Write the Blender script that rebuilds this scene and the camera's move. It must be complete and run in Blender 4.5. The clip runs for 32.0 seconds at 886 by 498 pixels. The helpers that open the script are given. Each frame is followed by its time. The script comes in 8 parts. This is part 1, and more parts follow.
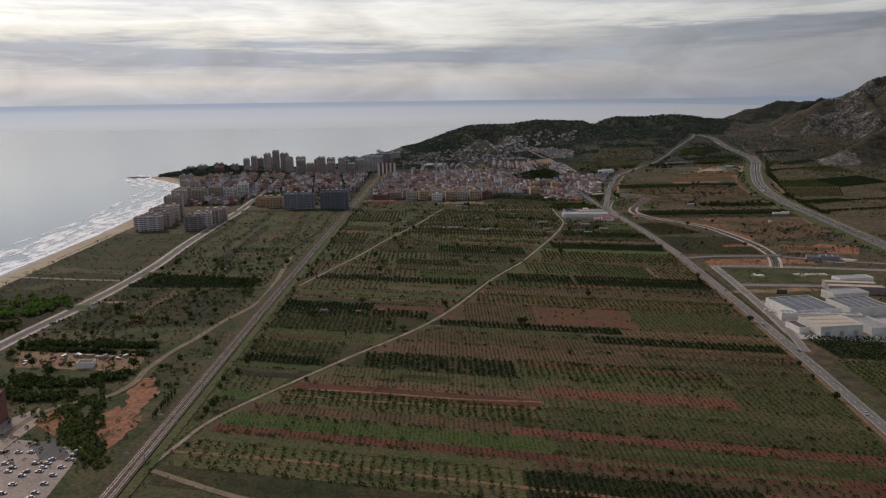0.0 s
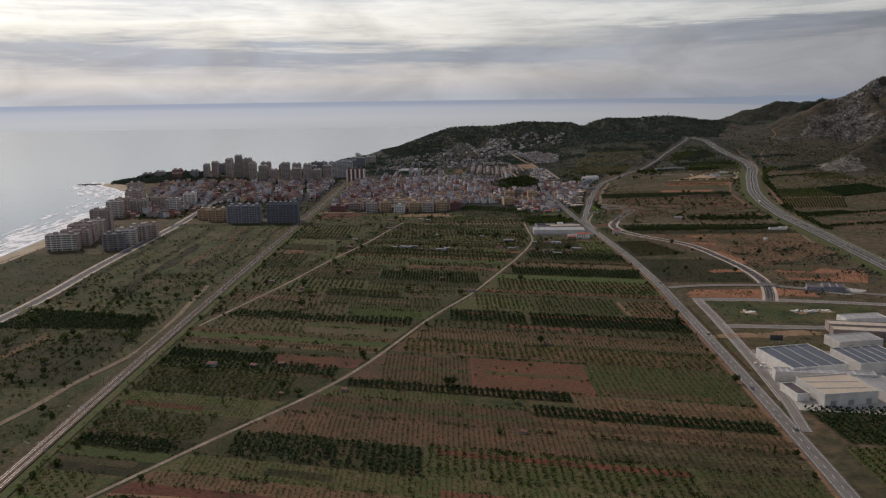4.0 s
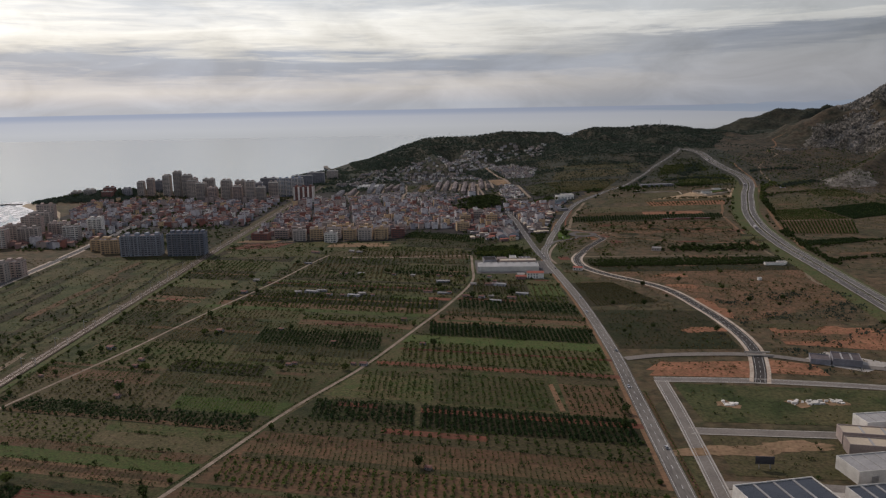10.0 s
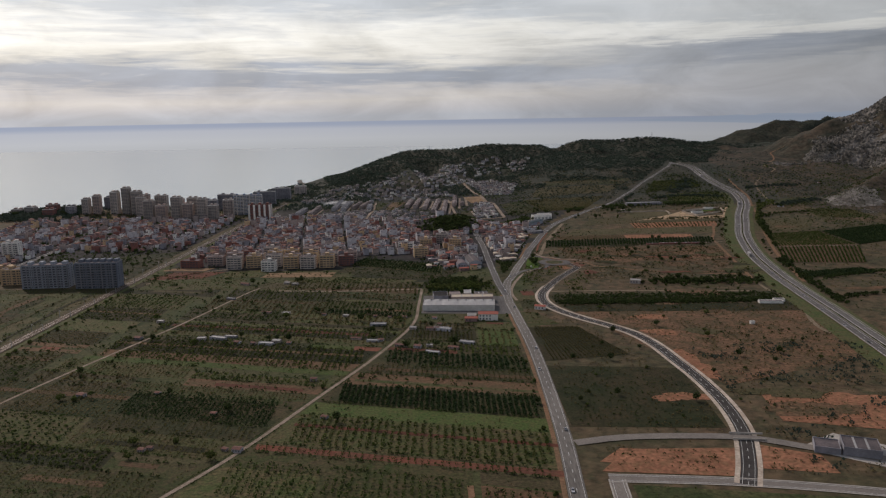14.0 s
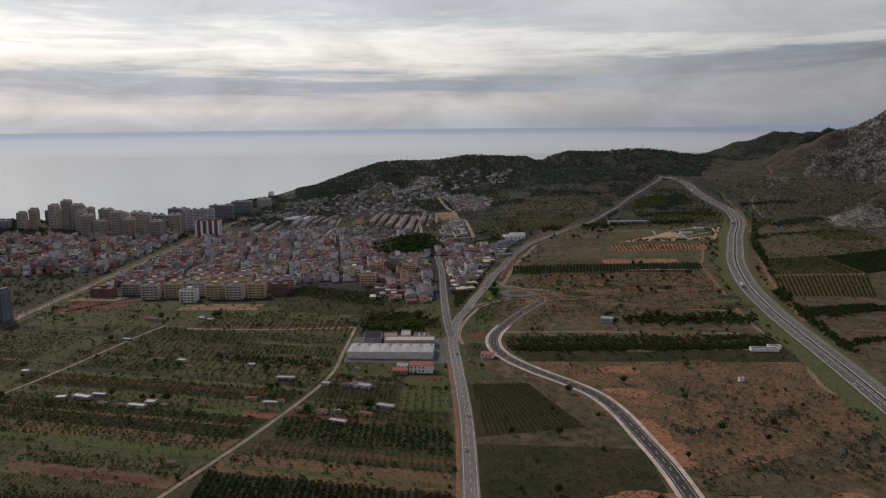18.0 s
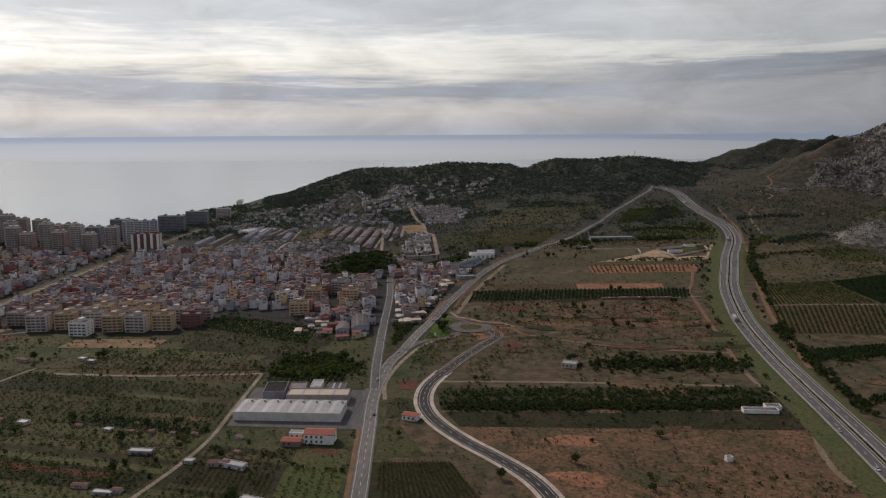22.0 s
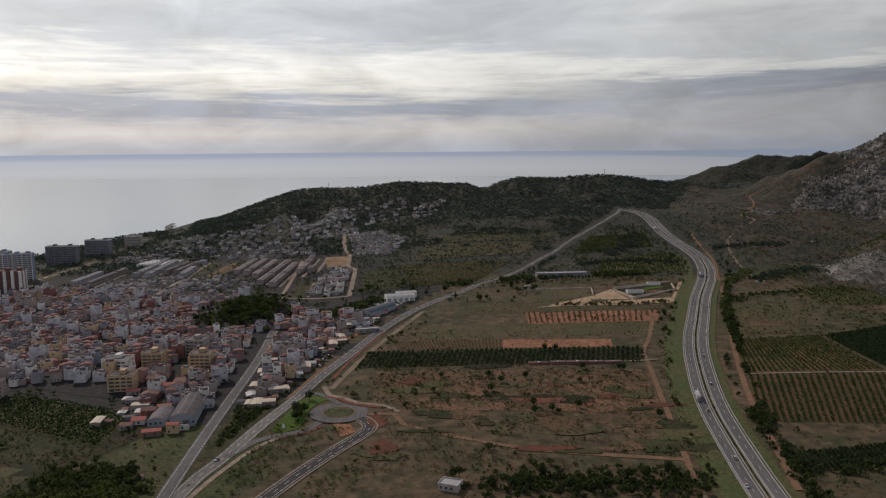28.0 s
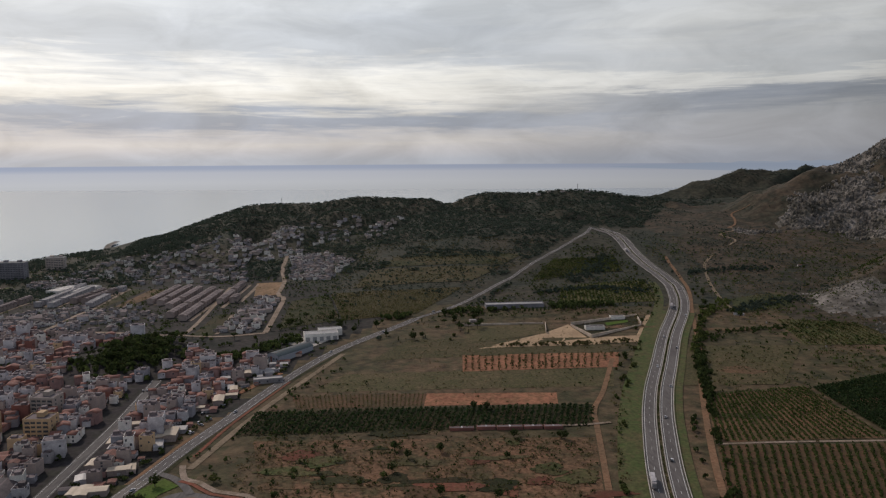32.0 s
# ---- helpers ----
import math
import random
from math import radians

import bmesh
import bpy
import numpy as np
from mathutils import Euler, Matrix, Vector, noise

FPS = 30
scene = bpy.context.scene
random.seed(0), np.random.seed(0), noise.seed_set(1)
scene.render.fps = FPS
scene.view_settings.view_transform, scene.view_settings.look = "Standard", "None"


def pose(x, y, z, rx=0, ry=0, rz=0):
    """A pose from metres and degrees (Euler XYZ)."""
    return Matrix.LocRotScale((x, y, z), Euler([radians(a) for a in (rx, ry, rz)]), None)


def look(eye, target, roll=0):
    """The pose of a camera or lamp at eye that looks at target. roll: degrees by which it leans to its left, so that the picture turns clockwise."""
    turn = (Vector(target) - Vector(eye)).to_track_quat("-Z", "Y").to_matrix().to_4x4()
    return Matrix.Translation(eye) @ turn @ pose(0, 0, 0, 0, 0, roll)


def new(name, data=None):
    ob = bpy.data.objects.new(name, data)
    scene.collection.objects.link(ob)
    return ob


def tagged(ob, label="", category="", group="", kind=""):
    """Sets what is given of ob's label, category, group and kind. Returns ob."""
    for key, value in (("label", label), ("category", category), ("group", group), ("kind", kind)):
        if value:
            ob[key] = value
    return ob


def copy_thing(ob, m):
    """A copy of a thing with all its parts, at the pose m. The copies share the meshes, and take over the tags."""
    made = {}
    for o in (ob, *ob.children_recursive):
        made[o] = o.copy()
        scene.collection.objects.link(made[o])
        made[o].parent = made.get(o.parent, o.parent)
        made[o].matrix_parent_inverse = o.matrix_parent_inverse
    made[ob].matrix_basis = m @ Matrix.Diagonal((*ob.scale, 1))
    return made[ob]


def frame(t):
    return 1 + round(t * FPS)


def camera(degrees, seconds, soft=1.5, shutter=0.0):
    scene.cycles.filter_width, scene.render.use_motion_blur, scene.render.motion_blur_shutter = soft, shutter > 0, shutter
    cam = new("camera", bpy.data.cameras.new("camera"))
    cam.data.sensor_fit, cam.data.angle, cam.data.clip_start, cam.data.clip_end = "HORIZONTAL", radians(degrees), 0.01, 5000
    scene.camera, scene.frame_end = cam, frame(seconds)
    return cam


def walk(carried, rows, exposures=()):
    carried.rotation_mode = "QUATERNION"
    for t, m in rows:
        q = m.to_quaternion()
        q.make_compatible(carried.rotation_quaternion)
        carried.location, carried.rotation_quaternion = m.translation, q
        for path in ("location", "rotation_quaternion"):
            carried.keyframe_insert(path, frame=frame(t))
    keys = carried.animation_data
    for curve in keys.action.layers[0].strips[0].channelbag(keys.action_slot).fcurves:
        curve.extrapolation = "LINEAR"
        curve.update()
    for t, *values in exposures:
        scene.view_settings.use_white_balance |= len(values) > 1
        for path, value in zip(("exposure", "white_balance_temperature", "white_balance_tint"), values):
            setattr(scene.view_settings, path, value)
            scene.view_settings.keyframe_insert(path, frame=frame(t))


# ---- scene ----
cam = camera(61.04, 32.0, soft=1.25)
# seconds, x, y, z in metres, yaw, pitch, roll in degrees
ROWS = [
    (0.0, 0.00, 0.00, 200.01, -0.000, -11.541, 0.670),
    (1.0, 16.16, 34.47, 200.99, 0.001, -11.572, 0.650),
    (2.0, 32.29, 69.09, 201.78, -0.005, -11.576, 0.654),
    (3.0, 48.87, 103.57, 201.95, 0.002, -11.584, 0.670),
    (6.0, 98.82, 205.72, 201.24, 0.091, -11.467, 0.834),
    (7.0, 115.12, 239.01, 201.50, 0.135, -11.461, 0.865),
    (8.0, 131.32, 272.13, 201.42, 0.188, -11.354, 0.886),
    (9.0, 147.20, 305.18, 201.16, 0.263, -11.143, 0.928),
    (10.0, 162.83, 338.43, 200.31, 0.312, -10.942, 0.981),
    (11.0, 178.71, 372.38, 199.96, 0.332, -10.754, 1.043),
    (12.0, 194.40, 406.26, 199.75, 0.331, -10.569, 1.051),
    (13.0, 209.59, 439.59, 199.57, 0.332, -10.360, 0.986),
    (14.0, 224.50, 472.42, 199.42, 0.324, -10.130, 0.913),
    (17.0, 270.00, 570.63, 199.27, 0.343, -9.618, 0.664),
    (18.0, 284.83, 603.98, 198.57, 0.347, -9.464, 0.549),
    (19.0, 299.72, 637.98, 197.68, 0.377, -9.294, 0.435),
    (20.0, 314.80, 671.55, 196.58, 0.421, -9.169, 0.361),
    (21.0, 329.87, 705.15, 195.79, 0.453, -9.078, 0.319),
    (22.0, 344.48, 738.86, 195.11, 0.455, -9.003, 0.276),
    (23.0, 359.16, 772.84, 194.38, 0.450, -8.917, 0.241),
    (24.0, 373.81, 806.49, 193.20, 0.345, -8.732, 0.251),
    (25.0, 389.67, 838.77, 192.52, 0.166, -8.475, 0.279),
    (28.0, 438.85, 935.57, 193.07, -0.319, -7.742, 0.413),
    (29.0, 455.08, 967.20, 193.12, -0.512, -7.474, 0.441),
    (30.0, 470.54, 998.21, 193.14, -0.736, -7.223, 0.407),
    (31.0, 485.89, 1029.36, 193.25, -0.947, -7.007, 0.357),
    (32.0, 501.37, 1060.35, 193.76, -1.148, -6.808, 0.321),
]
walk(cam, [(t, pose(x, y, z, 90 + pitch, roll, yaw)) for t, x, y, z, yaw, pitch, roll in ROWS])

# ---- world, sun ----
SUN_TURN, SUN_RISE = 38.0, 38.0      # degrees left of straight ahead, degrees up
world = bpy.data.worlds.new("world")
scene.world = world
world.use_nodes = True
wn, wl = world.node_tree.nodes, world.node_tree.links
wn.clear()


def wnode(kind, **values):
    n = wn.new(kind)
    for key, v in values.items():
        n.inputs[key].default_value = v
    return n


def wmath(op, a, b=0.0, c=None):
    n = wn.new("ShaderNodeMath")
    n.operation = op
    for i, v in enumerate((a, b, c)):
        if v is None:
            continue
        if isinstance(v, (int, float)):
            n.inputs[i].default_value = v
        else:
            wl.new(v, n.inputs[i])
    return n.outputs[0]


def ramp_stops(node, stops):
    el = node.color_ramp.elements
    while len(el) < len(stops):
        el.new(0.5)
    for e, (p, c) in zip(el, stops):
        e.position, e.color = p, (*c, 1)


coord = wn.new("ShaderNodeTexCoord")
sep = wn.new("ShaderNodeSeparateXYZ")
wl.new(coord.outputs["Generated"], sep.inputs[0])
sky = wn.new("ShaderNodeTexSky")
sky.sky_type, sky.sun_disc = "NISHITA", False
sky.sun_elevation, sky.sun_rotation = radians(SUN_RISE), radians(-SUN_TURN)
sky.air_density, sky.dust_density = 1.4, 2.5
# a layer of stratus: long streaks that flatten towards the horizon
stretch = wn.new("ShaderNodeMapping")
stretch.inputs["Scale"].default_value = (1.5, 1.5, 15.0)
stretch.inputs["Rotation"].default_value = (radians(2.5), radians(-1.2), 0)
wl.new(coord.outputs["Generated"], stretch.inputs[0])
streak = wnode("ShaderNodeTexNoise", Scale=1.7, Detail=7.0, Roughness=0.55, Distortion=0.5)
wl.new(stretch.outputs[0], streak.inputs["Vector"])
fine = wn.new("ShaderNodeMapping")
fine.inputs["Scale"].default_value = (5.0, 5.0, 60.0)
fine.inputs["Rotation"].default_value = (radians(-2), radians(2.0), 0)
wl.new(coord.outputs["Generated"], fine.inputs[0])
wisps = wnode("ShaderNodeTexNoise", Scale=2.2, Detail=8.0, Roughness=0.6, Distortion=0.8)
wl.new(fine.outputs[0], wisps.inputs["Vector"])
up = wmath("ARCSINE", sep.outputs[2])
height = wmath("MULTIPLY", up, 57.2958)
warp = wmath("MULTIPLY", wmath("SUBTRACT", streak.outputs[0], 0.5), 5.5)
warp2 = wmath("MULTIPLY", wmath("SUBTRACT", wisps.outputs[0], 0.5), 2.6)
fade = wn.new("ShaderNodeMapRange")
for k, v in zip(("From Min", "From Max", "To Min", "To Max"), (0.4, 3.0, 0.0, 1.0)):
    fade.inputs[k].default_value = v
wl.new(height, fade.inputs[0])
level = wmath("ADD", height, wmath("MULTIPLY", wmath("ADD", warp, warp2), fade.outputs[0]))
bands = wn.new("ShaderNodeValToRGB")
wl.new(wmath("DIVIDE", level, 20.0), bands.inputs[0])
ramp_stops(bands, [(0.0, (0.50, 0.53, 0.597)), (0.03, (0.57, 0.57, 0.608)), (0.06, (0.67, 0.65, 0.649)), (0.09, (0.59, 0.59, 0.628)), (0.125, (0.35, 0.40, 0.505)), (0.165, (0.37, 0.42, 0.525)),
                   (0.195, (0.61, 0.62, 0.649)), (0.23, (0.84, 0.82, 0.793)), (0.28, (1.0, 0.98, 0.948)), (0.32, (0.79, 0.79, 0.803)), (0.36, (0.59, 0.62, 0.680)), (0.45, (0.61, 0.64, 0.700)),
                   (0.56, (0.70, 0.725, 0.765)), (0.68, (0.60, 0.645, 0.71)), (1.0, (0.46, 0.50, 0.62))])
# inland a bank of slate-grey cloud lies under a thin bright edge
bank = wn.new("ShaderNodeValToRGB")
wl.new(wmath("DIVIDE", level, 20.0), bank.inputs[0])
ramp_stops(bank, [(0.0, (0.46, 0.49, 0.57)), (0.05, (0.52, 0.535, 0.59)), (0.10, (0.53, 0.545, 0.60)), (0.15, (0.52, 0.54, 0.60)), (0.18, (0.40, 0.43, 0.51)), (0.215, (0.335, 0.37, 0.46)), (0.245, (0.42, 0.45, 0.53)),
                  (0.27, (0.78, 0.78, 0.79)), (0.30, (0.90, 0.895, 0.885)), (0.33, (0.68, 0.70, 0.74)), (0.40, (0.74, 0.75, 0.78)), (0.48, (0.86, 0.86, 0.86)), (0.60, (0.74, 0.755, 0.79)), (1.0, (0.46, 0.50, 0.62))])
# the cloud is brightest on the sun's side
side = wn.new("ShaderNodeVectorMath")
side.operation = "DOT_PRODUCT"
side.inputs[1].default_value = (-math.sin(radians(SUN_TURN)), math.cos(radians(SUN_TURN)), 0.15)
wl.new(coord.outputs["Generated"], side.inputs[0])
glow = wn.new("ShaderNodeMapRange")
for k, v in zip(("From Min", "From Max", "To Min", "To Max"), (0.16, 1.0, 0.44, 1.06)):
    glow.inputs[k].default_value = v
wl.new(side.outputs["Value"], glow.inputs[0])
front_lit = wn.new("ShaderNodeMapRange")
for k, v in zip(("From Min", "From Max", "To Min", "To Max"), (-0.85, 0.10, 0.85, 0.40)):
    front_lit.inputs[k].default_value = v
wl.new(side.outputs["Value"], front_lit.inputs[0])
bright = wmath("MAXIMUM", glow.outputs[0], front_lit.outputs[0])
cloud = wn.new("ShaderNodeVectorMath")
cloud.operation = "SCALE"
turn = wmath("MULTIPLY", wmath("ARCTAN2", sep.outputs[0], sep.outputs[1]), 57.2958)
inland = wn.new("ShaderNodeMapRange")
for k, v in zip(("From Min", "From Max", "To Min", "To Max"), (2.0, 20.0, 0.0, 1.0)):
    inland.inputs[k].default_value = v
wl.new(wmath("ADD", turn, wmath("MULTIPLY", warp, 3.0)), inland.inputs[0])
layer = wn.new("ShaderNodeMix")
layer.data_type = "RGBA"
wl.new(inland.outputs[0], layer.inputs[0]), wl.new(bands.outputs[0], layer.inputs[6]), wl.new(bank.outputs[0], layer.inputs[7])
wl.new(layer.outputs[2], cloud.inputs[0])
puff = wn.new("ShaderNodeMapping")
puff.inputs["Scale"].default_value = (3.0, 3.0, 9.0)
wl.new(coord.outputs["Generated"], puff.inputs[0])
puffs = wnode("ShaderNodeTexNoise", Scale=2.6, Detail=8.0, Roughness=0.58, Distortion=0.6)
wl.new(puff.outputs[0], puffs.inputs["Vector"])
lump = wn.new("ShaderNodeMapRange")
for k, v in zip(("From Min", "From Max", "To Min", "To Max"), (0.35, 0.65, 0.86, 1.10)):
    lump.inputs[k].default_value = v
wl.new(puffs.outputs[0], lump.inputs[0])
wl.new(wmath("MULTIPLY", bright, wmath("MULTIPLY", lump.outputs[0], 0.97)), cloud.inputs["Scale"])
# sky shows thinly through the cloud
cover = wn.new("ShaderNodeMix")
cover.data_type = "RGBA"
cover.inputs[0].default_value = 0.88
skylight = wn.new("ShaderNodeVectorMath")
skylight.operation = "SCALE"
skylight.inputs["Scale"].default_value = 0.10
wl.new(sky.outputs[0], skylight.inputs[0])
wl.new(skylight.outputs[0], cover.inputs[6])
wl.new(cloud.outputs[0], cover.inputs[7])
# below the horizon, past the modelled water: open sea sheen painted as glowing backdrop
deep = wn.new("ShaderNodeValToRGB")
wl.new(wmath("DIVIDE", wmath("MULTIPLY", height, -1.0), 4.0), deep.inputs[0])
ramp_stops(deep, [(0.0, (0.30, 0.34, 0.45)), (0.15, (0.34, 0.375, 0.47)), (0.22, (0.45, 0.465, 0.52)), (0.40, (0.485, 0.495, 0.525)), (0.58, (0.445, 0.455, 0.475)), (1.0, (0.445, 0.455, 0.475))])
deep_sheen = wn.new("ShaderNodeVectorMath")
deep_sheen.operation = "SCALE"
wl.new(deep.outputs[0], deep_sheen.inputs[0])
wl.new(glow.outputs[0], deep_sheen.inputs["Scale"])
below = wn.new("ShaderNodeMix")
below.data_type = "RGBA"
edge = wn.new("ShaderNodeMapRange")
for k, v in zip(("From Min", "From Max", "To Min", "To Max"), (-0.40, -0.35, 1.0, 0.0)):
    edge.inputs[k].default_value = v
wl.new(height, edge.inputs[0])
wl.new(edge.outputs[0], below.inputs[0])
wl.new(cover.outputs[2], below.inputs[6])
wl.new(deep_sheen.outputs[0], below.inputs[7])
# a far coast across the bay
rugged = wnode("ShaderNodeTexNoise", Scale=22.0, Detail=5.0)
wl.new(coord.outputs["Generated"], rugged.inputs["Vector"])
reach = wn.new("ShaderNodeMapRange")
for k, v in zip(("From Min", "From Max", "To Min", "To Max"), (13.0, 22.0, 0.0, 1.0)):
    reach.inputs[k].default_value = v
wl.new(turn, reach.inputs[0])
rim = wmath("ADD", -0.62, wmath("MULTIPLY", reach.outputs[0], wmath("MULTIPLY", rugged.outputs[0], 0.66)))
foot = wmath("SUBTRACT", -0.62, wmath("MULTIPLY", reach.outputs[0], 0.28))
on_coast = wmath("MULTIPLY", wmath("LESS_THAN", height, rim), wmath("GREATER_THAN", height, foot))
coast_mix = wn.new("ShaderNodeMix")
coast_mix.data_type = "RGBA"
coast_mix.inputs[7].default_value = (0.235, 0.275, 0.345, 1)
wl.new(wmath("MULTIPLY", on_coast, 0.75), coast_mix.inputs[0])
wl.new(below.outputs[2], coast_mix.inputs[6])
back = wnode("ShaderNodeBackground", Strength=1.0)
wl.new(coast_mix.outputs[2], back.inputs[0])
wout = wn.new("ShaderNodeOutputWorld")
wl.new(back.outputs[0], wout.inputs[0])

sun = new("sun", bpy.data.lights.new("sun", "SUN"))
sun.data.energy, sun.data.angle, sun.data.color = 2.1, radians(6.0), (1.0, 0.855, 0.75)
sun.matrix_basis = look((0, 0, 500), (math.sin(radians(SUN_TURN)) * 500, -math.cos(radians(SUN_TURN)) * 500, 500 - 500 * math.tan(radians(SUN_RISE))))
scene.view_settings.exposure = 0.0


# ---- materials ----
def mat(name, c1, c2, scale=0.1, rough=0.9, metal=0.0, fine_scale=None, fine_amount=0.35, rand=0.0, bump=0.0, bump_scale=None, island=0.0, lo=0.38, hi=0.62, stretch=None, spec=0.5, c3=None, c3_scale=0.3, c3_amount=0.6, thin=0.0):
    """Two colours in broad patches, a finer grain over them, each object or island a little lighter or darker, and relief."""
    m = bpy.data.materials.new(name)
    m.use_nodes = True
    nt = m.node_tree
    n, l = nt.nodes, nt.links
    bsdf = n["Principled BSDF"]
    bsdf.inputs["Roughness"].default_value, bsdf.inputs["Metallic"].default_value = rough, metal
    bsdf.inputs["Specular IOR Level"].default_value = spec
    tc = n.new("ShaderNodeTexCoord")
    vec = tc.outputs["Object"]
    if stretch:
        mp = n.new("ShaderNodeMapping")
        mp.inputs["Scale"].default_value = stretch
        l.new(vec, mp.inputs[0])
        vec = mp.outputs[0]
    a = n.new("ShaderNodeTexNoise")
    a.inputs["Scale"].default_value, a.inputs["Detail"].default_value, a.inputs["Roughness"].default_value = scale, 6.0, 0.62
    l.new(vec, a.inputs["Vector"])
    r = n.new("ShaderNodeMapRange")
    r.inputs["From Min"].default_value, r.inputs["From Max"].default_value = lo, hi
    l.new(a.outputs[0], r.inputs[0])
    mx = n.new("ShaderNodeMix")
    mx.data_type = "RGBA"
    mx.inputs[6].default_value, mx.inputs[7].default_value = (*c1, 1), (*c2, 1)
    l.new(r.outputs[0], mx.inputs[0])
    mixed = mx.outputs[2]
    if c3:
        t3 = n.new("ShaderNodeTexNoise")
        t3.inputs["Scale"].default_value, t3.inputs["Detail"].default_value, t3.inputs["Roughness"].default_value = c3_scale, 5.0, 0.7
        l.new(vec, t3.inputs["Vector"])
        r4 = n.new("ShaderNodeMapRange")
        r4.inputs["From Min"].default_value, r4.inputs["From Max"].default_value, r4.inputs["To Max"].default_value = 0.45, 0.62, c3_amount
        l.new(t3.outputs[0], r4.inputs[0])
        m3 = n.new("ShaderNodeMix")
        m3.data_type = "RGBA"
        m3.inputs[7].default_value = (*c3, 1)
        l.new(mixed, m3.inputs[6]), l.new(r4.outputs[0], m3.inputs[0])
        mixed = m3.outputs[2]
    b = n.new("ShaderNodeTexNoise")
    b.inputs["Scale"].default_value, b.inputs["Detail"].default_value = fine_scale or scale * 9, 4.0
    l.new(vec, b.inputs["Vector"])
    r2 = n.new("ShaderNodeMapRange")
    r2.inputs["From Min"].default_value, r2.inputs["From Max"].default_value = 0.25, 0.75
    r2.inputs["To Min"].default_value, r2.inputs["To Max"].default_value = 1 - fine_amount, 1 + fine_amount
    l.new(b.outputs[0], r2.inputs[0])
    value = r2.outputs[0]
    for amount, src in ((rand, ("ShaderNodeObjectInfo", "Random")), (island, ("ShaderNodeNewGeometry", "Random Per Island"))):
        if amount:
            o = n.new(src[0])
            r3 = n.new("ShaderNodeMapRange")
            r3.inputs["To Min"].default_value, r3.inputs["To Max"].default_value = 1 - amount, 1 + amount
            l.new(o.outputs[src[1]], r3.inputs[0])
            mu = n.new("ShaderNodeMath")
            mu.operation = "MULTIPLY"
            l.new(value, mu.inputs[0]), l.new(r3.outputs[0], mu.inputs[1])
            value = mu.outputs[0]
    sc = n.new("ShaderNodeVectorMath")
    sc.operation = "SCALE"
    l.new(mixed, sc.inputs[0]), l.new(value, sc.inputs["Scale"])
    l.new(sc.outputs[0], bsdf.inputs["Base Color"])
    if thin:                                            # leaves let some of the sun through
        tr, ms = n.new("ShaderNodeBsdfTranslucent"), n.new("ShaderNodeMixShader")
        ms.inputs[0].default_value = thin
        l.new(sc.outputs[0], tr.inputs[0])
        l.new(bsdf.outputs[0], ms.inputs[1]), l.new(tr.outputs[0], ms.inputs[2])
        l.new(ms.outputs[0], n["Material Output"].inputs[0])
    if bump:
        bp = n.new("ShaderNodeBump")
        bp.inputs["Strength"].default_value, bp.inputs["Distance"].default_value = 1.0, bump
        if bump_scale:
            d = n.new("ShaderNodeTexNoise")
            d.inputs["Scale"].default_value, d.inputs["Detail"].default_value = bump_scale, 5.0
            l.new(vec, d.inputs["Vector"])
            l.new(d.outputs[0], bp.inputs["Height"])
        else:
            l.new(b.outputs[0], bp.inputs["Height"])
        l.new(bp.outputs[0], bsdf.inputs["Normal"])
    return m


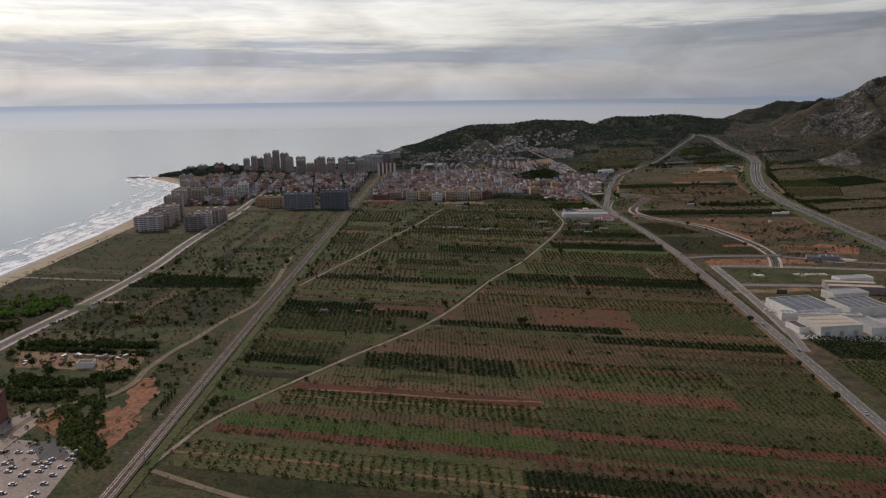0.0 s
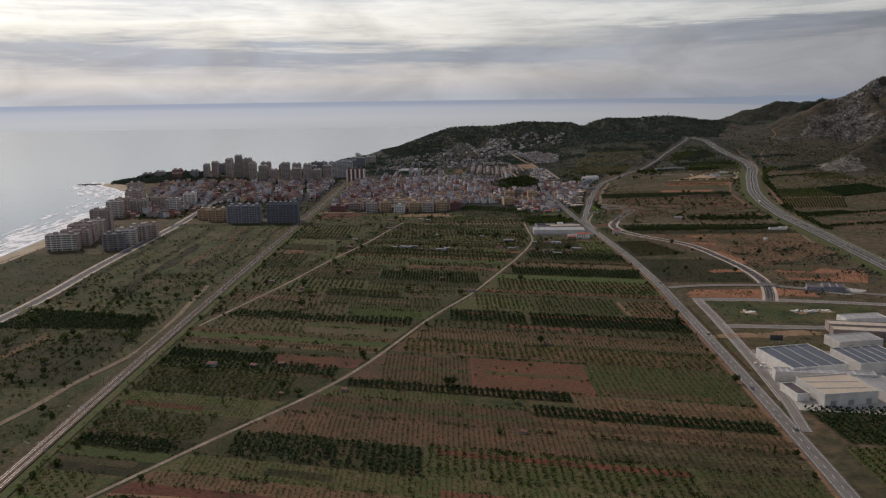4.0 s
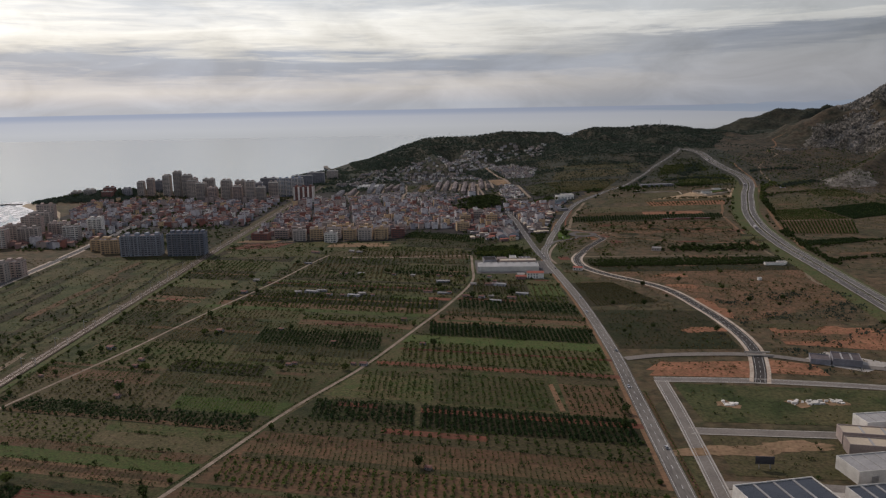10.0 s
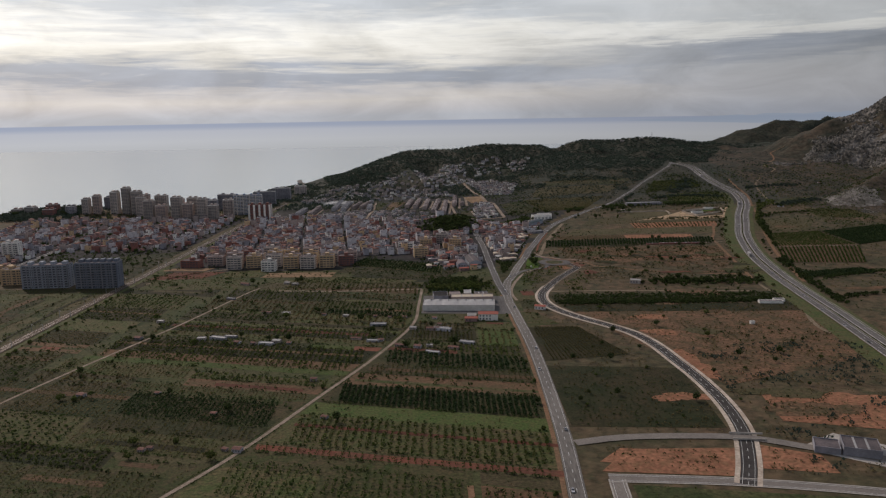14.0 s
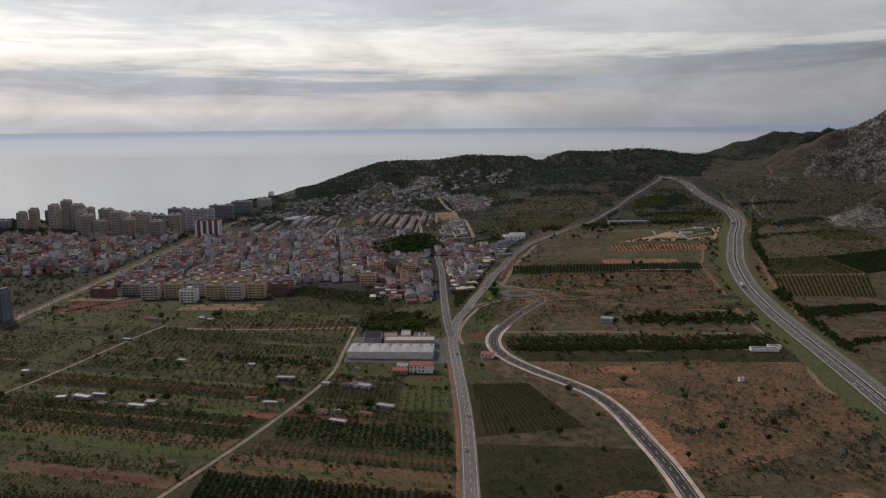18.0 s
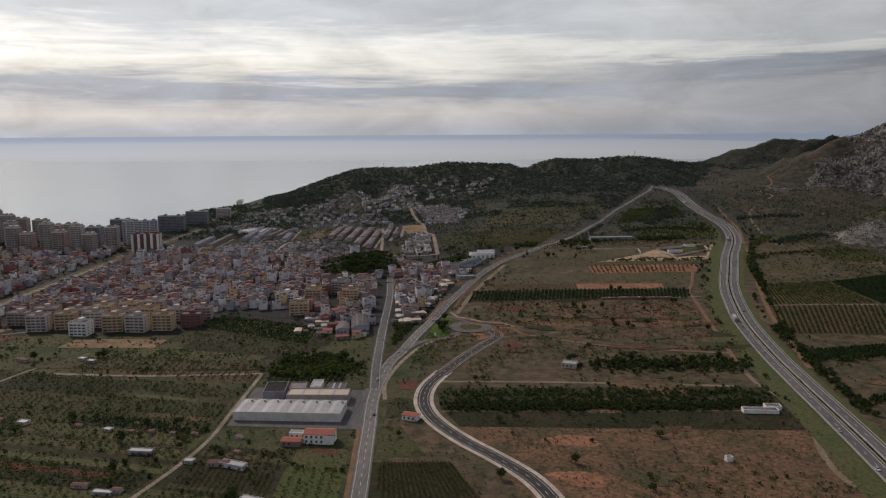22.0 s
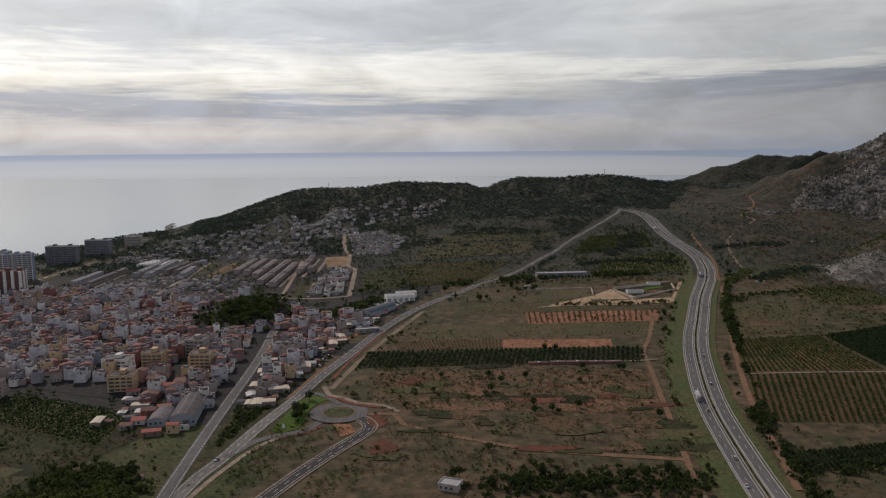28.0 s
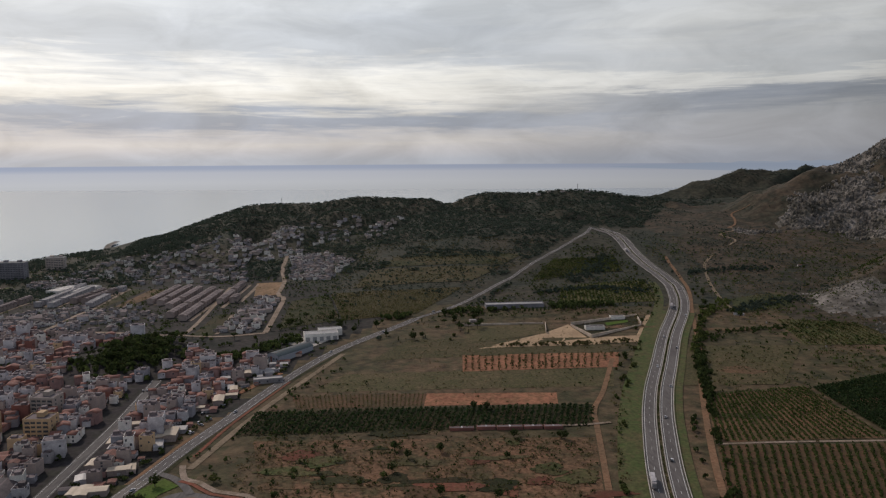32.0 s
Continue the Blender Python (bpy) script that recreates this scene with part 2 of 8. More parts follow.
M = {
    "scrubland": mat("scrubland", (0.066, 0.056, 0.030), (0.112, 0.074, 0.044), 0.011, fine_scale=0.11, fine_amount=0.5, bump=0.8, bump_scale=0.3, spec=0.14, c3=(0.036, 0.039, 0.018), c3_scale=0.07, c3_amount=0.75),
    "verge": mat("grass_verge", (0.056, 0.078, 0.023), (0.078, 0.080, 0.032), 0.04, fine_scale=0.4, fine_amount=0.4, spec=0.14, c3=(0.100, 0.070, 0.038), c3_scale=0.12, c3_amount=0.55),
    "hillside": mat("hillside", (0.035, 0.039, 0.027), (0.056, 0.048, 0.033), 0.008, fine_scale=0.12, fine_amount=0.4, bump=1.6, bump_scale=0.12, spec=0.14, c3=(0.024, 0.030, 0.022), c3_scale=0.04, c3_amount=0.7),
    "rock": mat("rock", (0.105, 0.094, 0.082), (0.225, 0.205, 0.182), 0.03, fine_scale=0.2, fine_amount=0.45, bump=2.2, bump_scale=0.1, spec=0.1, c3=(0.058, 0.054, 0.040), c3_scale=0.035, c3_amount=0.8, stretch=(1, 1, 0.45), island=0.18),
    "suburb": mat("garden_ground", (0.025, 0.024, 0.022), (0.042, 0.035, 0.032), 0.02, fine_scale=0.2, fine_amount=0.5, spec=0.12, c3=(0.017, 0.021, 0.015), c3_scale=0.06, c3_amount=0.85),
    "slope": mat("mountain_slope", (0.072, 0.053, 0.036), (0.046, 0.042, 0.029), 0.010, fine_scale=0.10, fine_amount=0.45, bump=2.5, bump_scale=0.07, spec=0.12, c3=(0.026, 0.030, 0.021), c3_scale=0.03, c3_amount=0.85),
    "green": mat("field_green", (0.045, 0.058, 0.018), (0.066, 0.061, 0.026), 0.03, fine_scale=0.5, fine_amount=0.55, bump=0.3, bump_scale=0.8, rand=0.28, spec=0.12, c3=(0.104, 0.066, 0.040), c3_scale=0.14, c3_amount=0.5),
    "lime": mat("field_lime", (0.046, 0.072, 0.018), (0.064, 0.078, 0.024), 0.05, fine_scale=0.6, fine_amount=0.5, bump=0.2, bump_scale=0.8, rand=0.28, spec=0.12, c3=(0.068, 0.063, 0.025), c3_scale=0.2, c3_amount=0.6),
    "dry": mat("field_dry", (0.086, 0.066, 0.036), (0.058, 0.052, 0.025), 0.03, fine_scale=0.5, fine_amount=0.5, bump=0.3, bump_scale=0.8, rand=0.28, spec=0.12, c3=(0.047, 0.047, 0.018), c3_scale=0.14, c3_amount=0.7),
    "brown": mat("field_brown", (0.128, 0.072, 0.042), (0.090, 0.060, 0.033), 0.03, fine_scale=0.45, bump=0.3, bump_scale=0.8, rand=0.28, spec=0.12, c3=(0.066, 0.058, 0.028), c3_scale=0.12, c3_amount=0.6),
    "red": mat("field_red_earth", (0.160, 0.056, 0.036), (0.105, 0.044, 0.030), 0.05, fine_scale=0.4, bump=0.3, bump_scale=0.7, rand=0.28, spec=0.12, c3=(0.095, 0.062, 0.032), c3_scale=0.22, c3_amount=0.5),
    "dark": mat("field_dark", (0.030, 0.034, 0.013), (0.058, 0.043, 0.022), 0.02, fine_scale=0.5, fine_amount=0.5, bump=0.3, bump_scale=0.8, rand=0.28, spec=0.12, c3=(0.015, 0.022, 0.007), c3_scale=0.1, c3_amount=0.75),
    "meadow": mat("meadow", (0.052, 0.058, 0.023), (0.080, 0.064, 0.032), 0.014, fine_scale=0.4, fine_amount=0.5, bump=0.3, bump_scale=0.8, rand=0.2, spec=0.12, c3=(0.026, 0.036, 0.012), c3_scale=0.03, c3_amount=0.95),
    "orange": mat("orange_earth", (0.300, 0.140, 0.082), (0.215, 0.098, 0.058), 0.05, fine_scale=0.4, fine_amount=0.45, bump=0.3, bump_scale=0.7, spec=0.1, c3=(0.12, 0.085, 0.042), c3_scale=0.15, c3_amount=0.55),
    "stony": mat("stony_plain", (0.162, 0.090, 0.053), (0.108, 0.068, 0.039), 0.022, fine_scale=0.35, fine_amount=0.55, bump=0.5, bump_scale=0.5, spec=0.12, c3=(0.048, 0.047, 0.022), c3_scale=0.07, c3_amount=0.75),
    "sandy": mat("bare_sand", (0.285, 0.185, 0.115), (0.20, 0.132, 0.082), 0.04, fine_scale=0.4, fine_amount=0.45, bump=0.2, bump_scale=0.5, spec=0.05, c3=(0.13, 0.10, 0.055), c3_scale=0.1, c3_amount=0.6),
    "lawn": mat("lawn", (0.055, 0.098, 0.018), (0.080, 0.112, 0.028), 0.08, fine_scale=0.7, spec=0.05),
    "beach": mat("beach_sand", (0.42, 0.35, 0.26), (0.34, 0.27, 0.19), 0.03, fine_scale=0.3, fine_amount=0.15, spec=0.05),
    "asphalt": mat("asphalt", (0.092, 0.085, 0.081), (0.126, 0.116, 0.110), 0.05, rough=0.9, fine_scale=0.8, fine_amount=0.25, stretch=(1, 0.15, 1), spec=0.2),
    "asphalt_pale": mat("asphalt_pale", (0.205, 0.182, 0.160), (0.160, 0.142, 0.126), 0.05, rough=0.9, fine_scale=0.8, fine_amount=0.25, spec=0.15),
    # paler copy of asphalt: sunlight on the near trunk road put into its colour
    "asphalt_sunlit": mat("asphalt_sunlit", (0.128, 0.116, 0.104), (0.172, 0.156, 0.140), 0.05, rough=0.9, fine_scale=0.8, fine_amount=0.25, stretch=(1, 0.15, 1), spec=0.15),
    "asphalt_new": mat("asphalt_new", (0.044, 0.039, 0.036), (0.060, 0.054, 0.050), 0.08, rough=0.88, fine_amount=0.2, spec=0.12),
    "asphalt_dark": mat("asphalt_dark", (0.098, 0.089, 0.084), (0.126, 0.115, 0.108), 0.05, rough=0.9, fine_scale=0.8, fine_amount=0.25, stretch=(1, 0.15, 1), spec=0.18),
    "sand_lot": mat("pale_sand", (0.40, 0.29, 0.185), (0.31, 0.22, 0.14), 0.05, fine_scale=0.4, fine_amount=0.3, spec=0.05),
    "concrete": mat("concrete", (0.40, 0.365, 0.325), (0.30, 0.272, 0.24), 0.08, fine_amount=0.2),
    "paving": mat("car_park_paving", (0.345, 0.270, 0.230), (0.253, 0.207, 0.178), 0.06, fine_scale=0.6, fine_amount=0.3, spec=0.2),
    "lane": mat("pale_lane", (0.31, 0.245, 0.195), (0.23, 0.18, 0.14), 0.05, fine_scale=0.6, fine_amount=0.3, spec=0.05, c3=(0.15, 0.12, 0.08), c3_scale=0.09, c3_amount=0.75),
    "kerbstone": mat("sandy_kerb", (0.52, 0.44, 0.36), (0.40, 0.335, 0.27), 0.06, fine_scale=0.5, fine_amount=0.3, spec=0.1, c3=(0.22, 0.15, 0.10), c3_scale=0.05, c3_amount=0.35),
    "track": mat("farm_track", (0.22, 0.17, 0.12), (0.165, 0.13, 0.09), 0.06, fine_scale=0.6, fine_amount=0.3, spec=0.05),
    "earth_track": mat("earth_track", (0.2080, 0.1200, 0.0720), (0.1600, 0.1040, 0.0640), 0.06, fine_scale=0.5, fine_amount=0.3, spec=0.05),
    "ballast": mat("ballast", (0.070, 0.052, 0.039), (0.10, 0.080, 0.062), 0.2, fine_scale=2.5, fine_amount=0.4, bump=0.08, bump_scale=4.0, spec=0.1),
    "steel": mat("rail_steel", (0.25, 0.20, 0.17), (0.33, 0.30, 0.28), 0.3, rough=0.45, metal=0.7),
    "paint": mat("road_paint", (0.62, 0.62, 0.60), (0.50, 0.49, 0.47), 0.4, fine_amount=0.2),
    "leaf": mat("leaf_dark", (0.036, 0.056, 0.017), (0.057, 0.070, 0.025), 0.15, island=0.45, rand=0.25, fine_amount=0.3, spec=0.1, thin=0.42),
    "leaf_mid": mat("leaf_mid", (0.062, 0.085, 0.021), (0.089, 0.099, 0.033), 0.1, island=0.4, rand=0.2, fine_amount=0.3, spec=0.1, thin=0.42),
    "leaf_olive": mat("leaf_olive", (0.077, 0.077, 0.030), (0.104, 0.091, 0.041), 0.1, island=0.35, rand=0.2, fine_amount=0.3, spec=0.1, thin=0.42),
    "leaf_hedge": mat("leaf_hedge", (0.022, 0.041, 0.015), (0.035, 0.053, 0.019), 0.15, island=0.4, fine_amount=0.3, spec=0.1, thin=0.35),
    "sleeper": mat("sleeper_concrete", (0.13, 0.115, 0.10), (0.17, 0.15, 0.13), 0.3, fine_amount=0.3, spec=0.1),
    "leaf_grove": mat("leaf_grove", (0.040, 0.062, 0.016), (0.060, 0.076, 0.024), 0.1, island=0.4, rand=0.2, fine_amount=0.3, spec=0.1, thin=0.42),
    "leaf_lime": mat("leaf_lime", (0.073, 0.131, 0.024), (0.094, 0.137, 0.032), 0.1, island=0.35, fine_amount=0.3, spec=0.1, thin=0.42),
    # pine green pulled towards blue-grey: distance haze put into the leaf colour
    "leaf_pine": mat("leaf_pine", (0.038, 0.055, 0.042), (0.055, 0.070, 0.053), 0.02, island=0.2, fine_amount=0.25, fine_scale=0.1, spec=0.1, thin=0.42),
    "leaf_dry": mat("leaf_dry", (0.098, 0.086, 0.038), (0.135, 0.104, 0.052), 0.1, island=0.35, rand=0.2, fine_amount=0.3, spec=0.1, thin=0.42),
    "plaster": mat("bright_plaster", (0.68, 0.65, 0.60), (0.55, 0.52, 0.475), 0.2, rand=0.2, fine_amount=0.15),
    "bark": mat("bark", (0.09, 0.065, 0.045), (0.13, 0.10, 0.075), 1.5, fine_amount=0.4),
    "white": mat("white_wall", (0.44, 0.42, 0.425), (0.27, 0.255, 0.265), 0.15, rand=0.4, fine_amount=0.18),
    "cream": mat("cream_wall", (0.31, 0.25, 0.22), (0.23, 0.185, 0.17), 0.12, rand=0.28, fine_amount=0.12),
    "pink": mat("pink_wall", (0.28, 0.168, 0.150), (0.20, 0.125, 0.116), 0.12, rand=0.22, fine_amount=0.12),
    "stucco": mat("stucco", (0.42, 0.36, 0.32), (0.33, 0.285, 0.25), 0.12, rand=0.25, fine_amount=0.12),
    "stucco_rose": mat("stucco_rose", (0.43, 0.325, 0.28), (0.34, 0.26, 0.225), 0.12, rand=0.2, fine_amount=0.12),
    "ochre": mat("ochre_wall", (0.50, 0.345, 0.20), (0.41, 0.29, 0.175), 0.12, rand=0.15, fine_amount=0.12),
    "grey": mat("grey_wall", (0.24, 0.232, 0.252), (0.165, 0.16, 0.175), 0.12, rand=0.25, fine_amount=0.12),
    "brick": mat("brick_wall", (0.225, 0.088, 0.066), (0.155, 0.066, 0.054), 0.2, rand=0.15, fine_amount=0.2),
    "blue": mat("blue_wall", (0.20, 0.25, 0.34), (0.25, 0.295, 0.37), 0.1, rand=0.1, fine_amount=0.1),
    "tiles": mat("roof_tiles", (0.190, 0.080, 0.058), (0.118, 0.056, 0.046), 0.4, rand=0.25, fine_amount=0.3, bump=0.05, bump_scale=3.0),
    "flat_roof": mat("flat_roof", (0.130, 0.103, 0.104), (0.074, 0.062, 0.066), 0.15, rand=0.4, fine_amount=0.3),
    "metal_roof": mat("metal_roof", (0.34, 0.325, 0.315), (0.25, 0.24, 0.232), 0.08, rough=0.55, fine_amount=0.12, rand=0.1),
    "row_roof": mat("row_roof", (0.190, 0.152, 0.146), (0.128, 0.102, 0.098), 0.2, rand=0.25, fine_amount=0.25),
    "bright_tiles": mat("bright_tiles", (0.36, 0.105, 0.070), (0.28, 0.085, 0.060), 0.4, fine_amount=0.25, bump=0.05, bump_scale=3.0),
    "sports_roof": mat("sports_roof", (0.030, 0.050, 0.055), (0.040, 0.060, 0.066), 0.1, rough=0.6, fine_amount=0.2),
    "tan_roof": mat("tan_roof", (0.46, 0.38, 0.28), (0.40, 0.33, 0.25), 0.08, rough=0.7, fine_amount=0.12),
    "glass": mat("window_glass", (0.055, 0.062, 0.072), (0.075, 0.08, 0.09), 0.2, rough=0.15, fine_amount=0.1),
    "solar": mat("solar_panel", (0.030, 0.033, 0.042), (0.042, 0.045, 0.055), 0.1, rough=0.25, fine_amount=0.1),
    "car_paint": mat("car_paint", (0.35, 0.35, 0.36), (0.30, 0.30, 0.31), 0.5, rough=0.3, rand=0.9, fine_amount=0.05),
    "rubber": mat("rubber", (0.02, 0.02, 0.02), (0.03, 0.03, 0.03), 3.0),
    "foam": mat("surf", (0.80, 0.80, 0.80), (0.62, 0.64, 0.66), 0.05, rough=0.7, fine_scale=0.3, fine_amount=0.15),
    "slate_blue": mat("slate_blue_wall", (0.25, 0.27, 0.305), (0.29, 0.305, 0.335), 0.1, fine_amount=0.1),
    "dark_wall": mat("dark_wall", (0.115, 0.13, 0.165), (0.15, 0.165, 0.195), 0.1, fine_amount=0.15),
    # town ground near black: shade of the gaps between houses put into its colour
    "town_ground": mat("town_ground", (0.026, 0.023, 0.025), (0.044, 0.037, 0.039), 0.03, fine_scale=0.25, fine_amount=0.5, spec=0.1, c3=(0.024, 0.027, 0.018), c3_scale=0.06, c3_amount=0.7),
    "galvanised": mat("galvanised", (0.35, 0.35, 0.35), (0.28, 0.28, 0.28), 0.4, rough=0.5, metal=0.5),
}


def sea_material():
    m = bpy.data.materials.new("sea_water")
    m.use_nodes = True
    n, l = m.node_tree.nodes, m.node_tree.links
    bsdf = n["Principled BSDF"]
    bsdf.inputs["Base Color"].default_value = (0.080, 0.128, 0.180, 1)
    bsdf.inputs["Specular Tint"].default_value = (0.74, 0.87, 1.0, 1)
    bsdf.inputs["Roughness"].default_value, bsdf.inputs["IOR"].default_value = 0.14, 1.9
    tc = n.new("ShaderNodeTexCoord")
    mp = n.new("ShaderNodeMapping")
    mp.inputs["Scale"].default_value = (0.02, 0.05, 1)
    mp.inputs["Rotation"].default_value = (0, 0, radians(25))
    l.new(tc.outputs["Object"], mp.inputs[0])
    w = n.new("ShaderNodeTexNoise")
    w.inputs["Scale"].default_value, w.inputs["Detail"].default_value, w.inputs["Roughness"].default_value = 1.2, 8.0, 0.6
    l.new(mp.outputs[0], w.inputs["Vector"])
    bp = n.new("ShaderNodeBump")
    bp.inputs["Strength"].default_value, bp.inputs["Distance"].default_value = 0.14, 2.0
    l.new(w.outputs[0], bp.inputs["Height"])
    l.new(bp.outputs[0], bsdf.inputs["Normal"])
    return m


def foam_material():
    """Broken white water that thins out to nothing."""
    m = bpy.data.materials.new("breaking_foam")
    m.use_nodes = True
    n, l = m.node_tree.nodes, m.node_tree.links
    n["Principled BSDF"].inputs["Base Color"].default_value = (0.72, 0.73, 0.74, 1)
    n["Principled BSDF"].inputs["Roughness"].default_value = 0.7
    tc, mp, w = n.new("ShaderNodeTexCoord"), n.new("ShaderNodeMapping"), n.new("ShaderNodeTexNoise")
    mp.inputs["Scale"].default_value = (0.11, 0.035, 1)
    w.inputs["Scale"].default_value, w.inputs["Detail"].default_value, w.inputs["Roughness"].default_value = 1.0, 8.0, 0.65
    r, t, mx = n.new("ShaderNodeMapRange"), n.new("ShaderNodeBsdfTransparent"), n.new("ShaderNodeMixShader")
    r.inputs["From Min"].default_value, r.inputs["From Max"].default_value = 0.36, 0.55
    l.new(tc.outputs["Object"], mp.inputs[0]), l.new(mp.outputs[0], w.inputs["Vector"]), l.new(w.outputs[0], r.inputs[0])
    l.new(r.outputs[0], mx.inputs[0]), l.new(t.outputs[0], mx.inputs[1]), l.new(n["Principled BSDF"].outputs[0], mx.inputs[2])
    l.new(mx.outputs[0], n["Material Output"].inputs[0])
    return m


M["sea"] = sea_material()
M["breakers"] = foam_material()


# ---- mesh helpers ----
def quads_mesh(name, verts, material, tris=False):
    """A mesh of free quads (or triangles) from an array of corners (count, 4, 3)."""
    k = verts.shape[1]
    v = np.ascontiguousarray(verts.reshape(-1, 3), dtype=np.float32)
    count = len(v) // k
    me = bpy.data.meshes.new(name)
    me.vertices.add(len(v)), me.loops.add(len(v)), me.polygons.add(count)
    me.vertices.foreach_set("co", v.ravel())
    me.loops.foreach_set("vertex_index", np.arange(len(v), dtype=np.int32))
    me.polygons.foreach_set("loop_start", np.arange(0, len(v), k, dtype=np.int32))
    me.update(calc_edges=True)
    me.validate()
    me.materials.append(material)
    return me


def grid_mesh(name, pts, material, smooth=True):
    """A sheet from an array of points (rows, columns, 3)."""
    a, b = pts.shape[:2]
    idx = np.arange(a * b).reshape(a, b)
    f = np.stack([idx[:-1, :-1], idx[:-1, 1:], idx[1:, 1:], idx[1:, :-1]], -1).reshape(-1, 4)
    me = bpy.data.meshes.new(name)
    me.vertices.add(a * b), me.loops.add(len(f) * 4), me.polygons.add(len(f))
    me.vertices.foreach_set("co", np.ascontiguousarray(pts.reshape(-1), dtype=np.float32))
    me.loops.foreach_set("vertex_index", f.ravel().astype(np.int32))
    me.polygons.foreach_set("loop_start", np.arange(0, len(f) * 4, 4, dtype=np.int32))
    me.update(calc_edges=True)
    if smooth:
        me.polygons.foreach_set("use_smooth", np.ones(len(f), dtype=bool))
    me.materials.append(material)
    return me


def boxes_mesh(name, boxes, material):
    """Boxes (x0, y0, z0, x1, y1, z1) in one mesh."""
    q = []
    for x0, y0, z0, x1, y1, z1 in boxes:
        p = [(x0, y0, z0), (x1, y0, z0), (x1, y1, z0), (x0, y1, z0), (x0, y0, z1), (x1, y0, z1), (x1, y1, z1), (x0, y1, z1)]
        q += [[p[i] for i in f] for f in ((3, 2, 1, 0), (4, 5, 6, 7), (0, 1, 5, 4), (1, 2, 6, 5), (2, 3, 7, 6), (3, 0, 4, 7))]
    return quads_mesh(name, np.array(q, float), material)


def faces_mesh(name, verts, faces, material):
    me = bpy.data.meshes.new(name)
    me.from_pydata(verts, [], faces)
    me.update()
    me.materials.append(material)
    return me


def part(name, me, parent, label="", m=None):
    ob = new(name, me)
    ob.parent = parent
    if m is not None:
        ob.matrix_basis = m
    return tagged(ob, label)


def empty(name, label, category, group="", kind=""):
    return tagged(new(name), label, category, group, kind)


FIRST = {}
KEEP = {"row": 80, "shack": 60, "town": 130, "tree": 190, "villa": 120}      # so many are things of their own, the farther ones are joined
MERGED = {}


def join_far(name, key, label, category):
    """The far repeats of a kind in one mesh."""
    co, loops, totals, mats, slots, base = [], [], [], [], [], 0
    for k, m in MERGED.get(key, []):
        for ob in FIRST[k].children_recursive:
            me = ob.data
            v = np.empty(len(me.vertices) * 3, np.float32)
            me.vertices.foreach_get("co", v)
            w = np.array(m @ ob.matrix_basis)
            co.append(v.reshape(-1, 3) @ w[:3, :3].T + w[:3, 3])
            li, lt = np.empty(len(me.loops), np.int32), np.empty(len(me.polygons), np.int32)
            me.loops.foreach_get("vertex_index", li), me.polygons.foreach_get("loop_total", lt)
            loops.append(li + base), totals.append(lt)
            if me.materials[0] not in slots:
                slots.append(me.materials[0])
            mats.append(np.full(len(lt), slots.index(me.materials[0]), np.int32))
            base += len(me.vertices)
    if not co:
        return None
    co, loops, totals, mats = [np.concatenate(a) for a in (co, loops, totals, mats)]
    me = bpy.data.meshes.new(name)
    me.vertices.add(len(co)), me.loops.add(len(loops)), me.polygons.add(len(totals))
    me.vertices.foreach_set("co", co.astype(np.float32).ravel())
    me.loops.foreach_set("vertex_index", loops)
    me.polygons.foreach_set("loop_start", np.concatenate([[0], np.cumsum(totals)[:-1]]).astype(np.int32))
    for mt in slots:
        me.materials.append(mt)
    me.polygons.foreach_set("material_index", mats)
    me.update(calc_edges=True)
    return tagged(new(name, me), label, category, kind="stuff")


def put(key, build, m, scale=1.0, tall=1.0):
    """The first of a kind is built, the later ones are copies of it."""
    if len(KEEP) and key[0] in KEEP and key in FIRST:
        if KEEP[key[0]] <= 0:
            MERGED.setdefault(key[0], []).append((key, m @ Matrix.Diagonal((scale, scale, scale * tall, 1))))
            return None
        KEEP[key[0]] -= 1
    if key not in FIRST:
        FIRST[key] = build()
        FIRST[key].matrix_basis = m
        FIRST[key].scale = (1, 1, 1)
        return FIRST[key]
    ob = copy_thing(FIRST[key], m)
    ob.scale = (scale, scale, scale * tall)
    return ob


# ---- the lie of the land ----
COAST_Y = [-400, 300, 860, 1184, 1363, 1559, 1700, 1800, 1880, 1950, 1990, 2060, 2120, 2170, 2200, 2280, 2330, 2420, 2550, 2700, 2760, 2900, 3050, 3250, 3500]
COAST_X = [-480, -505, -522, -530, -545, -562, -590, -640, -700, -765, -775, -740, -660, -540, -452, -385, -318, -305, -298, -240, -228, -190, -120, 500, 2800]
RIDGE_X = [-400, -290, -236, -200, -154, -100, -45, 30, 90, 165, 245, 341, 430, 511, 543, 595, 640, 735, 780, 850, 960, 1037, 1160, 1300]
RIDGE_Z = [0, 1, 3, 8, 15, 26, 47, 74, 90, 96, 97, 110, 107, 102, 86, 107, 116, 114, 119, 119, 108, 103, 91, 70]
PLAIN_Y = [1350, 1600, 1860, 2070, 2340, 2560, 2840, 3100]
PLAIN_Z = [0, 8, 18, 33, 62, 78, 90, 60]


def smooth01(a, lo, hi):
    t = np.clip((a - lo) / (hi - lo), 0, 1)
    return t * t * (3 - 2 * t)


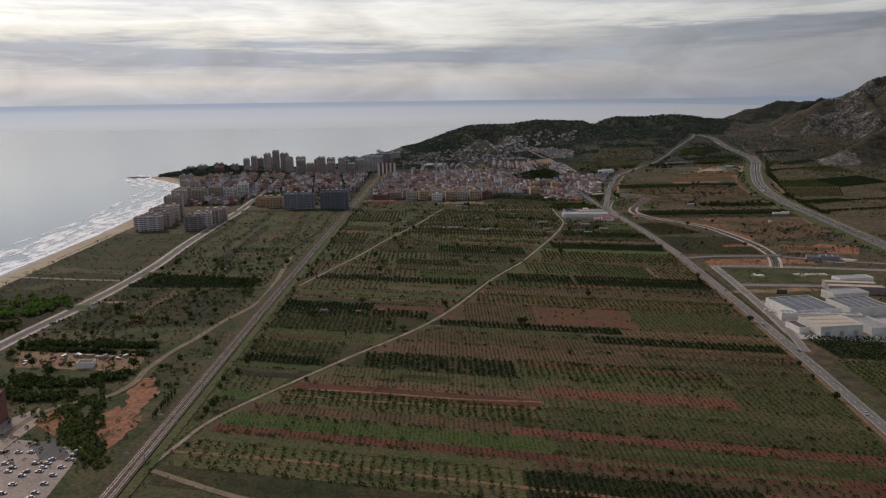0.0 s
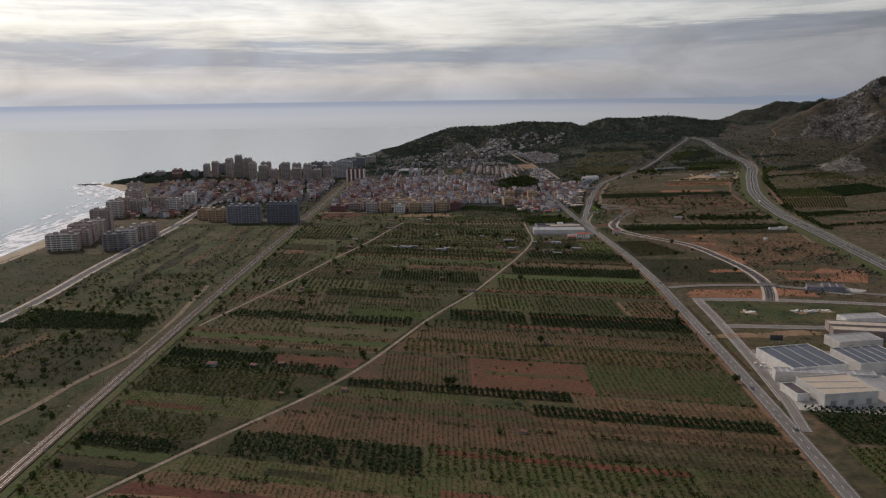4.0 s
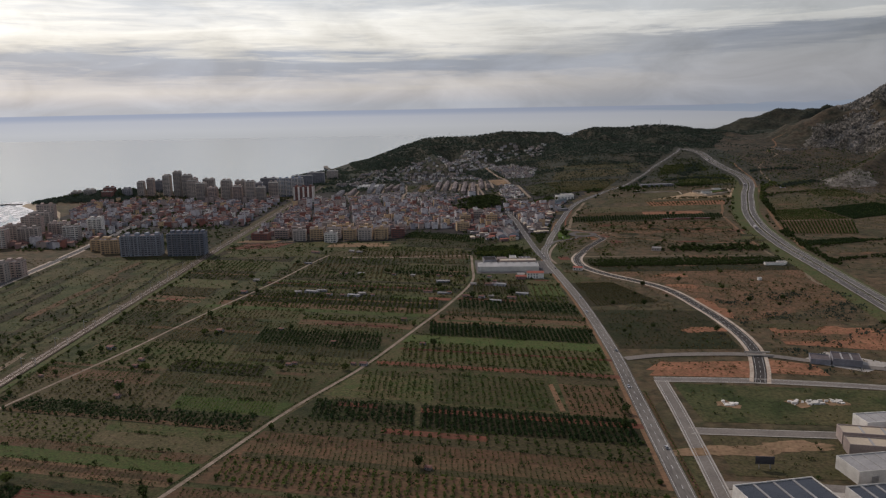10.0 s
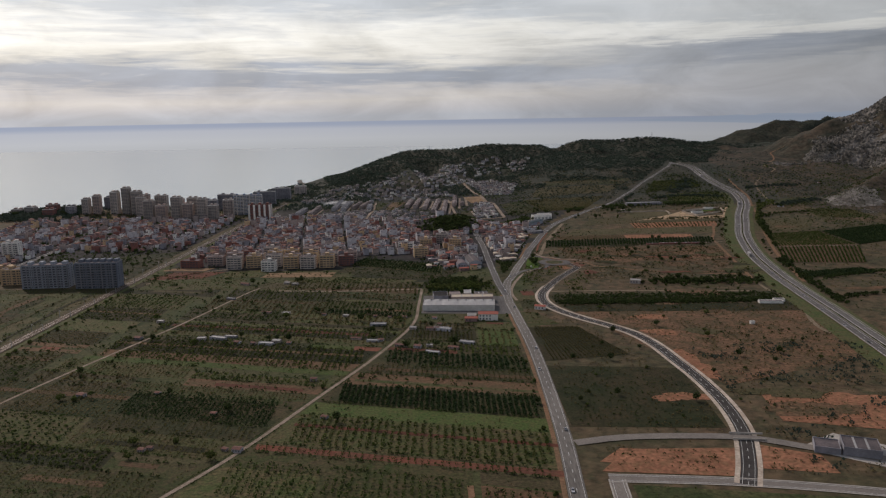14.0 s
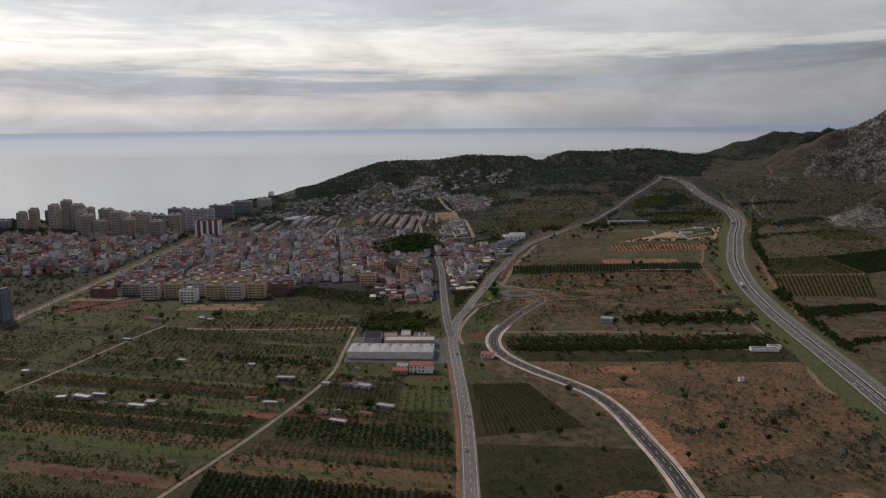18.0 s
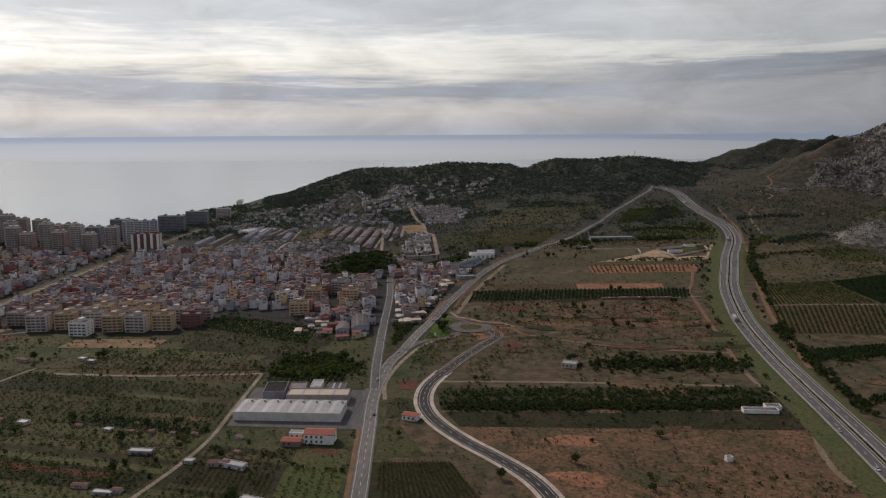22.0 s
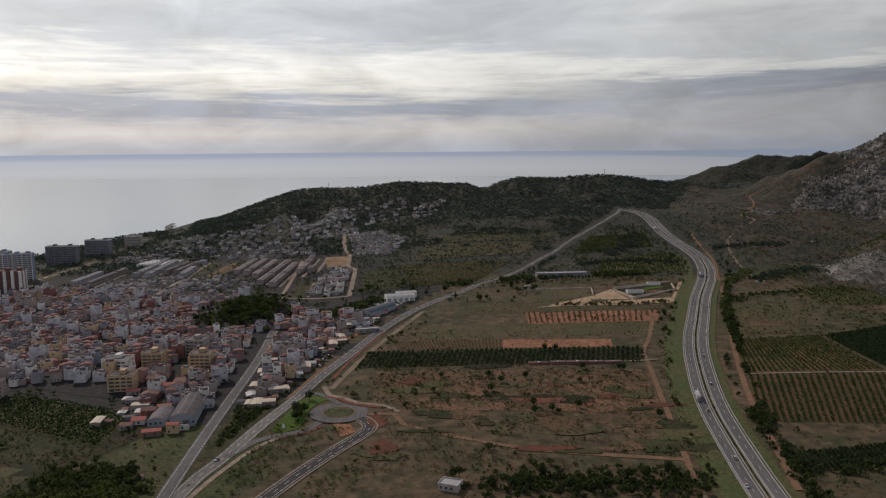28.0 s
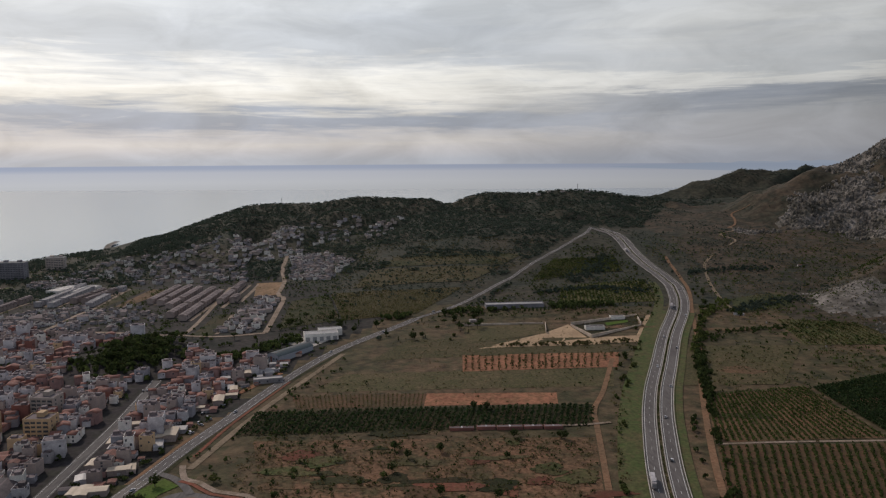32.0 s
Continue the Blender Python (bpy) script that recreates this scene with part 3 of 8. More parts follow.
def crest(x, y, line, width, power=1.6):
    """Height of a mountain with its crest along a line of (x, y, z) that falls off to both sides."""
    best = np.zeros_like(x)
    for (ax, ay, az), (bx, by, bz) in zip(line[:-1], line[1:]):
        t = np.clip(((x - ax) * (bx - ax) + (y - ay) * (by - ay)) / ((bx - ax) ** 2 + (by - ay) ** 2), 0, 1)
        d = np.hypot(x - ax - t * (bx - ax), y - ay - t * (by - ay))
        z = az + t * (bz - az)
        best = np.maximum(best, z * np.clip(1 - d / (width * (0.5 + z / 300)), 0, 1) ** power)
    return best


def value_noise(x, y, size, seed):
    g = np.random.default_rng(seed).random((128, 128))
    u, v = x / size, y / size
    i, j = np.floor(u).astype(int), np.floor(v).astype(int)
    fu, fv = u - i, v - j
    fu, fv = fu * fu * (3 - 2 * fu), fv * fv * (3 - 2 * fv)
    a = g[i % 128, j % 128] * (1 - fu) + g[(i + 1) % 128, j % 128] * fu
    b = g[i % 128, (j + 1) % 128] * (1 - fu) + g[(i + 1) % 128, (j + 1) % 128] * fu
    return a * (1 - fv) + b * fv - 0.5


def crags(x, y):
    """Where bare limestone stands out of the mountain, 0 to 1."""
    a = np.hypot(((x - 1250) + (y - 2440)) / 135, ((x - 1250) - (y - 2440) * 1.6) / 95)
    a = np.minimum(a, np.hypot((x - 1275) / 62, (y - 2350) / 70))
    b = np.hypot((x - 1000) / 34, (y - 1890) / 75)
    c = np.minimum(np.hypot((x - 1400) / 110, (y - 2560) / 60), np.hypot((x - 1085) / 45, (y - 2362) / 28))
    return np.clip(1.45 - np.minimum(np.minimum(a, b), c + 0.2) + value_noise(x, y, 60, 23) * 0.7 + value_noise(x, y, 22, 24) * 0.5, 0, 1) ** 0.7


def land(x, y):
    inland = x - np.interp(y, COAST_Y, COAST_X)
    plain = np.interp(y, PLAIN_Y, PLAIN_Z) * smooth01(x, -100, 620)
    ridge = np.interp(x, RIDGE_X, RIDGE_Z)
    front = np.clip(1 - (2790 - y) / 640, 0, 1) ** 1.25
    behind = np.clip(1 - (y - 2790) / 400, 0, 1) ** 1.2
    hill = ridge * np.where(y < 2790, front, behind)
    spur = 0.5 - np.abs(value_noise(x + (y - 2790) * 0.25, y * 0.45, 95, 51)) * 2.0 + value_noise(x, y * 0.6, 44, 52) * 0.7
    hill = hill + spur * ridge * 0.30 * np.clip(front * (1 - front) * 4, 0, 1) * (y < 2790)
    far = crest(x, y, [(1040, 2950, 80), (1107, 3036, 97), (1193, 3036, 124), (1290, 3036, 146), (1388, 3036, 160), (1454, 3036, 158), (1470, 3036, 150), (1503, 3036, 160), (1548, 3036, 152), (1800, 2950, 170)], 420)
    mountain = crest(x, y, [(1182, 2553, 105), (1293, 2579, 168), (1398, 2583, 205), (1548, 2613, 268), (1750, 2520, 340), (2300, 2500, 380)], 430, 1.4)
    mountain = np.maximum(mountain, crest(x, y, [(1398, 2583, 200), (1357, 2370, 120), (1229, 2180, 50)], 330, 1.3))
    mountain = np.maximum(mountain, crest(x, y, [(1560, 2500, 290), (1480, 2250, 170), (1400, 2050, 60)], 330, 1.3))
    mountain = np.maximum(mountain, crest(x, y, [(1330, 2120, 150), (1110, 2000, 72), (1020, 1935, 50), (960, 1890, 16)], 220, 1.2))
    headland = 14 * np.exp(-((x + 600) / 120) ** 2 - ((y - 2060) / 80) ** 2)
    hillock = 14 * np.exp(-((x - 222) / 55) ** 2 - ((y - 1775) / 60) ** 2)
    z = np.maximum(np.maximum(plain, hill), np.maximum(far, mountain)) + headland + hillock
    rough = smooth01(z, 25, 110)
    crag = (0.5 - np.abs(value_noise(x + y * 0.5, y - x * 0.3, 120, 31))) * 26 + (0.5 - np.abs(value_noise(x - y * 0.4, y + x * 0.5, 42, 32))) * 17 + (0.5 - np.abs(value_noise(x, y, 20, 33))) * 8 - 20
    z = z + crag * crags(x, y) * smooth01(mountain, 25, 60)
    z = z + rough * (value_noise(x, y, 170, 3) * 14 + (0.3 - np.abs(value_noise(x + y * 0.6, y - x * 0.6, 110, 6))) * 34 + (0.25 - np.abs(value_noise(x + y * 0.5, y - x * 0.5, 48, 4))) * 16 + value_noise(x, y, 25, 5) * 3) * smooth01(mountain + far * 0.6 + 30, 40, 140)
    z = z + smooth01(z, 8, 40) * (value_noise(x, y, 90, 8) * 6 + value_noise(x, y, 33, 9) * 2)
    return np.where(inland > 0, z * smooth01(inland, 0, 60) - 2.6 + 2.6 * smooth01(inland, -4, 32), -2.6 - smooth01(-inland, -4, 60) * 8)


STEP = 10.0
GX, GY = np.arange(-1260, 2701, STEP), np.arange(-480, 3721, STEP)
GZ = land(*np.meshgrid(GX, GY, indexing="ij"))


def gz(x, y):
    """The ground's height by its own mesh."""
    u, v = np.clip((np.asarray(x, float) - GX[0]) / STEP, 0, len(GX) - 1.001), np.clip((np.asarray(y, float) - GY[0]) / STEP, 0, len(GY) - 1.001)
    i, j = u.astype(int), v.astype(int)
    fu, fv = u - i, v - j
    return (GZ[i, j] * (1 - fu) + GZ[i + 1, j] * fu) * (1 - fv) + (GZ[i, j + 1] * (1 - fu) + GZ[i + 1, j + 1] * fu) * fv


ground = tagged(new("ground", grid_mesh("ground", np.stack([*np.meshgrid(GX, GY, indexing="ij"), GZ], -1).transpose(1, 0, 2), M["scrubland"])),
                "dry scrubland plain rising to dark wooded hills and rock", "ground", kind="structure")
ground.data.materials.append(M["hillside"])
ground.data.materials.append(M["rock"])
ground.data.materials.append(M["slope"])
ground.data.materials.append(M["suburb"])
ground.data.materials.append(M["meadow"])
qx, qy = np.meshgrid((GX[:-1] + GX[1:]) / 2, (GY[:-1] + GY[1:]) / 2)
qz = gz(qx, qy)
qn = qx + value_noise(qx, qy, 45, 77) * 46
slope = np.hypot(gz(qx + 6, qy) - gz(qx - 6, qy), gz(qx, qy + 6) - gz(qx, qy - 6)) / 12
pick = np.where((qz > 22) & (qy > 1900) | (qy > 2110) & (qx < 60), 1, 0)
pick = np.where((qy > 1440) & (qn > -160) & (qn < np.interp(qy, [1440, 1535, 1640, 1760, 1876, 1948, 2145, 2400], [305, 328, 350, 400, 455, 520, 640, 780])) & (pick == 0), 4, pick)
pick = np.where((qy < 1500) & (qn > -165) & (qn < np.interp(qy, [300, 880, 1100, 1300, 1500], [262, 300, 294, 320, 345])) & (pick == 0), 5, pick)
pick = np.where((qy < 1000) & (qn > -352) & (qn < -165) & (pick == 0), 5, pick)
pick = np.where((qx > 900 + np.clip(qy - 2450, 0, 400) * 0.5) & (qz > 14) & (qy > 1800) & (qy < 2720), 3, pick)
pick = np.where((crags(qx, qy) + value_noise(qx, qy, 30, 22) * 0.5 > 0.55) & (qz > 20), 2, pick)
ground.data.polygons.foreach_set("material_index", pick.ravel().astype(np.int32))
sea_q = np.array([[(-7000, -2500, -1.9), (7000, -2500, -1.9), (7000, 7000, -1.9), (-7000, 7000, -1.9)]], float)
tagged(new("sea", quads_mesh("sea", sea_q, M["sea"])), "calm grey sea under broken cloud", "sea", kind="structure")


# ---- ribbons: beach, roads, tracks, rails ----
def spline(points, step=8.0):
    p = np.array(points, float)
    if len(p) == 2:
        n = max(2, int(np.hypot(*(p[1] - p[0])) / step))
        return p[0] + (p[1] - p[0]) * np.linspace(0, 1, n)[:, None]
    fill = [p[:1]]
    for a, b in zip(p[:-1], p[1:]):                      # long straights in pieces, so that the curve does not overshoot
        n = int(np.hypot(*(b - a)) / 150) if np.hypot(*(b - a)) > 250 else 1
        fill.append(a + (b - a) * (np.arange(1, n + 1) / n)[:, None])
    p = np.vstack(fill)
    q = np.vstack([2 * p[0] - p[1], p, 2 * p[-1] - p[-2]])
    out = []
    for a, b, c, d in zip(q[:-3], q[1:-2], q[2:-1], q[3:]):
        t = np.linspace(0, 1, max(2, int(np.hypot(*(c - b)) / step)), endpoint=False)[:, None]
        out.append(0.5 * (2 * b + (c - a) * t + (2 * a - 5 * b + 4 * c - d) * t ** 2 + (3 * b - a - 3 * c + d) * t ** 3))
    return np.vstack([*out, p[-1:]])


def offsets(line, off):
    d = np.gradient(line, axis=0)
    nrm = np.stack([d[:, 1], -d[:, 0]], 1) / np.hypot(d[:, 0], d[:, 1])[:, None]
    return line + nrm * np.asarray(off)[..., None] if np.ndim(off) else line + nrm * off


def ribbon(name, line, lo, hi, lift, material, base=None):
    """A strip between two offsets to the right of a line; lift: above the ground (or above the heights in base)."""
    cols = [offsets(line, lo + (hi - lo) * k / 2) for k in range(3)]
    z = gz(line[:, 0], line[:, 1]) if base is None else base
    pts = np.stack([np.concatenate([c, (z if base is not None else np.maximum(z, gz(c[:, 0], c[:, 1])))[:, None] + lift], 1) for c in cols], 1)
    return grid_mesh(name, pts, material)


def dashes(name, line, off, lift, width, length, gap, material):
    seg = np.hypot(*np.diff(line, axis=0).T)
    s = np.concatenate([[0], np.cumsum(seg)])
    c = offsets(line, off)
    out = []
    for a in np.arange(0, s[-1] - length, length + gap):
        e = [np.array([np.interp(v, s, c[:, 0]), np.interp(v, s, c[:, 1])]) for v in (a, a + length)]
        d = e[1] - e[0]
        w = np.array([d[1], -d[0]]) / np.hypot(*d) * width / 2
        out.append([(*q, float(gz(*q)) + lift) for q in (e[0] - w, e[0] + w, e[1] + w, e[1] - w)])
    return quads_mesh(name, np.array(out, float), material)


def road(name, points, width, material, label, lift=0.25, edges=False, centre=False, category="road"):
    line = spline(points)
    ob = tagged(new(name, ribbon(name, line, -width / 2, width / 2, lift, material)), label, category, kind="structure")
    if edges:
        for s in (-1, 1):
            part("edge_line", ribbon("edge_line", line, s * (width / 2 - 1.2) - 0.1, s * (width / 2 - 1.2) + 0.1, lift + 0.05, M["paint"]), ob)
    if centre:
        part("centre_line", dashes("centre_line", line, 0, lift + 0.06, 0.25, 4.0, 7.0, M["paint"]), ob)
    return ob


coast_line = np.stack([np.interp(np.arange(-400, 2000, 15), COAST_Y, COAST_X), np.arange(-400, 2000, 15)], 1)
tagged(new("beach", ribbon("beach", coast_line, -4, 34, 0.3, M["beach"])), "long pale sand beach along the surf", "beach", kind="structure")
RAIL = [(-172, -440), (-174, 250), (-175, 700), (-173, 1100), (-168, 1500), (-164, 1906), (-152, 2214)]
N340 = [(208, -440), (256, 330), (265, 429), (274, 550), (282, 680), (290, 830), (295, 930), (296, 1080), (291, 1205), (288, 1277), (293, 1349), (302, 1384), (313, 1435), (329, 1495), (340, 1545), (354, 1595), (378, 1680), (414, 1770), (486, 1882), (548, 1955), (640, 2125), (715, 2262), (768, 2345), (800, 2428)]
MWAY = [(398, -440), (575, 960), (594, 1110), (606, 1209), (617, 1309), (635, 1450), (659, 1555), (682, 1632), (708, 1702), (745, 1800), (790, 1908), (812, 1985), (820, 2050), (818, 2190), (824, 2310), (806, 2410)]
DIAG1 = [(-158, 790), (-130, 880), (-108, 951), (-95, 1002), (-79, 1060), (-41, 1186), (-11, 1310), (5, 1352), (24, 1383)]
DIAG2 = [(-168, 372), (-159, 409), (-143, 457), (-82, 550), (-9, 659), (51, 806), (93, 893), (127, 983), (162, 1080), (188, 1175), (191, 1252), (192, 1323)]
NEWROAD = [(384, 850), (396, 880), (408, 920), (413, 965), (412, 1015), (407, 1060), (402, 1100), (392, 1135), (374, 1164), (355, 1189), (338, 1217), (328, 1243), (325, 1268), (328, 1295), (337, 1322), (354, 1362), (373, 1398), (386, 1420), (390, 1434), (384, 1446), (377, 1452)]
COASTROAD = [(-400, -440), (-382, 300), (-371, 592), (-361, 702), (-355, 796), (-354, 900), (-363, 1058), (-369, 1315), (-378, 1477), (-395, 1697), (-414, 1899)]
cr = spline(COASTROAD)
for s in (-1, 1):
    tagged(new("pavement", ribbon("pavement", cr, s * 6.4 - 1.7, s * 6.4 + 1.7, 0.2, M["kerbstone"])), "pale pavement along the coastal avenue", "pavement", kind="structure")
road("coast_road", COASTROAD, 9.5, M["asphalt"], "grey coastal avenue with pale kerbs", edges=True)
road("main_road", N340[:14], 10.0, M["asphalt_sunlit"], "sunlit pale grey two-lane trunk road with white lines", edges=True, centre=True)
road("main_road", N340[13:19], 10.0, M["asphalt"], "grey two-lane trunk road past the roundabout", edges=True, centre=True)
road("main_road", N340[18:], 6.2, M["asphalt"], "grey trunk road climbing into the hills", edges=True)
road("farm_track", DIAG1, 2.6, M["lane"], "pale gravel farm track between orchards", lift=0.2)
road("farm_lane", DIAG2, 2.9, M["lane"], "pale narrow farm lane between fields", lift=0.2)
road("new_road", NEWROAD, 8.6, M["asphalt_new"], "fresh black asphalt road with white edge lines", centre=True, edges=True)
nr = spline(NEWROAD)
for s in (-1, 1):
    tagged(new("kerb", ribbon("kerb", nr[nr[:, 1] < 1330], s * 5.9 - 1.4, s * 5.9 + 1.4, 0.36, M["kerbstone"])), "pale concrete kerb and gutter of the new road", "kerb", kind="structure")
    tagged(new("kerb", ribbon("kerb", nr[nr[:, 1] >= 1322], s * 5.2 - 0.6, s * 5.2 + 0.6, 0.36, M["lane"])), "narrow dull kerb of the new road", "kerb", kind="structure")
mw = spline(MWAY)
for s in (-1, 1):
    ob = tagged(new("motorway", ribbon("motorway", mw, s * 6.2 - 4.4, s * 6.2 + 4.4, 0.9, M["asphalt_dark"])), "grey motorway carriageway with white lines", "motorway", kind="structure")
    for o in (-3.6, 3.3):
        part("edge_line", ribbon("edge_line", mw, s * 6.2 + o, s * 6.2 + o + 0.3, 0.96, M["paint"]), ob)
    part("lane_line", dashes("lane_line", mw, s * 6.2, 0.97, 0.2, 4.0, 11.0, M["paint"]), ob)
    tagged(new("verge", ribbon("verge", mw[mw[:, 1] < 1900], s * 14.4 - 3.6, s * 14.4 + 3.6, 0.35, M["verge"])), "green grass verge of the motorway", "verge", kind="structure")
for o in (-11.2, 11.2, -1.4, 1.4):
    tagged(new("crash_barrier", ribbon("crash_barrier", mw, o - 0.3, o + 0.3, 1.55, M["concrete"])), "pale concrete crash barrier along the motorway", "barrier", kind="structure")
tagged(new("median", ribbon("median", mw, -1.7, 1.7, 0.75, M["dry"])), "planted dry median strip of the motorway", "median", kind="structure")
rl = spline(RAIL)
tagged(new("railway_bed", ribbon("railway_bed", rl, -5.0, 5.0, 0.9, M["ballast"])), "brown ballast bed of a double railway", "railway", kind="structure")

for s, soil in ((-1, "dry"), (1, "verge")):
    tagged(new("embankment", ribbon("embankment", rl, s * 8.4 - 3.0, s * 8.4 + 3.0, 0.45, M[soil])), "dry grassy verge of the railway", "verge", kind="structure")
tagged(new("verge", ribbon("verge", mw[mw[:, 1] < 2050], -28.0, -17.8, 0.3, M["verge"])), "wide green slope below the motorway", "verge", kind="structure")

# where nothing may grow: roads, yards and houses, as a coarse map
CELL = 3.0
TAKEN = np.zeros((int(3960 / CELL) + 1, int(4200 / CELL) + 1), bool)


def take_line(points, half):
    for x, y in spline(points, 3.0):
        i0, i1, j0, j1 = [int(v / CELL) for v in (x - half + 1260, x + half + 1260, y - half + 480, y + half + 480)]
        TAKEN[max(i0, 0):i1 + 1, max(j0, 0):j1 + 1] = True


def take_box(x0, y0, x1, y1):
    TAKEN[int((x0 + 1260) / CELL):int((x1 + 1260) / CELL) + 1, int((y0 + 480) / CELL):int((y1 + 480) / CELL) + 1] = True


def is_free(x, y):
    i, j = ((np.asarray(x) + 1260) / CELL).astype(int), ((np.asarray(y) + 480) / CELL).astype(int)
    return ~TAKEN[np.clip(i, 0, TAKEN.shape[0] - 1), np.clip(j, 0, TAKEN.shape[1] - 1)]


for pts, half in ((N340, 8), (MWAY, 17), (RAIL, 9), (DIAG1, 3.5), (DIAG2, 4), (NEWROAD, 8), (COASTROAD, 8)):
    take_line(pts, half)

# rails, sleepers, masts
for track in (-2.3, 2.3):
    tagged(new("railway_track", dashes("railway_track", rl[(rl[:, 1] < 1100) & (rl[:, 1] > 240)], track, 1.0, 2.5, 0.4, 1.0, M["sleeper"])), "concrete sleepers of one railway track", "railway", kind="structure")
    for o in (-0.76, 0.76):
        tagged(new("rail", ribbon("rail", rl, track + o - 0.12, track + o + 0.12, 1.15, M["steel"])), "worn steel rail of the double railway", "rail", kind="structure")


def catenary_mast():
    e = empty("catenary_mast", "grey steel overhead line mast beside the railway", "mast", "overhead line masts")
    part("pole", boxes_mesh("pole", [(-0.16, -0.16, 0, 0.16, 0.16, 7.5)], M["galvanised"]), e)
    part("arm", boxes_mesh("arm", [(0, -0.07, 6.4, 3.4, 0.07, 6.55), (0, -0.05, 7.2, 2.2, 0.05, 7.3)], M["galvanised"]), e)
    return e


for k, y in enumerate(np.arange(335, 1506, 52)):
    x = np.interp(y, [p[1] for p in RAIL], [p[0] for p in RAIL])
    for s in (-1, 1):
        put("mast", catenary_mast, pose(x + s * 5.6, y, 0.4, 0, 0, 0 if s < 0 else 180))

# the smaller ways
road("service_track", [(-269, 420), (-267, 450), (-255, 474), (-237, 481), (-228, 494), (-224, 515), (-226, 532), (-221, 576), (-212, 612), (-204, 656), (-192, 696), (-186, 728), (-187, 804), (-192, 870), (-196, 940)], 5, M["track"], "pale earth track beside the railway", lift=0.3)
road("town_street", [(287, 1290), (283, 1344), (280, 1416), (278, 1480), (275, 1590), (268, 1690)], 9, M["asphalt"], "grey street into the old town", lift=0.32, edges=True)
road("side_street", [(-358, 734), (-340, 730), (-322, 729)], 7, M["lane"], "pale stub of a side street", lift=0.24)
road("beach_track", [(-366, 822), (-420, 830), (-476, 841), (-515, 850)], 6, M["lane"], "pale track to the beach", lift=0.24)
road("side_street", [(-370, 560), (-405, 548), (-520, 575)], 7, M["concrete"], "pale side street to the beach", lift=0.2)
road("roadside_lane", [(282, 560), (291, 606), (297, 655), (304, 723), (311, 800), (315, 858)], 8, M["asphalt_pale"], "grey service lane with pale kerbs", lift=0.2, edges=True)
road("estate_street", [(311, 860), (385, 853), (470, 836), (600, 800)], 8, M["asphalt_pale"], "grey estate street without traffic", lift=0.22, edges=True)
road("estate_street", [(309, 772), (345, 768), (400, 762)], 8, M["asphalt_pale"], "short grey estate street", lift=0.22)
road("estate_street", [(304, 705), (340, 703), (372, 698)], 8, M["asphalt_pale"], "grey estate street behind the warehouses", lift=0.22)
road("bridge_road", [(300, 905), (330, 912), (370, 913), (408, 909), (444, 892), (500, 868), (600, 830)], 8, M["asphalt_pale"], "grey crossing road with a pale junction", lift=0.5)
road("dirt_road", [(386, 1456), (406, 1455), (412, 1438), (446, 1416), (503, 1392), (592, 1376)], 4.5, M["earth_track"], "pale dirt road over the dry plain", lift=0.2)
road("field_track", [(585, 1345), (589, 1368), (600, 1444), (617, 1556), (624, 1600), (640, 1640), (668, 1725)], 4, M["earth_track"], "orange earth track below the motorway", lift=0.3)
road("field_track", [(640, 1335), (656, 1410), (677, 1500), (718, 1636), (760, 1760), (797, 1884), (834, 2010), (862, 2190)], 4.5, M["earth_track"], "pale track along the motorway", lift=0.4)
road("field_track", [(584, 1330), (582, 1287), (590, 1257), (586, 1221), (569, 1166), (568, 1128), (587, 1108)], 4, M["track"], "pale gravel track along the verge", lift=0.2)
road("field_track", [(333, 1305), (423, 1303), (565, 1293)], 4, M["track"], "faint track across the scrub", lift=0.2)
road("field_track", [(-160, 403), (-80, 388), (-6, 369), (90, 345)], 3.0, M["earth_track"], "narrow orange track between fields", lift=0.2)
road("field_track", [(-162, 380), (-110, 352), (-40, 322)], 4, M["track"], "pale track between fields", lift=0.2)
road("farm_track", [(-149, 1371), (-109, 1431), (-59, 1462)], 4, M["track"], "pale track at the edge of town", lift=0.2)
road("farm_track", [(20, 1326), (100, 1320), (192, 1325)], 4, M["lane"], "pale track between orchards", lift=0.2)
road("field_track", [(-112, 496), (-60, 489), (0, 476), (40, 470), (62, 468), (66, 462), (58, 458), (0, 464), (-60, 474), (-108, 486), (-114, 492)], 2.6, M["earth_track"], "orange earth loop worn round a field strip", lift=0.26)
road("field_track", [(236, 804), (235, 828), (234, 853)], 3.5, M["earth_track"], "bare earth lane between two groves", lift=0.24)
road("hill_path", [(1138, 2535), (1105, 2540), (1076, 2452), (1042, 2400)], 4, M["earth_track"], "pale winding path on the mountain", lift=0.8)
road("slip_road", [(336, 1504), (346, 1498), (356, 1487), (363, 1476)], 5, M["asphalt"], "slip road to the roundabout", lift=0.3)
road("slip_road", [(304, 1386), (316, 1410), (330, 1420), (345, 1427), (352, 1438), (355, 1448)], 6, M["asphalt"], "slip road to the roundabout", lift=0.3)
road("slip_road", [(346, 1516), (353, 1497), (364, 1491), (377, 1479), (396, 1473), (408, 1460)], 4, M["lane"], "pale lane round the red soil", lift=0.3)
road("frontage_lane", [(297, 1265), (294, 1300), (302, 1350), (318, 1398), (334, 1420)], 3.4, M["lane"], "pale lane beside the trunk road", lift=0.24)
road("frontage_lane", [(352, 1510), (375, 1612), (420, 1756)], 5, M["track"], "pale lane beside the trunk road", lift=0.3)
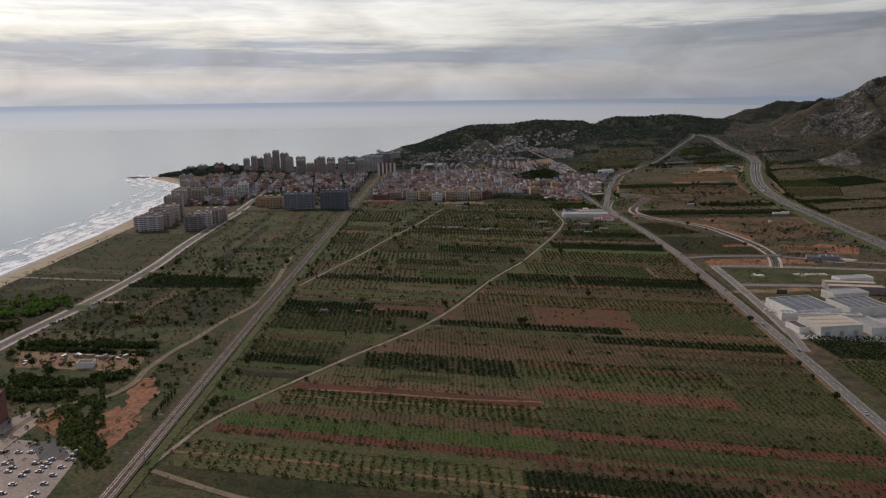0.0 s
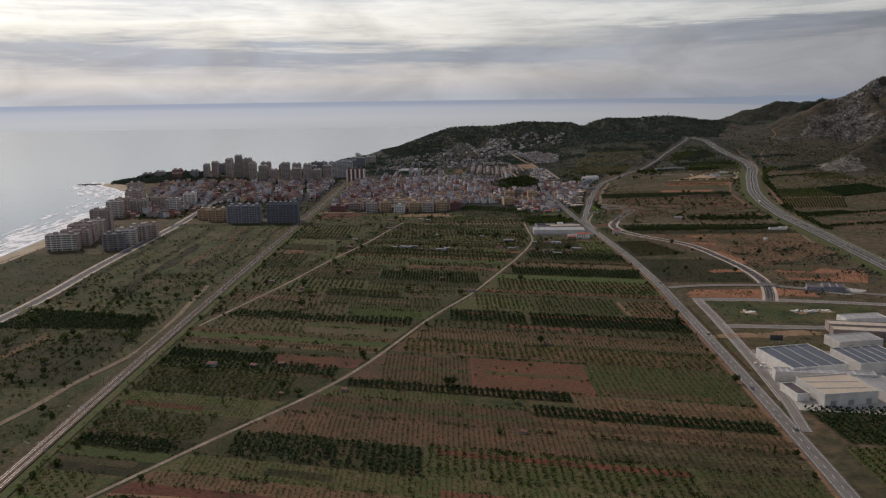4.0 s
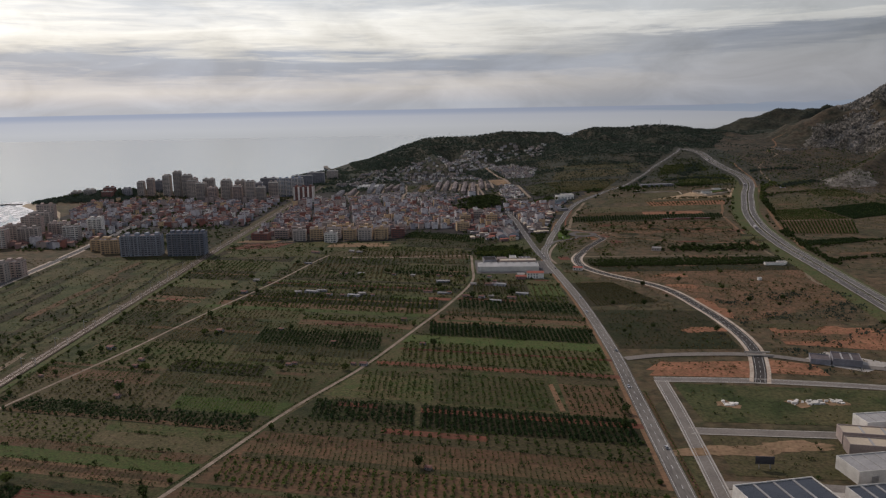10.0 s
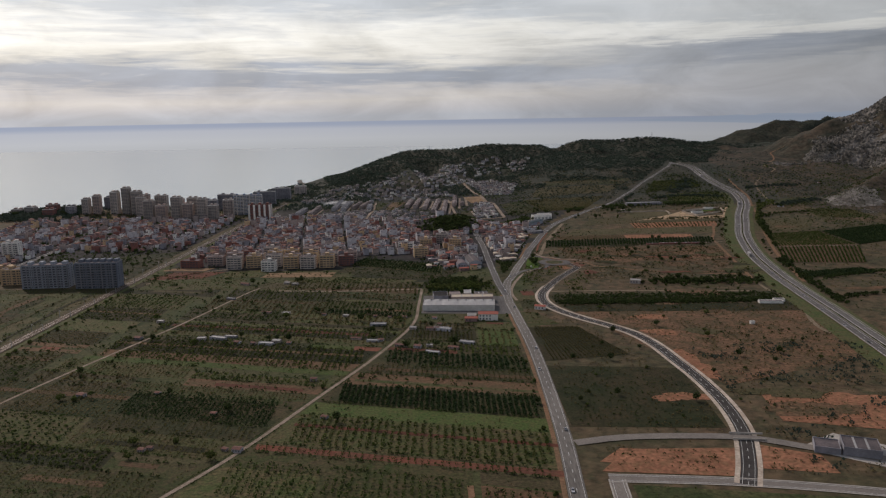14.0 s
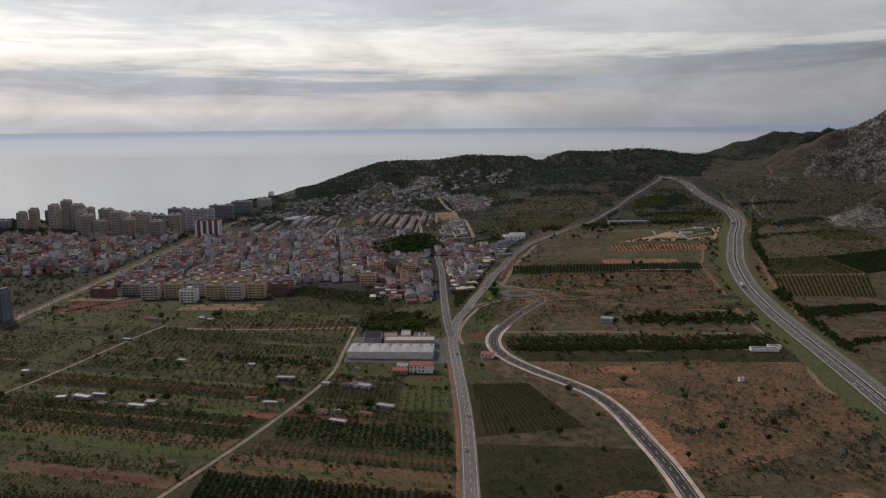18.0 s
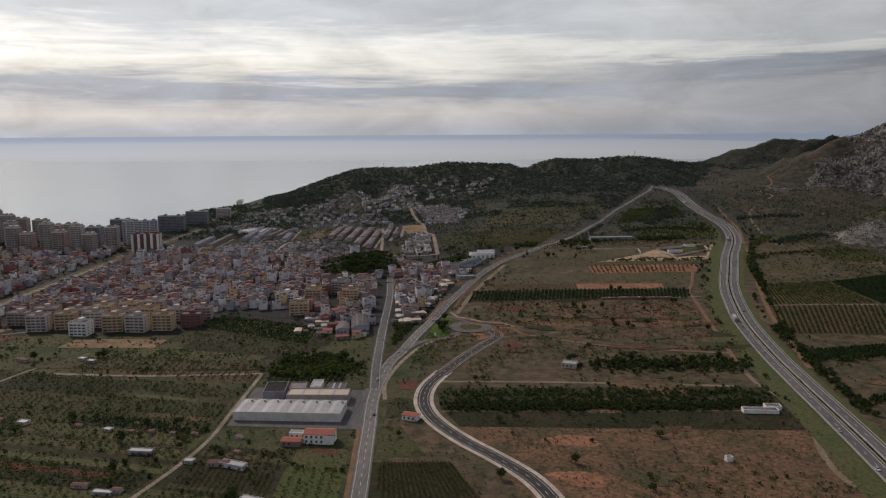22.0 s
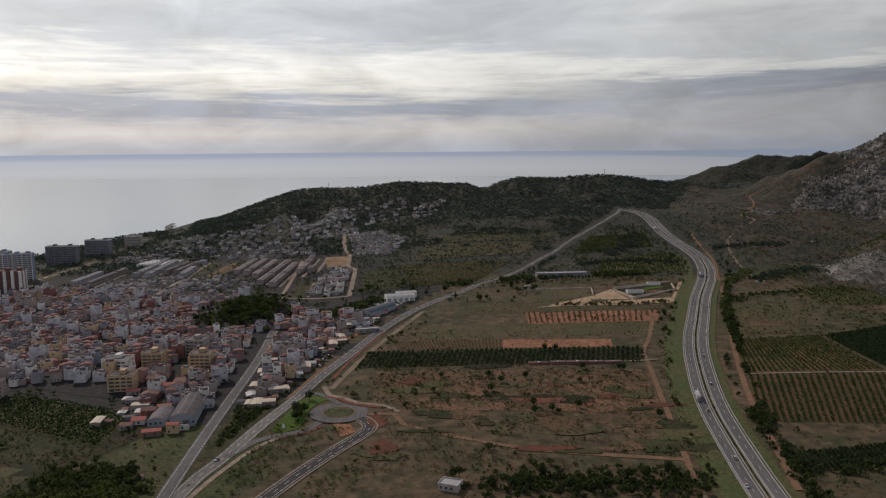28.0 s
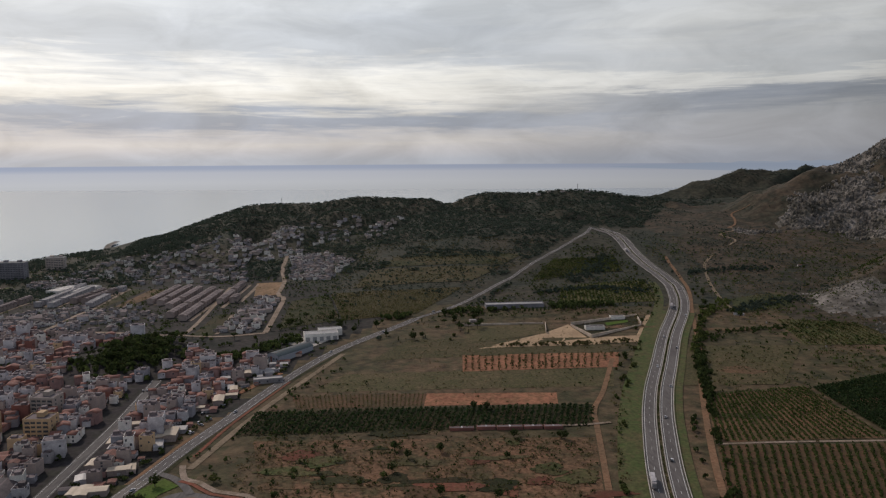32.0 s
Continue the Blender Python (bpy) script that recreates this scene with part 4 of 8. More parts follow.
for pts, half in (([(-214, 458), (-224, 540), (-192, 666), (-187, 756), (-192, 850)], 4), ([(291, 1264), (284, 1374), (273, 1598), (268, 1689)], 8), ([(282, 560), (297, 655), (315, 858)], 6),
                  ([(311, 860), (385, 853), (470, 836), (600, 800)], 6), ([(309, 772), (400, 762)], 6), ([(304, 705), (372, 698)], 6), ([(300, 905), (370, 913), (444, 892), (600, 830)], 6),
                  ([(405, 1456), (505, 1392), (597, 1370)], 4), ([(597, 1435), (636, 1635), (668, 1723)], 4), ([(664, 1460), (751, 1775), (839, 2023), (871, 2224)], 4)):
    take_line(pts, half)

# roundabout with its green island, and the lawn in the loop
ang = np.linspace(0, 2 * np.pi, 49)


def disc(name, cx, cy, r0, r1, lift, material):
    z = float(gz(cx, cy)) + lift
    pts = np.stack([np.stack([cx + r * np.cos(ang), cy + r * np.sin(ang), np.full_like(ang, z)], -1) for r in (r0, (r0 + r1) / 2, r1)], 0)
    return grid_mesh(name, pts, material)


tagged(new("roundabout", disc("roundabout", 365, 1460, 11.0, 21, 0.42, M["asphalt"])), "grey roundabout with a grass island", "roundabout", kind="structure")
tagged(new("roundabout_island", disc("roundabout_island", 365, 1460, 0.1, 11.2, 0.6, M["meadow"])), "dull green grass island of the roundabout", "lawn", kind="structure")
tagged(new("roundabout_kerb", disc("roundabout_kerb", 365, 1460, 11.0, 11.8, 0.62, M["earth_track"])), "reddish kerb round the grass island", "kerb", kind="structure")
tagged(new("roundabout", disc("roundabout", -356, 712, 7, 14, 0.4, M["asphalt"])), "small roundabout on the coast road", "roundabout", kind="structure")
tagged(new("roundabout_island", disc("roundabout_island", -356, 712, 0.1, 7.1, 0.5, M["lawn"])), "green island with a small tree", "lawn", kind="structure")
take_box(347, 1436, 388, 1484)


def patch(name, corners, material, label, lift=0.12, category="field", n=10):
    """A four-cornered piece of land that lies on the ground; corners go round."""
    c = np.array(corners, float)
    u = np.linspace(0, 1, n)[:, None, None]
    v = np.linspace(0, 1, n)[None, :, None]
    p = (1 - u) * ((1 - v) * c[0] + v * c[1]) + u * ((1 - v) * c[3] + v * c[2])
    return tagged(new(name, grid_mesh(name, np.concatenate([p, gz(p[..., 0], p[..., 1])[..., None] + lift], -1), M[material])), label, category, kind="structure")


lawn = [(323, 1427), (327, 1456), (331, 1482), (341, 1497), (353, 1487), (345, 1476), (342, 1462), (344, 1447), (340, 1430), (331, 1424)]
tagged(new("lawn", faces_mesh("lawn", [(x, y, float(gz(x, y)) + 0.34) for x, y in lawn], [tuple(range(len(lawn)))[::-1]], M["lawn"])), "bright green lawn inside the road loop", "lawn", kind="structure")
patch("bare_soil", [(386, 1444), (394, 1428), (403, 1440), (392, 1458)], "red", "red bare soil beside the roundabout", 0.3, "soil")
patch("bare_soil", [(363, 1440), (376, 1437), (381, 1424), (372, 1416)], "orange", "orange bare soil inside the loop", 0.3, "soil")


for pts, lo, hi in (([(330, 1420), (345, 1427), (352, 1438)], 3.6, 5.8), ([(353, 1497), (364, 1491), (377, 1479), (396, 1473)], 2.6, 5.4), ([(341, 1530), (352, 1592), (376, 1680)], 7.0, 9.4)):
    tagged(new("planted_strip", ribbon("planted_strip", spline(pts), lo, hi, 0.3, M["red"])), "red-brown planted strip beside the road", "verge", kind="structure")
sculpture = faces_mesh("sculpture", [(-0.9, -0.5, 0), (0.9, -0.5, 0), (0.9, 0.5, 0), (-0.9, 0.5, 0), (-1.4, -0.4, 1.6), (0.7, -0.4, 1.4), (0.7, 0.4, 1.4), (-1.4, 0.4, 1.6), (-0.6, 0, 3.6)],
                       [(0, 1, 5, 4), (1, 2, 6, 5), (2, 3, 7, 6), (3, 0, 4, 7), (4, 5, 8), (5, 6, 8), (6, 7, 8), (7, 4, 8)], M["plaster"])
tagged(new("sculpture", sculpture), "white abstract sculpture on the green lawn", "sculpture").matrix_basis = pose(331, 1432, float(gz(331, 1432)) + 0.3, 0, 0, 30)


# ---- leaves ----
def leaf_clump(n, seed, flat=0.8, size=0.62):
    """Corners of n leaf tufts that make up a crown of radius 1 above the ground."""
    r = np.random.default_rng(seed)
    out = []
    for k in range(n):
        d = r.normal(size=3)
        d[2] = abs(d[2]) * 1.1 - 0.25
        d /= np.linalg.norm(d)
        c = d * r.uniform(0.55, 1.0) * np.array([1, 1, flat])
        c[2] += flat * 0.9
        nrm = d + r.normal(size=3) * 0.35
        a = np.cross(nrm, r.normal(size=3))
        a /= np.linalg.norm(a)
        b = np.cross(nrm, a)
        b /= np.linalg.norm(b)
        s = size * r.uniform(0.6, 1.25)
        out.append([c + a * s * r.uniform(0.6, 1), c + b * s * r.uniform(0.6, 1), c - a * s * r.uniform(0.6, 1), c - b * s * r.uniform(0.6, 1)])
    return np.array(out)


CLUMPS = {n: [leaf_clump(n, 40 + n * 7 + k) for k in range(5)] for n in (6, 9, 14, 20)}


def growth(name, x, y, radius, tufts, material, label, category="bushes", seed=0, tall=1.0, anywhere=False, lift=0.0):
    """Many plants in one mesh."""
    r = np.random.default_rng(seed)
    keep = (is_free(x, y) | anywhere) & (gz(x, y) > -0.4)
    x, y, radius = x[keep], y[keep], np.broadcast_to(radius, x.shape[:1] if keep.all() else keep.shape)[keep] if np.ndim(radius) else np.full(keep.sum(), radius)
    if not len(x):
        return None
    out = []
    which = r.integers(0, 5, len(x))
    for k in range(5):
        s = which == k
        a = r.uniform(0, 2 * np.pi, s.sum())
        base = CLUMPS[tufts][k]
        ca, sa = np.cos(a)[:, None, None], np.sin(a)[:, None, None]
        rad = radius[s][:, None, None]
        px = (base[None, ..., 0] * ca - base[None, ..., 1] * sa) * rad + x[s][:, None, None]
        py = (base[None, ..., 0] * sa + base[None, ..., 1] * ca) * rad + y[s][:, None, None]
        pz = base[None, ..., 2] * rad * tall + gz(x[s], y[s])[:, None, None] + lift
        out.append(np.stack([px, py, pz], -1).reshape(-1, 4, 3))
    return tagged(new(name, quads_mesh(name, np.concatenate(out), M[material])), label, category, kind="stuff")


# ---- fields of the plain between railway, lanes and trunk road ----
TILT_V = 0.22     # the strips lie at this slope: v = y + 0.22 x
LANE_V = [346, 426, 532, 657, 817, 913, 1011, 1116, 1217, 1292, 1362]
LANE_X = [-162, -143, -82, -9, 51, 93, 127, 162, 188, 191, 191]
ROAD_V = [388, 523, 611, 743, 946, 1025, 1162, 1294, 1400]
ROAD_X = [262, 269, 279, 288, 300, 298, 293, 289, 300]
CROPS = {   # row spacing, plant spacing, radius, tufts, leaves
    "olive": (4.8, 3.8, 1.45, 9, "leaf_mid"), "orange": (4.4, 3.2, 1.65, 9, "leaf_hedge"), "young": (3.1, 2.1, 0.66, 6, "leaf_olive"), "vine": (3.6, 1.6, 0.85, 6, "leaf_olive"),
    "dense": (3.9, 1.35, 1.35, 9, "leaf_hedge"), "almond": (4.0, 3.0, 0.98, 6, "leaf_olive"), "greens": (2.6, 2.4, 0.7, 6, "leaf_lime"), "sparse": (5.8, 5.0, 1.35, 9, "leaf_olive"), "trellis": (4.7, 1.3, 1.3, 6, "leaf_grove"),
    "nursery": (3.4, 1.7, 1.25, 6, "leaf_hedge"), "grove": (4.3, 3.3, 1.3, 6, "leaf_grove")}
CROP_NAMES = {"olive": "olive trees", "orange": "orange trees", "young": "young fruit trees", "vine": "vines", "dense": "clipped citrus hedges", "almond": "almond trees", "greens": "leafy greens",
              "sparse": "scattered almond trees", "trellis": "trellised vines", "nursery": "dark nursery shrubs", "grove": "close-set citrus trees"}
SOILS = {"stony": "stony brown", "sand_lot": "pale sandy", "orange": "orange earth", "meadow": "grassy meadow", "green": "green grassy", "lime": "bright green", "dry": "dry yellowish", "brown": "brown ploughed", "red": "red earth", "dark": "dark overgrown", "sandy": "bare sandy"}
crop_seed = [100]


def crop_rows(x0, x1, v0, v1, crop, slope_v=TILT_V, along=False):
    a, b, rad, tufts, leaves = CROPS[crop]
    if along:
        a, b = b, a
    r = np.random.default_rng(crop_seed[0])
    crop_seed[0] += 1
    gx, gv = np.meshgrid(np.arange(x0 + a / 2, x1, a), np.arange(v0 + b / 2, v1, b))
    gx, gv = gx.ravel() + r.normal(0, a * 0.05, gx.size), gv.ravel() + r.normal(0, b * 0.08, gx.size)
    keep = r.random(gx.size) > 0.08
    gx, gv = gx[keep], gv[keep]
    rad = rad * r.uniform(0.65, 1.25, gx.size)
    if leaves == "leaf_olive":
        leaves = str(r.choice(["leaf_olive", "leaf_mid", "leaf_grove", "leaf_dry"]))
    growth("crop_rows", gx, gv - slope_v * gx, rad, tufts, leaves, "rows of %s on a farm field" % CROP_NAMES[crop], "crops", crop_seed[0])


def weeds(x0, x1, v0, v1, density, leaves, size=(0.5, 1.4), slope_v=TILT_V, tufts=6, label="low scattered shrubs and weeds"):
    r = np.random.default_rng(crop_seed[0])
    crop_seed[0] += 1
    n = int((x1 - x0) * (v1 - v0) * density)
    x, v = r.uniform(x0, x1, n), r.uniform(v0, v1, n)
    keep = value_noise(x, v, 14, crop_seed[0] % 50) + r.normal(0, 0.2, n) > -0.1
    x, v = x[keep], v[keep]
    growth("weeds", x, v - slope_v * x, r.uniform(*size, len(x)) ** 1.0, tufts, leaves, label, "shrubs", crop_seed[0])


def furrows(x0, x1, v0, v1, gap=3.2, material="brown", slope_v=TILT_V):
    out = []
    for v in np.arange(v0 + gap / 2, v1 - 1, gap):
        for a, b in ((v, v + 0.9),):
            out.append([(x0 + 1, a - slope_v * (x0 + 1), 0.2), (x1 - 1, a - slope_v * (x1 - 1), 0.2), (x1 - 1, b - slope_v * (x1 - 1), 0.32), (x0 + 1, b - slope_v * (x0 + 1), 0.32)])
    tagged(new("furrows", quads_mesh("furrows", np.array(out, float), M[material])), "ploughed furrows of a red earth field", "furrows", kind="stuff")


def field(x0, x1, v0, v1, soil, crop, edge=True):
    """One strip field; x0 or x1 None: as far as the lane or the road."""
    vm = [v0, v1]
    left = [x0 if not isinstance(x0, str) else np.interp(v, LANE_V, LANE_X) + 3.2 for v in vm]
    right = [x1 if not isinstance(x1, str) else (np.interp(v, LANE_V, LANE_X) - 3.2 if x1 == "lane" else np.interp(v, ROAD_V, ROAD_X) - 8.5) for v in vm]
    name = "with " + CROP_NAMES[crop] if crop in CROP_NAMES else "lying fallow"
    patch("field", [(left[0], v0 - TILT_V * left[0]), (right[0], v0 - TILT_V * right[0]), (right[1], v1 - TILT_V * right[1]), (left[1], v1 - TILT_V * left[1])], soil,
          "%s field %s" % (SOILS[soil], name), 0.1 + 0.002 * (int(v0) % 7))
    strips = np.random.default_rng(int(v0 * 7 + (right[0] - left[0])))
    for k in range(1 if v1 - v0 < 24 else 2):
        if strips.random() < 0.75 and soil != "lime":
            sv = strips.uniform(v0 + 1, max(v1 - 7, v0 + 2))
            sw, sx = min(strips.uniform(4, 8), v1 - sv - 0.5), sorted(strips.uniform(0, 1, 2))
            lx, rx = max(left), min(right)
            if rx - lx > 30 and sx[1] - sx[0] > 0.25:
                sx = [lx + (rx - lx) * q for q in (sx if strips.random() < 0.6 else (0, 1))]
                kind = str(strips.choice(["dry", "brown", "green", "red", "dark", "green", "brown"]))
                patch("field", [(sx[0], sv - TILT_V * sx[0]), (sx[1], sv - TILT_V * sx[1]), (sx[1], sv + sw - TILT_V * sx[1]), (sx[0], sv + sw - TILT_V * sx[0])], kind,
                      "narrow %s strip within a field" % SOILS[kind], 0.16 + 0.012 * k, n=6)
    a, b = max(min(left), -172), max(right)
    inner = (max(left) + 1, min(right) - 1, v0 + 1.5, v1 - 1.5)
    if crop in CROPS and inner[1] > inner[0]:
        crop_rows(*inner, crop)
    elif crop == "furrow":
        furrows(inner[0], inner[1], v0 + 1, v1 - 1)
    if crop != "furrow" and inner[1] > inner[0]:
        weeds(inner[0], inner[1], v0, v1, 0.004 if crop in CROPS else 0.015, "leaf_dry" if soil in ("dry", "brown", "red") else "leaf_olive", (0.3, 0.9))
    if edge and inner[1] > inner[0]:
        weeds(inner[0], inner[1], v1 - 1.1, v1 + 1.1, 0.36 if int(v1) % 3 else 0.2, "leaf", (0.5, 1.4), label="scrubby hedge between two fields")


L_, R_ = "lane", "road"
# west of the lane, from the railway
for f in [(-163, L_, 380, 402, "green", "young"), (-160, L_, 402, 432, "green", "sparse"), (-160, L_, 432, 448, "dark", "sparse"), (-160, L_, 448, 462, "lime", "greens"), (-160, L_, 462, 490, "green", "sparse"), (-160, L_, 490, 508, "dark", None), (-160, L_, 508, 520, "lime", None),
          (-160, L_, 520, 536, "dark", "dense"), (-160, L_, 536, 575, "dark", "olive"), (-160, L_, 575, 605, "green", "greens"), (-160, L_, 605, 652, "dark", "olive"), (-160, -70, 652, 676, "green", "orange"),
          (-70, L_, 652, 676, "dark", "orange"), (-70, L_, 676, 697, "red", "furrow"), (-160, -70, 676, 695, "dark", "dense"), (-160, L_, 697, 712, "green", None), (-160, L_, 712, 727, "brown", "young"),
          (-160, L_, 727, 741, "lime", None), (-160, L_, 741, 752, "brown", "young"), (-160, -60, 752, 786, "dry", "sparse"), (-60, L_, 752, 772, "dry", None), (-60, L_, 772, 786, "green", None),
          (-160, L_, 786, 812, "dark", "orange"), (-160, -30, 812, 850, "dry", "sparse"), (-30, L_, 812, 836, "lime", "greens"), (-30, L_, 836, 850, "green", "young"), (-160, -60, 850, 884, "brown", "almond"),
          (-60, L_, 850, 880, "green", "almond"), (-60, 20, 880, 905, "dark", "olive"), (20, L_, 880, 897, "green", None), (20, L_, 897, 905, "dry", None), (-145, -20, 884, 950, "green", "sparse"),
          (-20, L_, 905, 934, "green", "almond"), (-20, L_, 934, 956, "dark", "almond"), (-10, L_, 956, 1004, "dark", "nursery"), (-120, -10, 950, 1004, "dark", "almond"), (-110, -20, 1004, 1030, "dry", "sparse"),
          (-20, L_, 1004, 1020, "green", "young"), (20, L_, 1020, 1036, "brown", None), (-100, 20, 1030, 1062, "green", "almond"), (20, L_, 1036, 1050, "green", "olive"), (-90, L_, 1062, 1074, "lime", None),
          (-80, L_, 1074, 1092, "brown", "olive"), (-80, L_, 1092, 1128, "dark", "olive"), (-60, 100, 1128, 1140, "dark", "sparse"), (100, 140, 1128, 1138, "lime", None), (140, L_, 1128, 1139, "red", None),
          (-60, L_, 1144, 1158, "green", "sparse"), (-60, L_, 1158, 1184, "dark", "olive"), (-50, L_, 1184, 1192, "green", None), (-50, L_, 1192, 1204, "dry", None), (-50, 60, 1204, 1240, "dark", "sparse"), (60, L_, 1204, 1240, "green", "sparse"),
          (-40, 95, 1240, 1290, "green", "sparse"), (95, L_, 1240, 1256, "dark", "orange"), (90, L_, 1256, 1292, "green", "grove"), (95, L_, 1292, 1310, "dry", None), (-30, 95, 1290, 1328, "dark", "sparse"), (95, L_, 1310, 1330, "dark", "sparse"),
          (30, L_, 1342, 1384, "brown", "sparse"),
          (-162, -121, 950, 990, "green", "sparse"), (-162, -112, 990, 1035, "dark", "almond"), (-163, -110, 1035, 1075, "green", "sparse"), (-163, -100, 1075, 1100, "brown", None), (-163, -95, 1100, 1140, "dark", "almond"), (-163, -85, 1140, 1180, "green", None), (-163, -75, 1180, 1230, "dark", "sparse"),
          (-163, -60, 1230, 1290, "green", "sparse"), (-163, -45, 1290, 1350, "dark", None), (-163, -40, 1350, 1385, "green", None)]:
    field(*f)
# between the lane and the trunk road
for f in [(L_, R_, 330, 352, "dark", None), (L_, 40, 352, 384, "green", "sparse"), (40, 160, 345, 385, "dark", "nursery"), (160, R_, 352, 385, "brown", "sparse"), (L_, 50, 385, 397, "green", None), (50, R_, 385, 397, "brown", "sparse"),
          (L_, R_, 397, 408, "red", "young"), (L_, 62, 408, 428, "lime", "greens"), (62, R_, 408, 428, "green", "young"), (L_, 40, 428, 446, "brown", "young"), (40, R_, 428, 440, "red", "young"), (40, R_, 440, 456, "green", "almond"),
          (L_, 62, 446, 470, "green", "olive"), (62, R_, 456, 472, "green", "young"), (L_, 62, 470, 486, "red", None), (62, R_, 472, 492, "green", "almond"), (L_, 62, 486, 500, "brown", "young"), (62, 190, 492, 510, "red", "young"),
          (190, R_, 492, 530, "green", "almond"), (L_, 62, 500, 522, "green", "young"), (62, 190, 510, 524, "green", "young"), (L_, 52, 522, 557, "dark", "orange"), (52, 200, 524, 560, "green", "olive"), (200, R_, 530, 560, "green", "almond"), (L_, 150, 557, 590, "brown", "young"),
          (150, R_, 560, 590, "dry", "almond"), (L_, 120, 590, 622, "brown", "young"), (120, R_, 590, 614, "brown", "almond"), (120, R_, 614, 630, "dark", "dense"), (L_, 75, 622, 640, "green", "young"),
          (L_, 150, 640, 655, "dark", "dense"), (150, R_, 630, 655, "brown", "almond"), (L_, 84, 655, 715, "brown", "young"), (84, 168, 655, 716, "red", "furrow"), (168, R_, 655, 720, "green", "almond"),
          (L_, R_, 720, 752, "brown", "olive"), (L_, R_, 752, 776, "brown", "young"), (L_, R_, 776, 790, "brown", "young"), (L_, R_, 790, 812, "dry", "sparse"), (L_, 138, 812, 848, "dark", "orange"),
          (142, R_, 812, 850, "dark", "dense"), (L_, 150, 855, 908, "green", "grove"), (152, 232, 855, 910, "green", "grove"), (240, R_, 852, 906, "brown", "grove"), (L_, 236, 900, 922, "green", None),
          (240, R_, 908, 922, "dry", None), (L_, R_, 922, 935, "dry", "almond"), (L_, R_, 935, 984, "green", "olive"), (L_, R_, 984, 1006, "lime", None), (L_, R_, 1006, 1046, "dark", "dense"),
          (L_, R_, 1046, 1072, "brown", None), (L_, R_, 1072, 1096, "dark", "almond"), (L_, R_, 1097, 1133, "dark", "orange"), (L_, 230, 1133, 1142, "red", None), (230, R_, 1133, 1162, "dark", "olive"), (L_, 230, 1142, 1166, "green", "sparse"), (L_, 248, 1166, 1200, "dark", "vine"), (250, R_, 1164, 1210, "lime", "sparse"),
          (L_, 248, 1200, 1228, "dark", "sparse"), (250, R_, 1210, 1240, "green", None), (L_, 260, 1350, 1385, "dark", "orange")]:
    field(*f)


# ---- beyond the trunk road: scrub, strips, vineyards ----
def plot(corners, soil, crop, label, density=0.0, leaves="leaf_olive", along=True, lift=0.14):
    patch("field", corners, soil, label, lift)
    c = np.array(corners, float)
    crop_seed[0] += 1
    r = np.random.default_rng(crop_seed[0])
    w, h = np.hypot(*(c[1] - c[0])), np.hypot(*(c[3] - c[0]))

    def at(u, v):
        u, v = u[:, None], v[:, None]
        return (1 - v) * ((1 - u) * c[0] + u * c[1]) + v * ((1 - u) * c[3] + u * c[2])
    if crop:
        a, b, rad, tufts, lv = CROPS[crop]
        if not along:
            a, b = b, a
        u, v = np.meshgrid(np.arange(a / 2, w, a) / w, np.arange(b / 2, h, b) / h)
        p = at(u.ravel(), v.ravel()) + r.normal(0, 0.2, (u.size, 2))
        growth("crop_rows", p[:, 0], p[:, 1], rad * r.uniform(0.7, 1.2, len(p)), tufts, lv, "rows of %s on a farm field" % CROP_NAMES[crop], "crops", crop_seed[0])
    if density:
        n = int(w * h * density)
        p = at(r.random(n), r.random(n))
        keep = value_noise(p[:, 0], p[:, 1], 18, crop_seed[0] % 40) + r.normal(0, 0.12, n) > -0.08
        p, n = p[keep], int(keep.sum())
        growth("weeds", p[:, 0], p[:, 1], r.uniform(0.35, 1.0, n) ** 1.2, 6, leaves, "low scattered shrubs and weeds", "shrubs", crop_seed[0] + 500)


plot([(692, 1537), (810, 1541), (804, 1642), (716, 1627)], "brown", "trellis", "wide vineyard with straight pale rows")
plot([(661, 1436), (762, 1428), (808, 1532), (690, 1531)], "brown", "trellis", "vineyard with dark rows below a track")
road("field_track", [(690, 1534), (740, 1536), (812, 1536)], 2.6, M["lane"], "pale track between two vineyards", lift=0.3)
plot([(815, 1541), (950, 1600), (930, 1690), (809, 1641)], "dark", "dense", "dark green orchard at the mountain foot")
plot([(652, 1356), (745, 1374), (745, 1400), (658, 1384)], "dark", "dense", "dark green strip of citrus hedges")
plot([(366, 1562), (619, 1568), (630, 1611), (372, 1608)], "dark", "orange", "long dark green citrus orchard strip")
plot([(497, 1613), (599, 1612), (602, 1637), (499, 1640)], "orange", None, "bare red earth strip", 0.006)
plot([(400, 1612), (497, 1613), (499, 1640), (392, 1642)], "brown", "young", "brown strip with young trees")
plot([(530, 1693), (667, 1700), (679, 1744), (532, 1740)], "orange", "sparse", "red earth field with sparse rows")
plot([(407, 1649), (651, 1650), (662, 1696), (428, 1694)], "dry", None, "dry fallow strip with low shrubs", 0.03)
plot([(448, 1732), (673, 1743), (682, 1795), (480, 1797)], "dry", None, "dry weedy field below the bare lot", 0.03)
plot([(536, 1843), (624, 1848), (621, 1812), (540, 1780)], "dry", None, "fenced dry paddock", 0.01, lift=0.2)
plot([(548, 1760), (618, 1812), (650, 1846), (661, 1790)], "sand_lot", None, "bare pale sand lot")
plot([(548, 1762), (661, 1792), (706, 1778), (660, 1770)], "sand_lot", None, "pale sand lane below the walled lot", lift=0.16)
plot([(661, 1794), (712, 1800), (708, 1776), (655, 1774)], "sand_lot", None, "pale sand before the walled lot", lift=0.18)
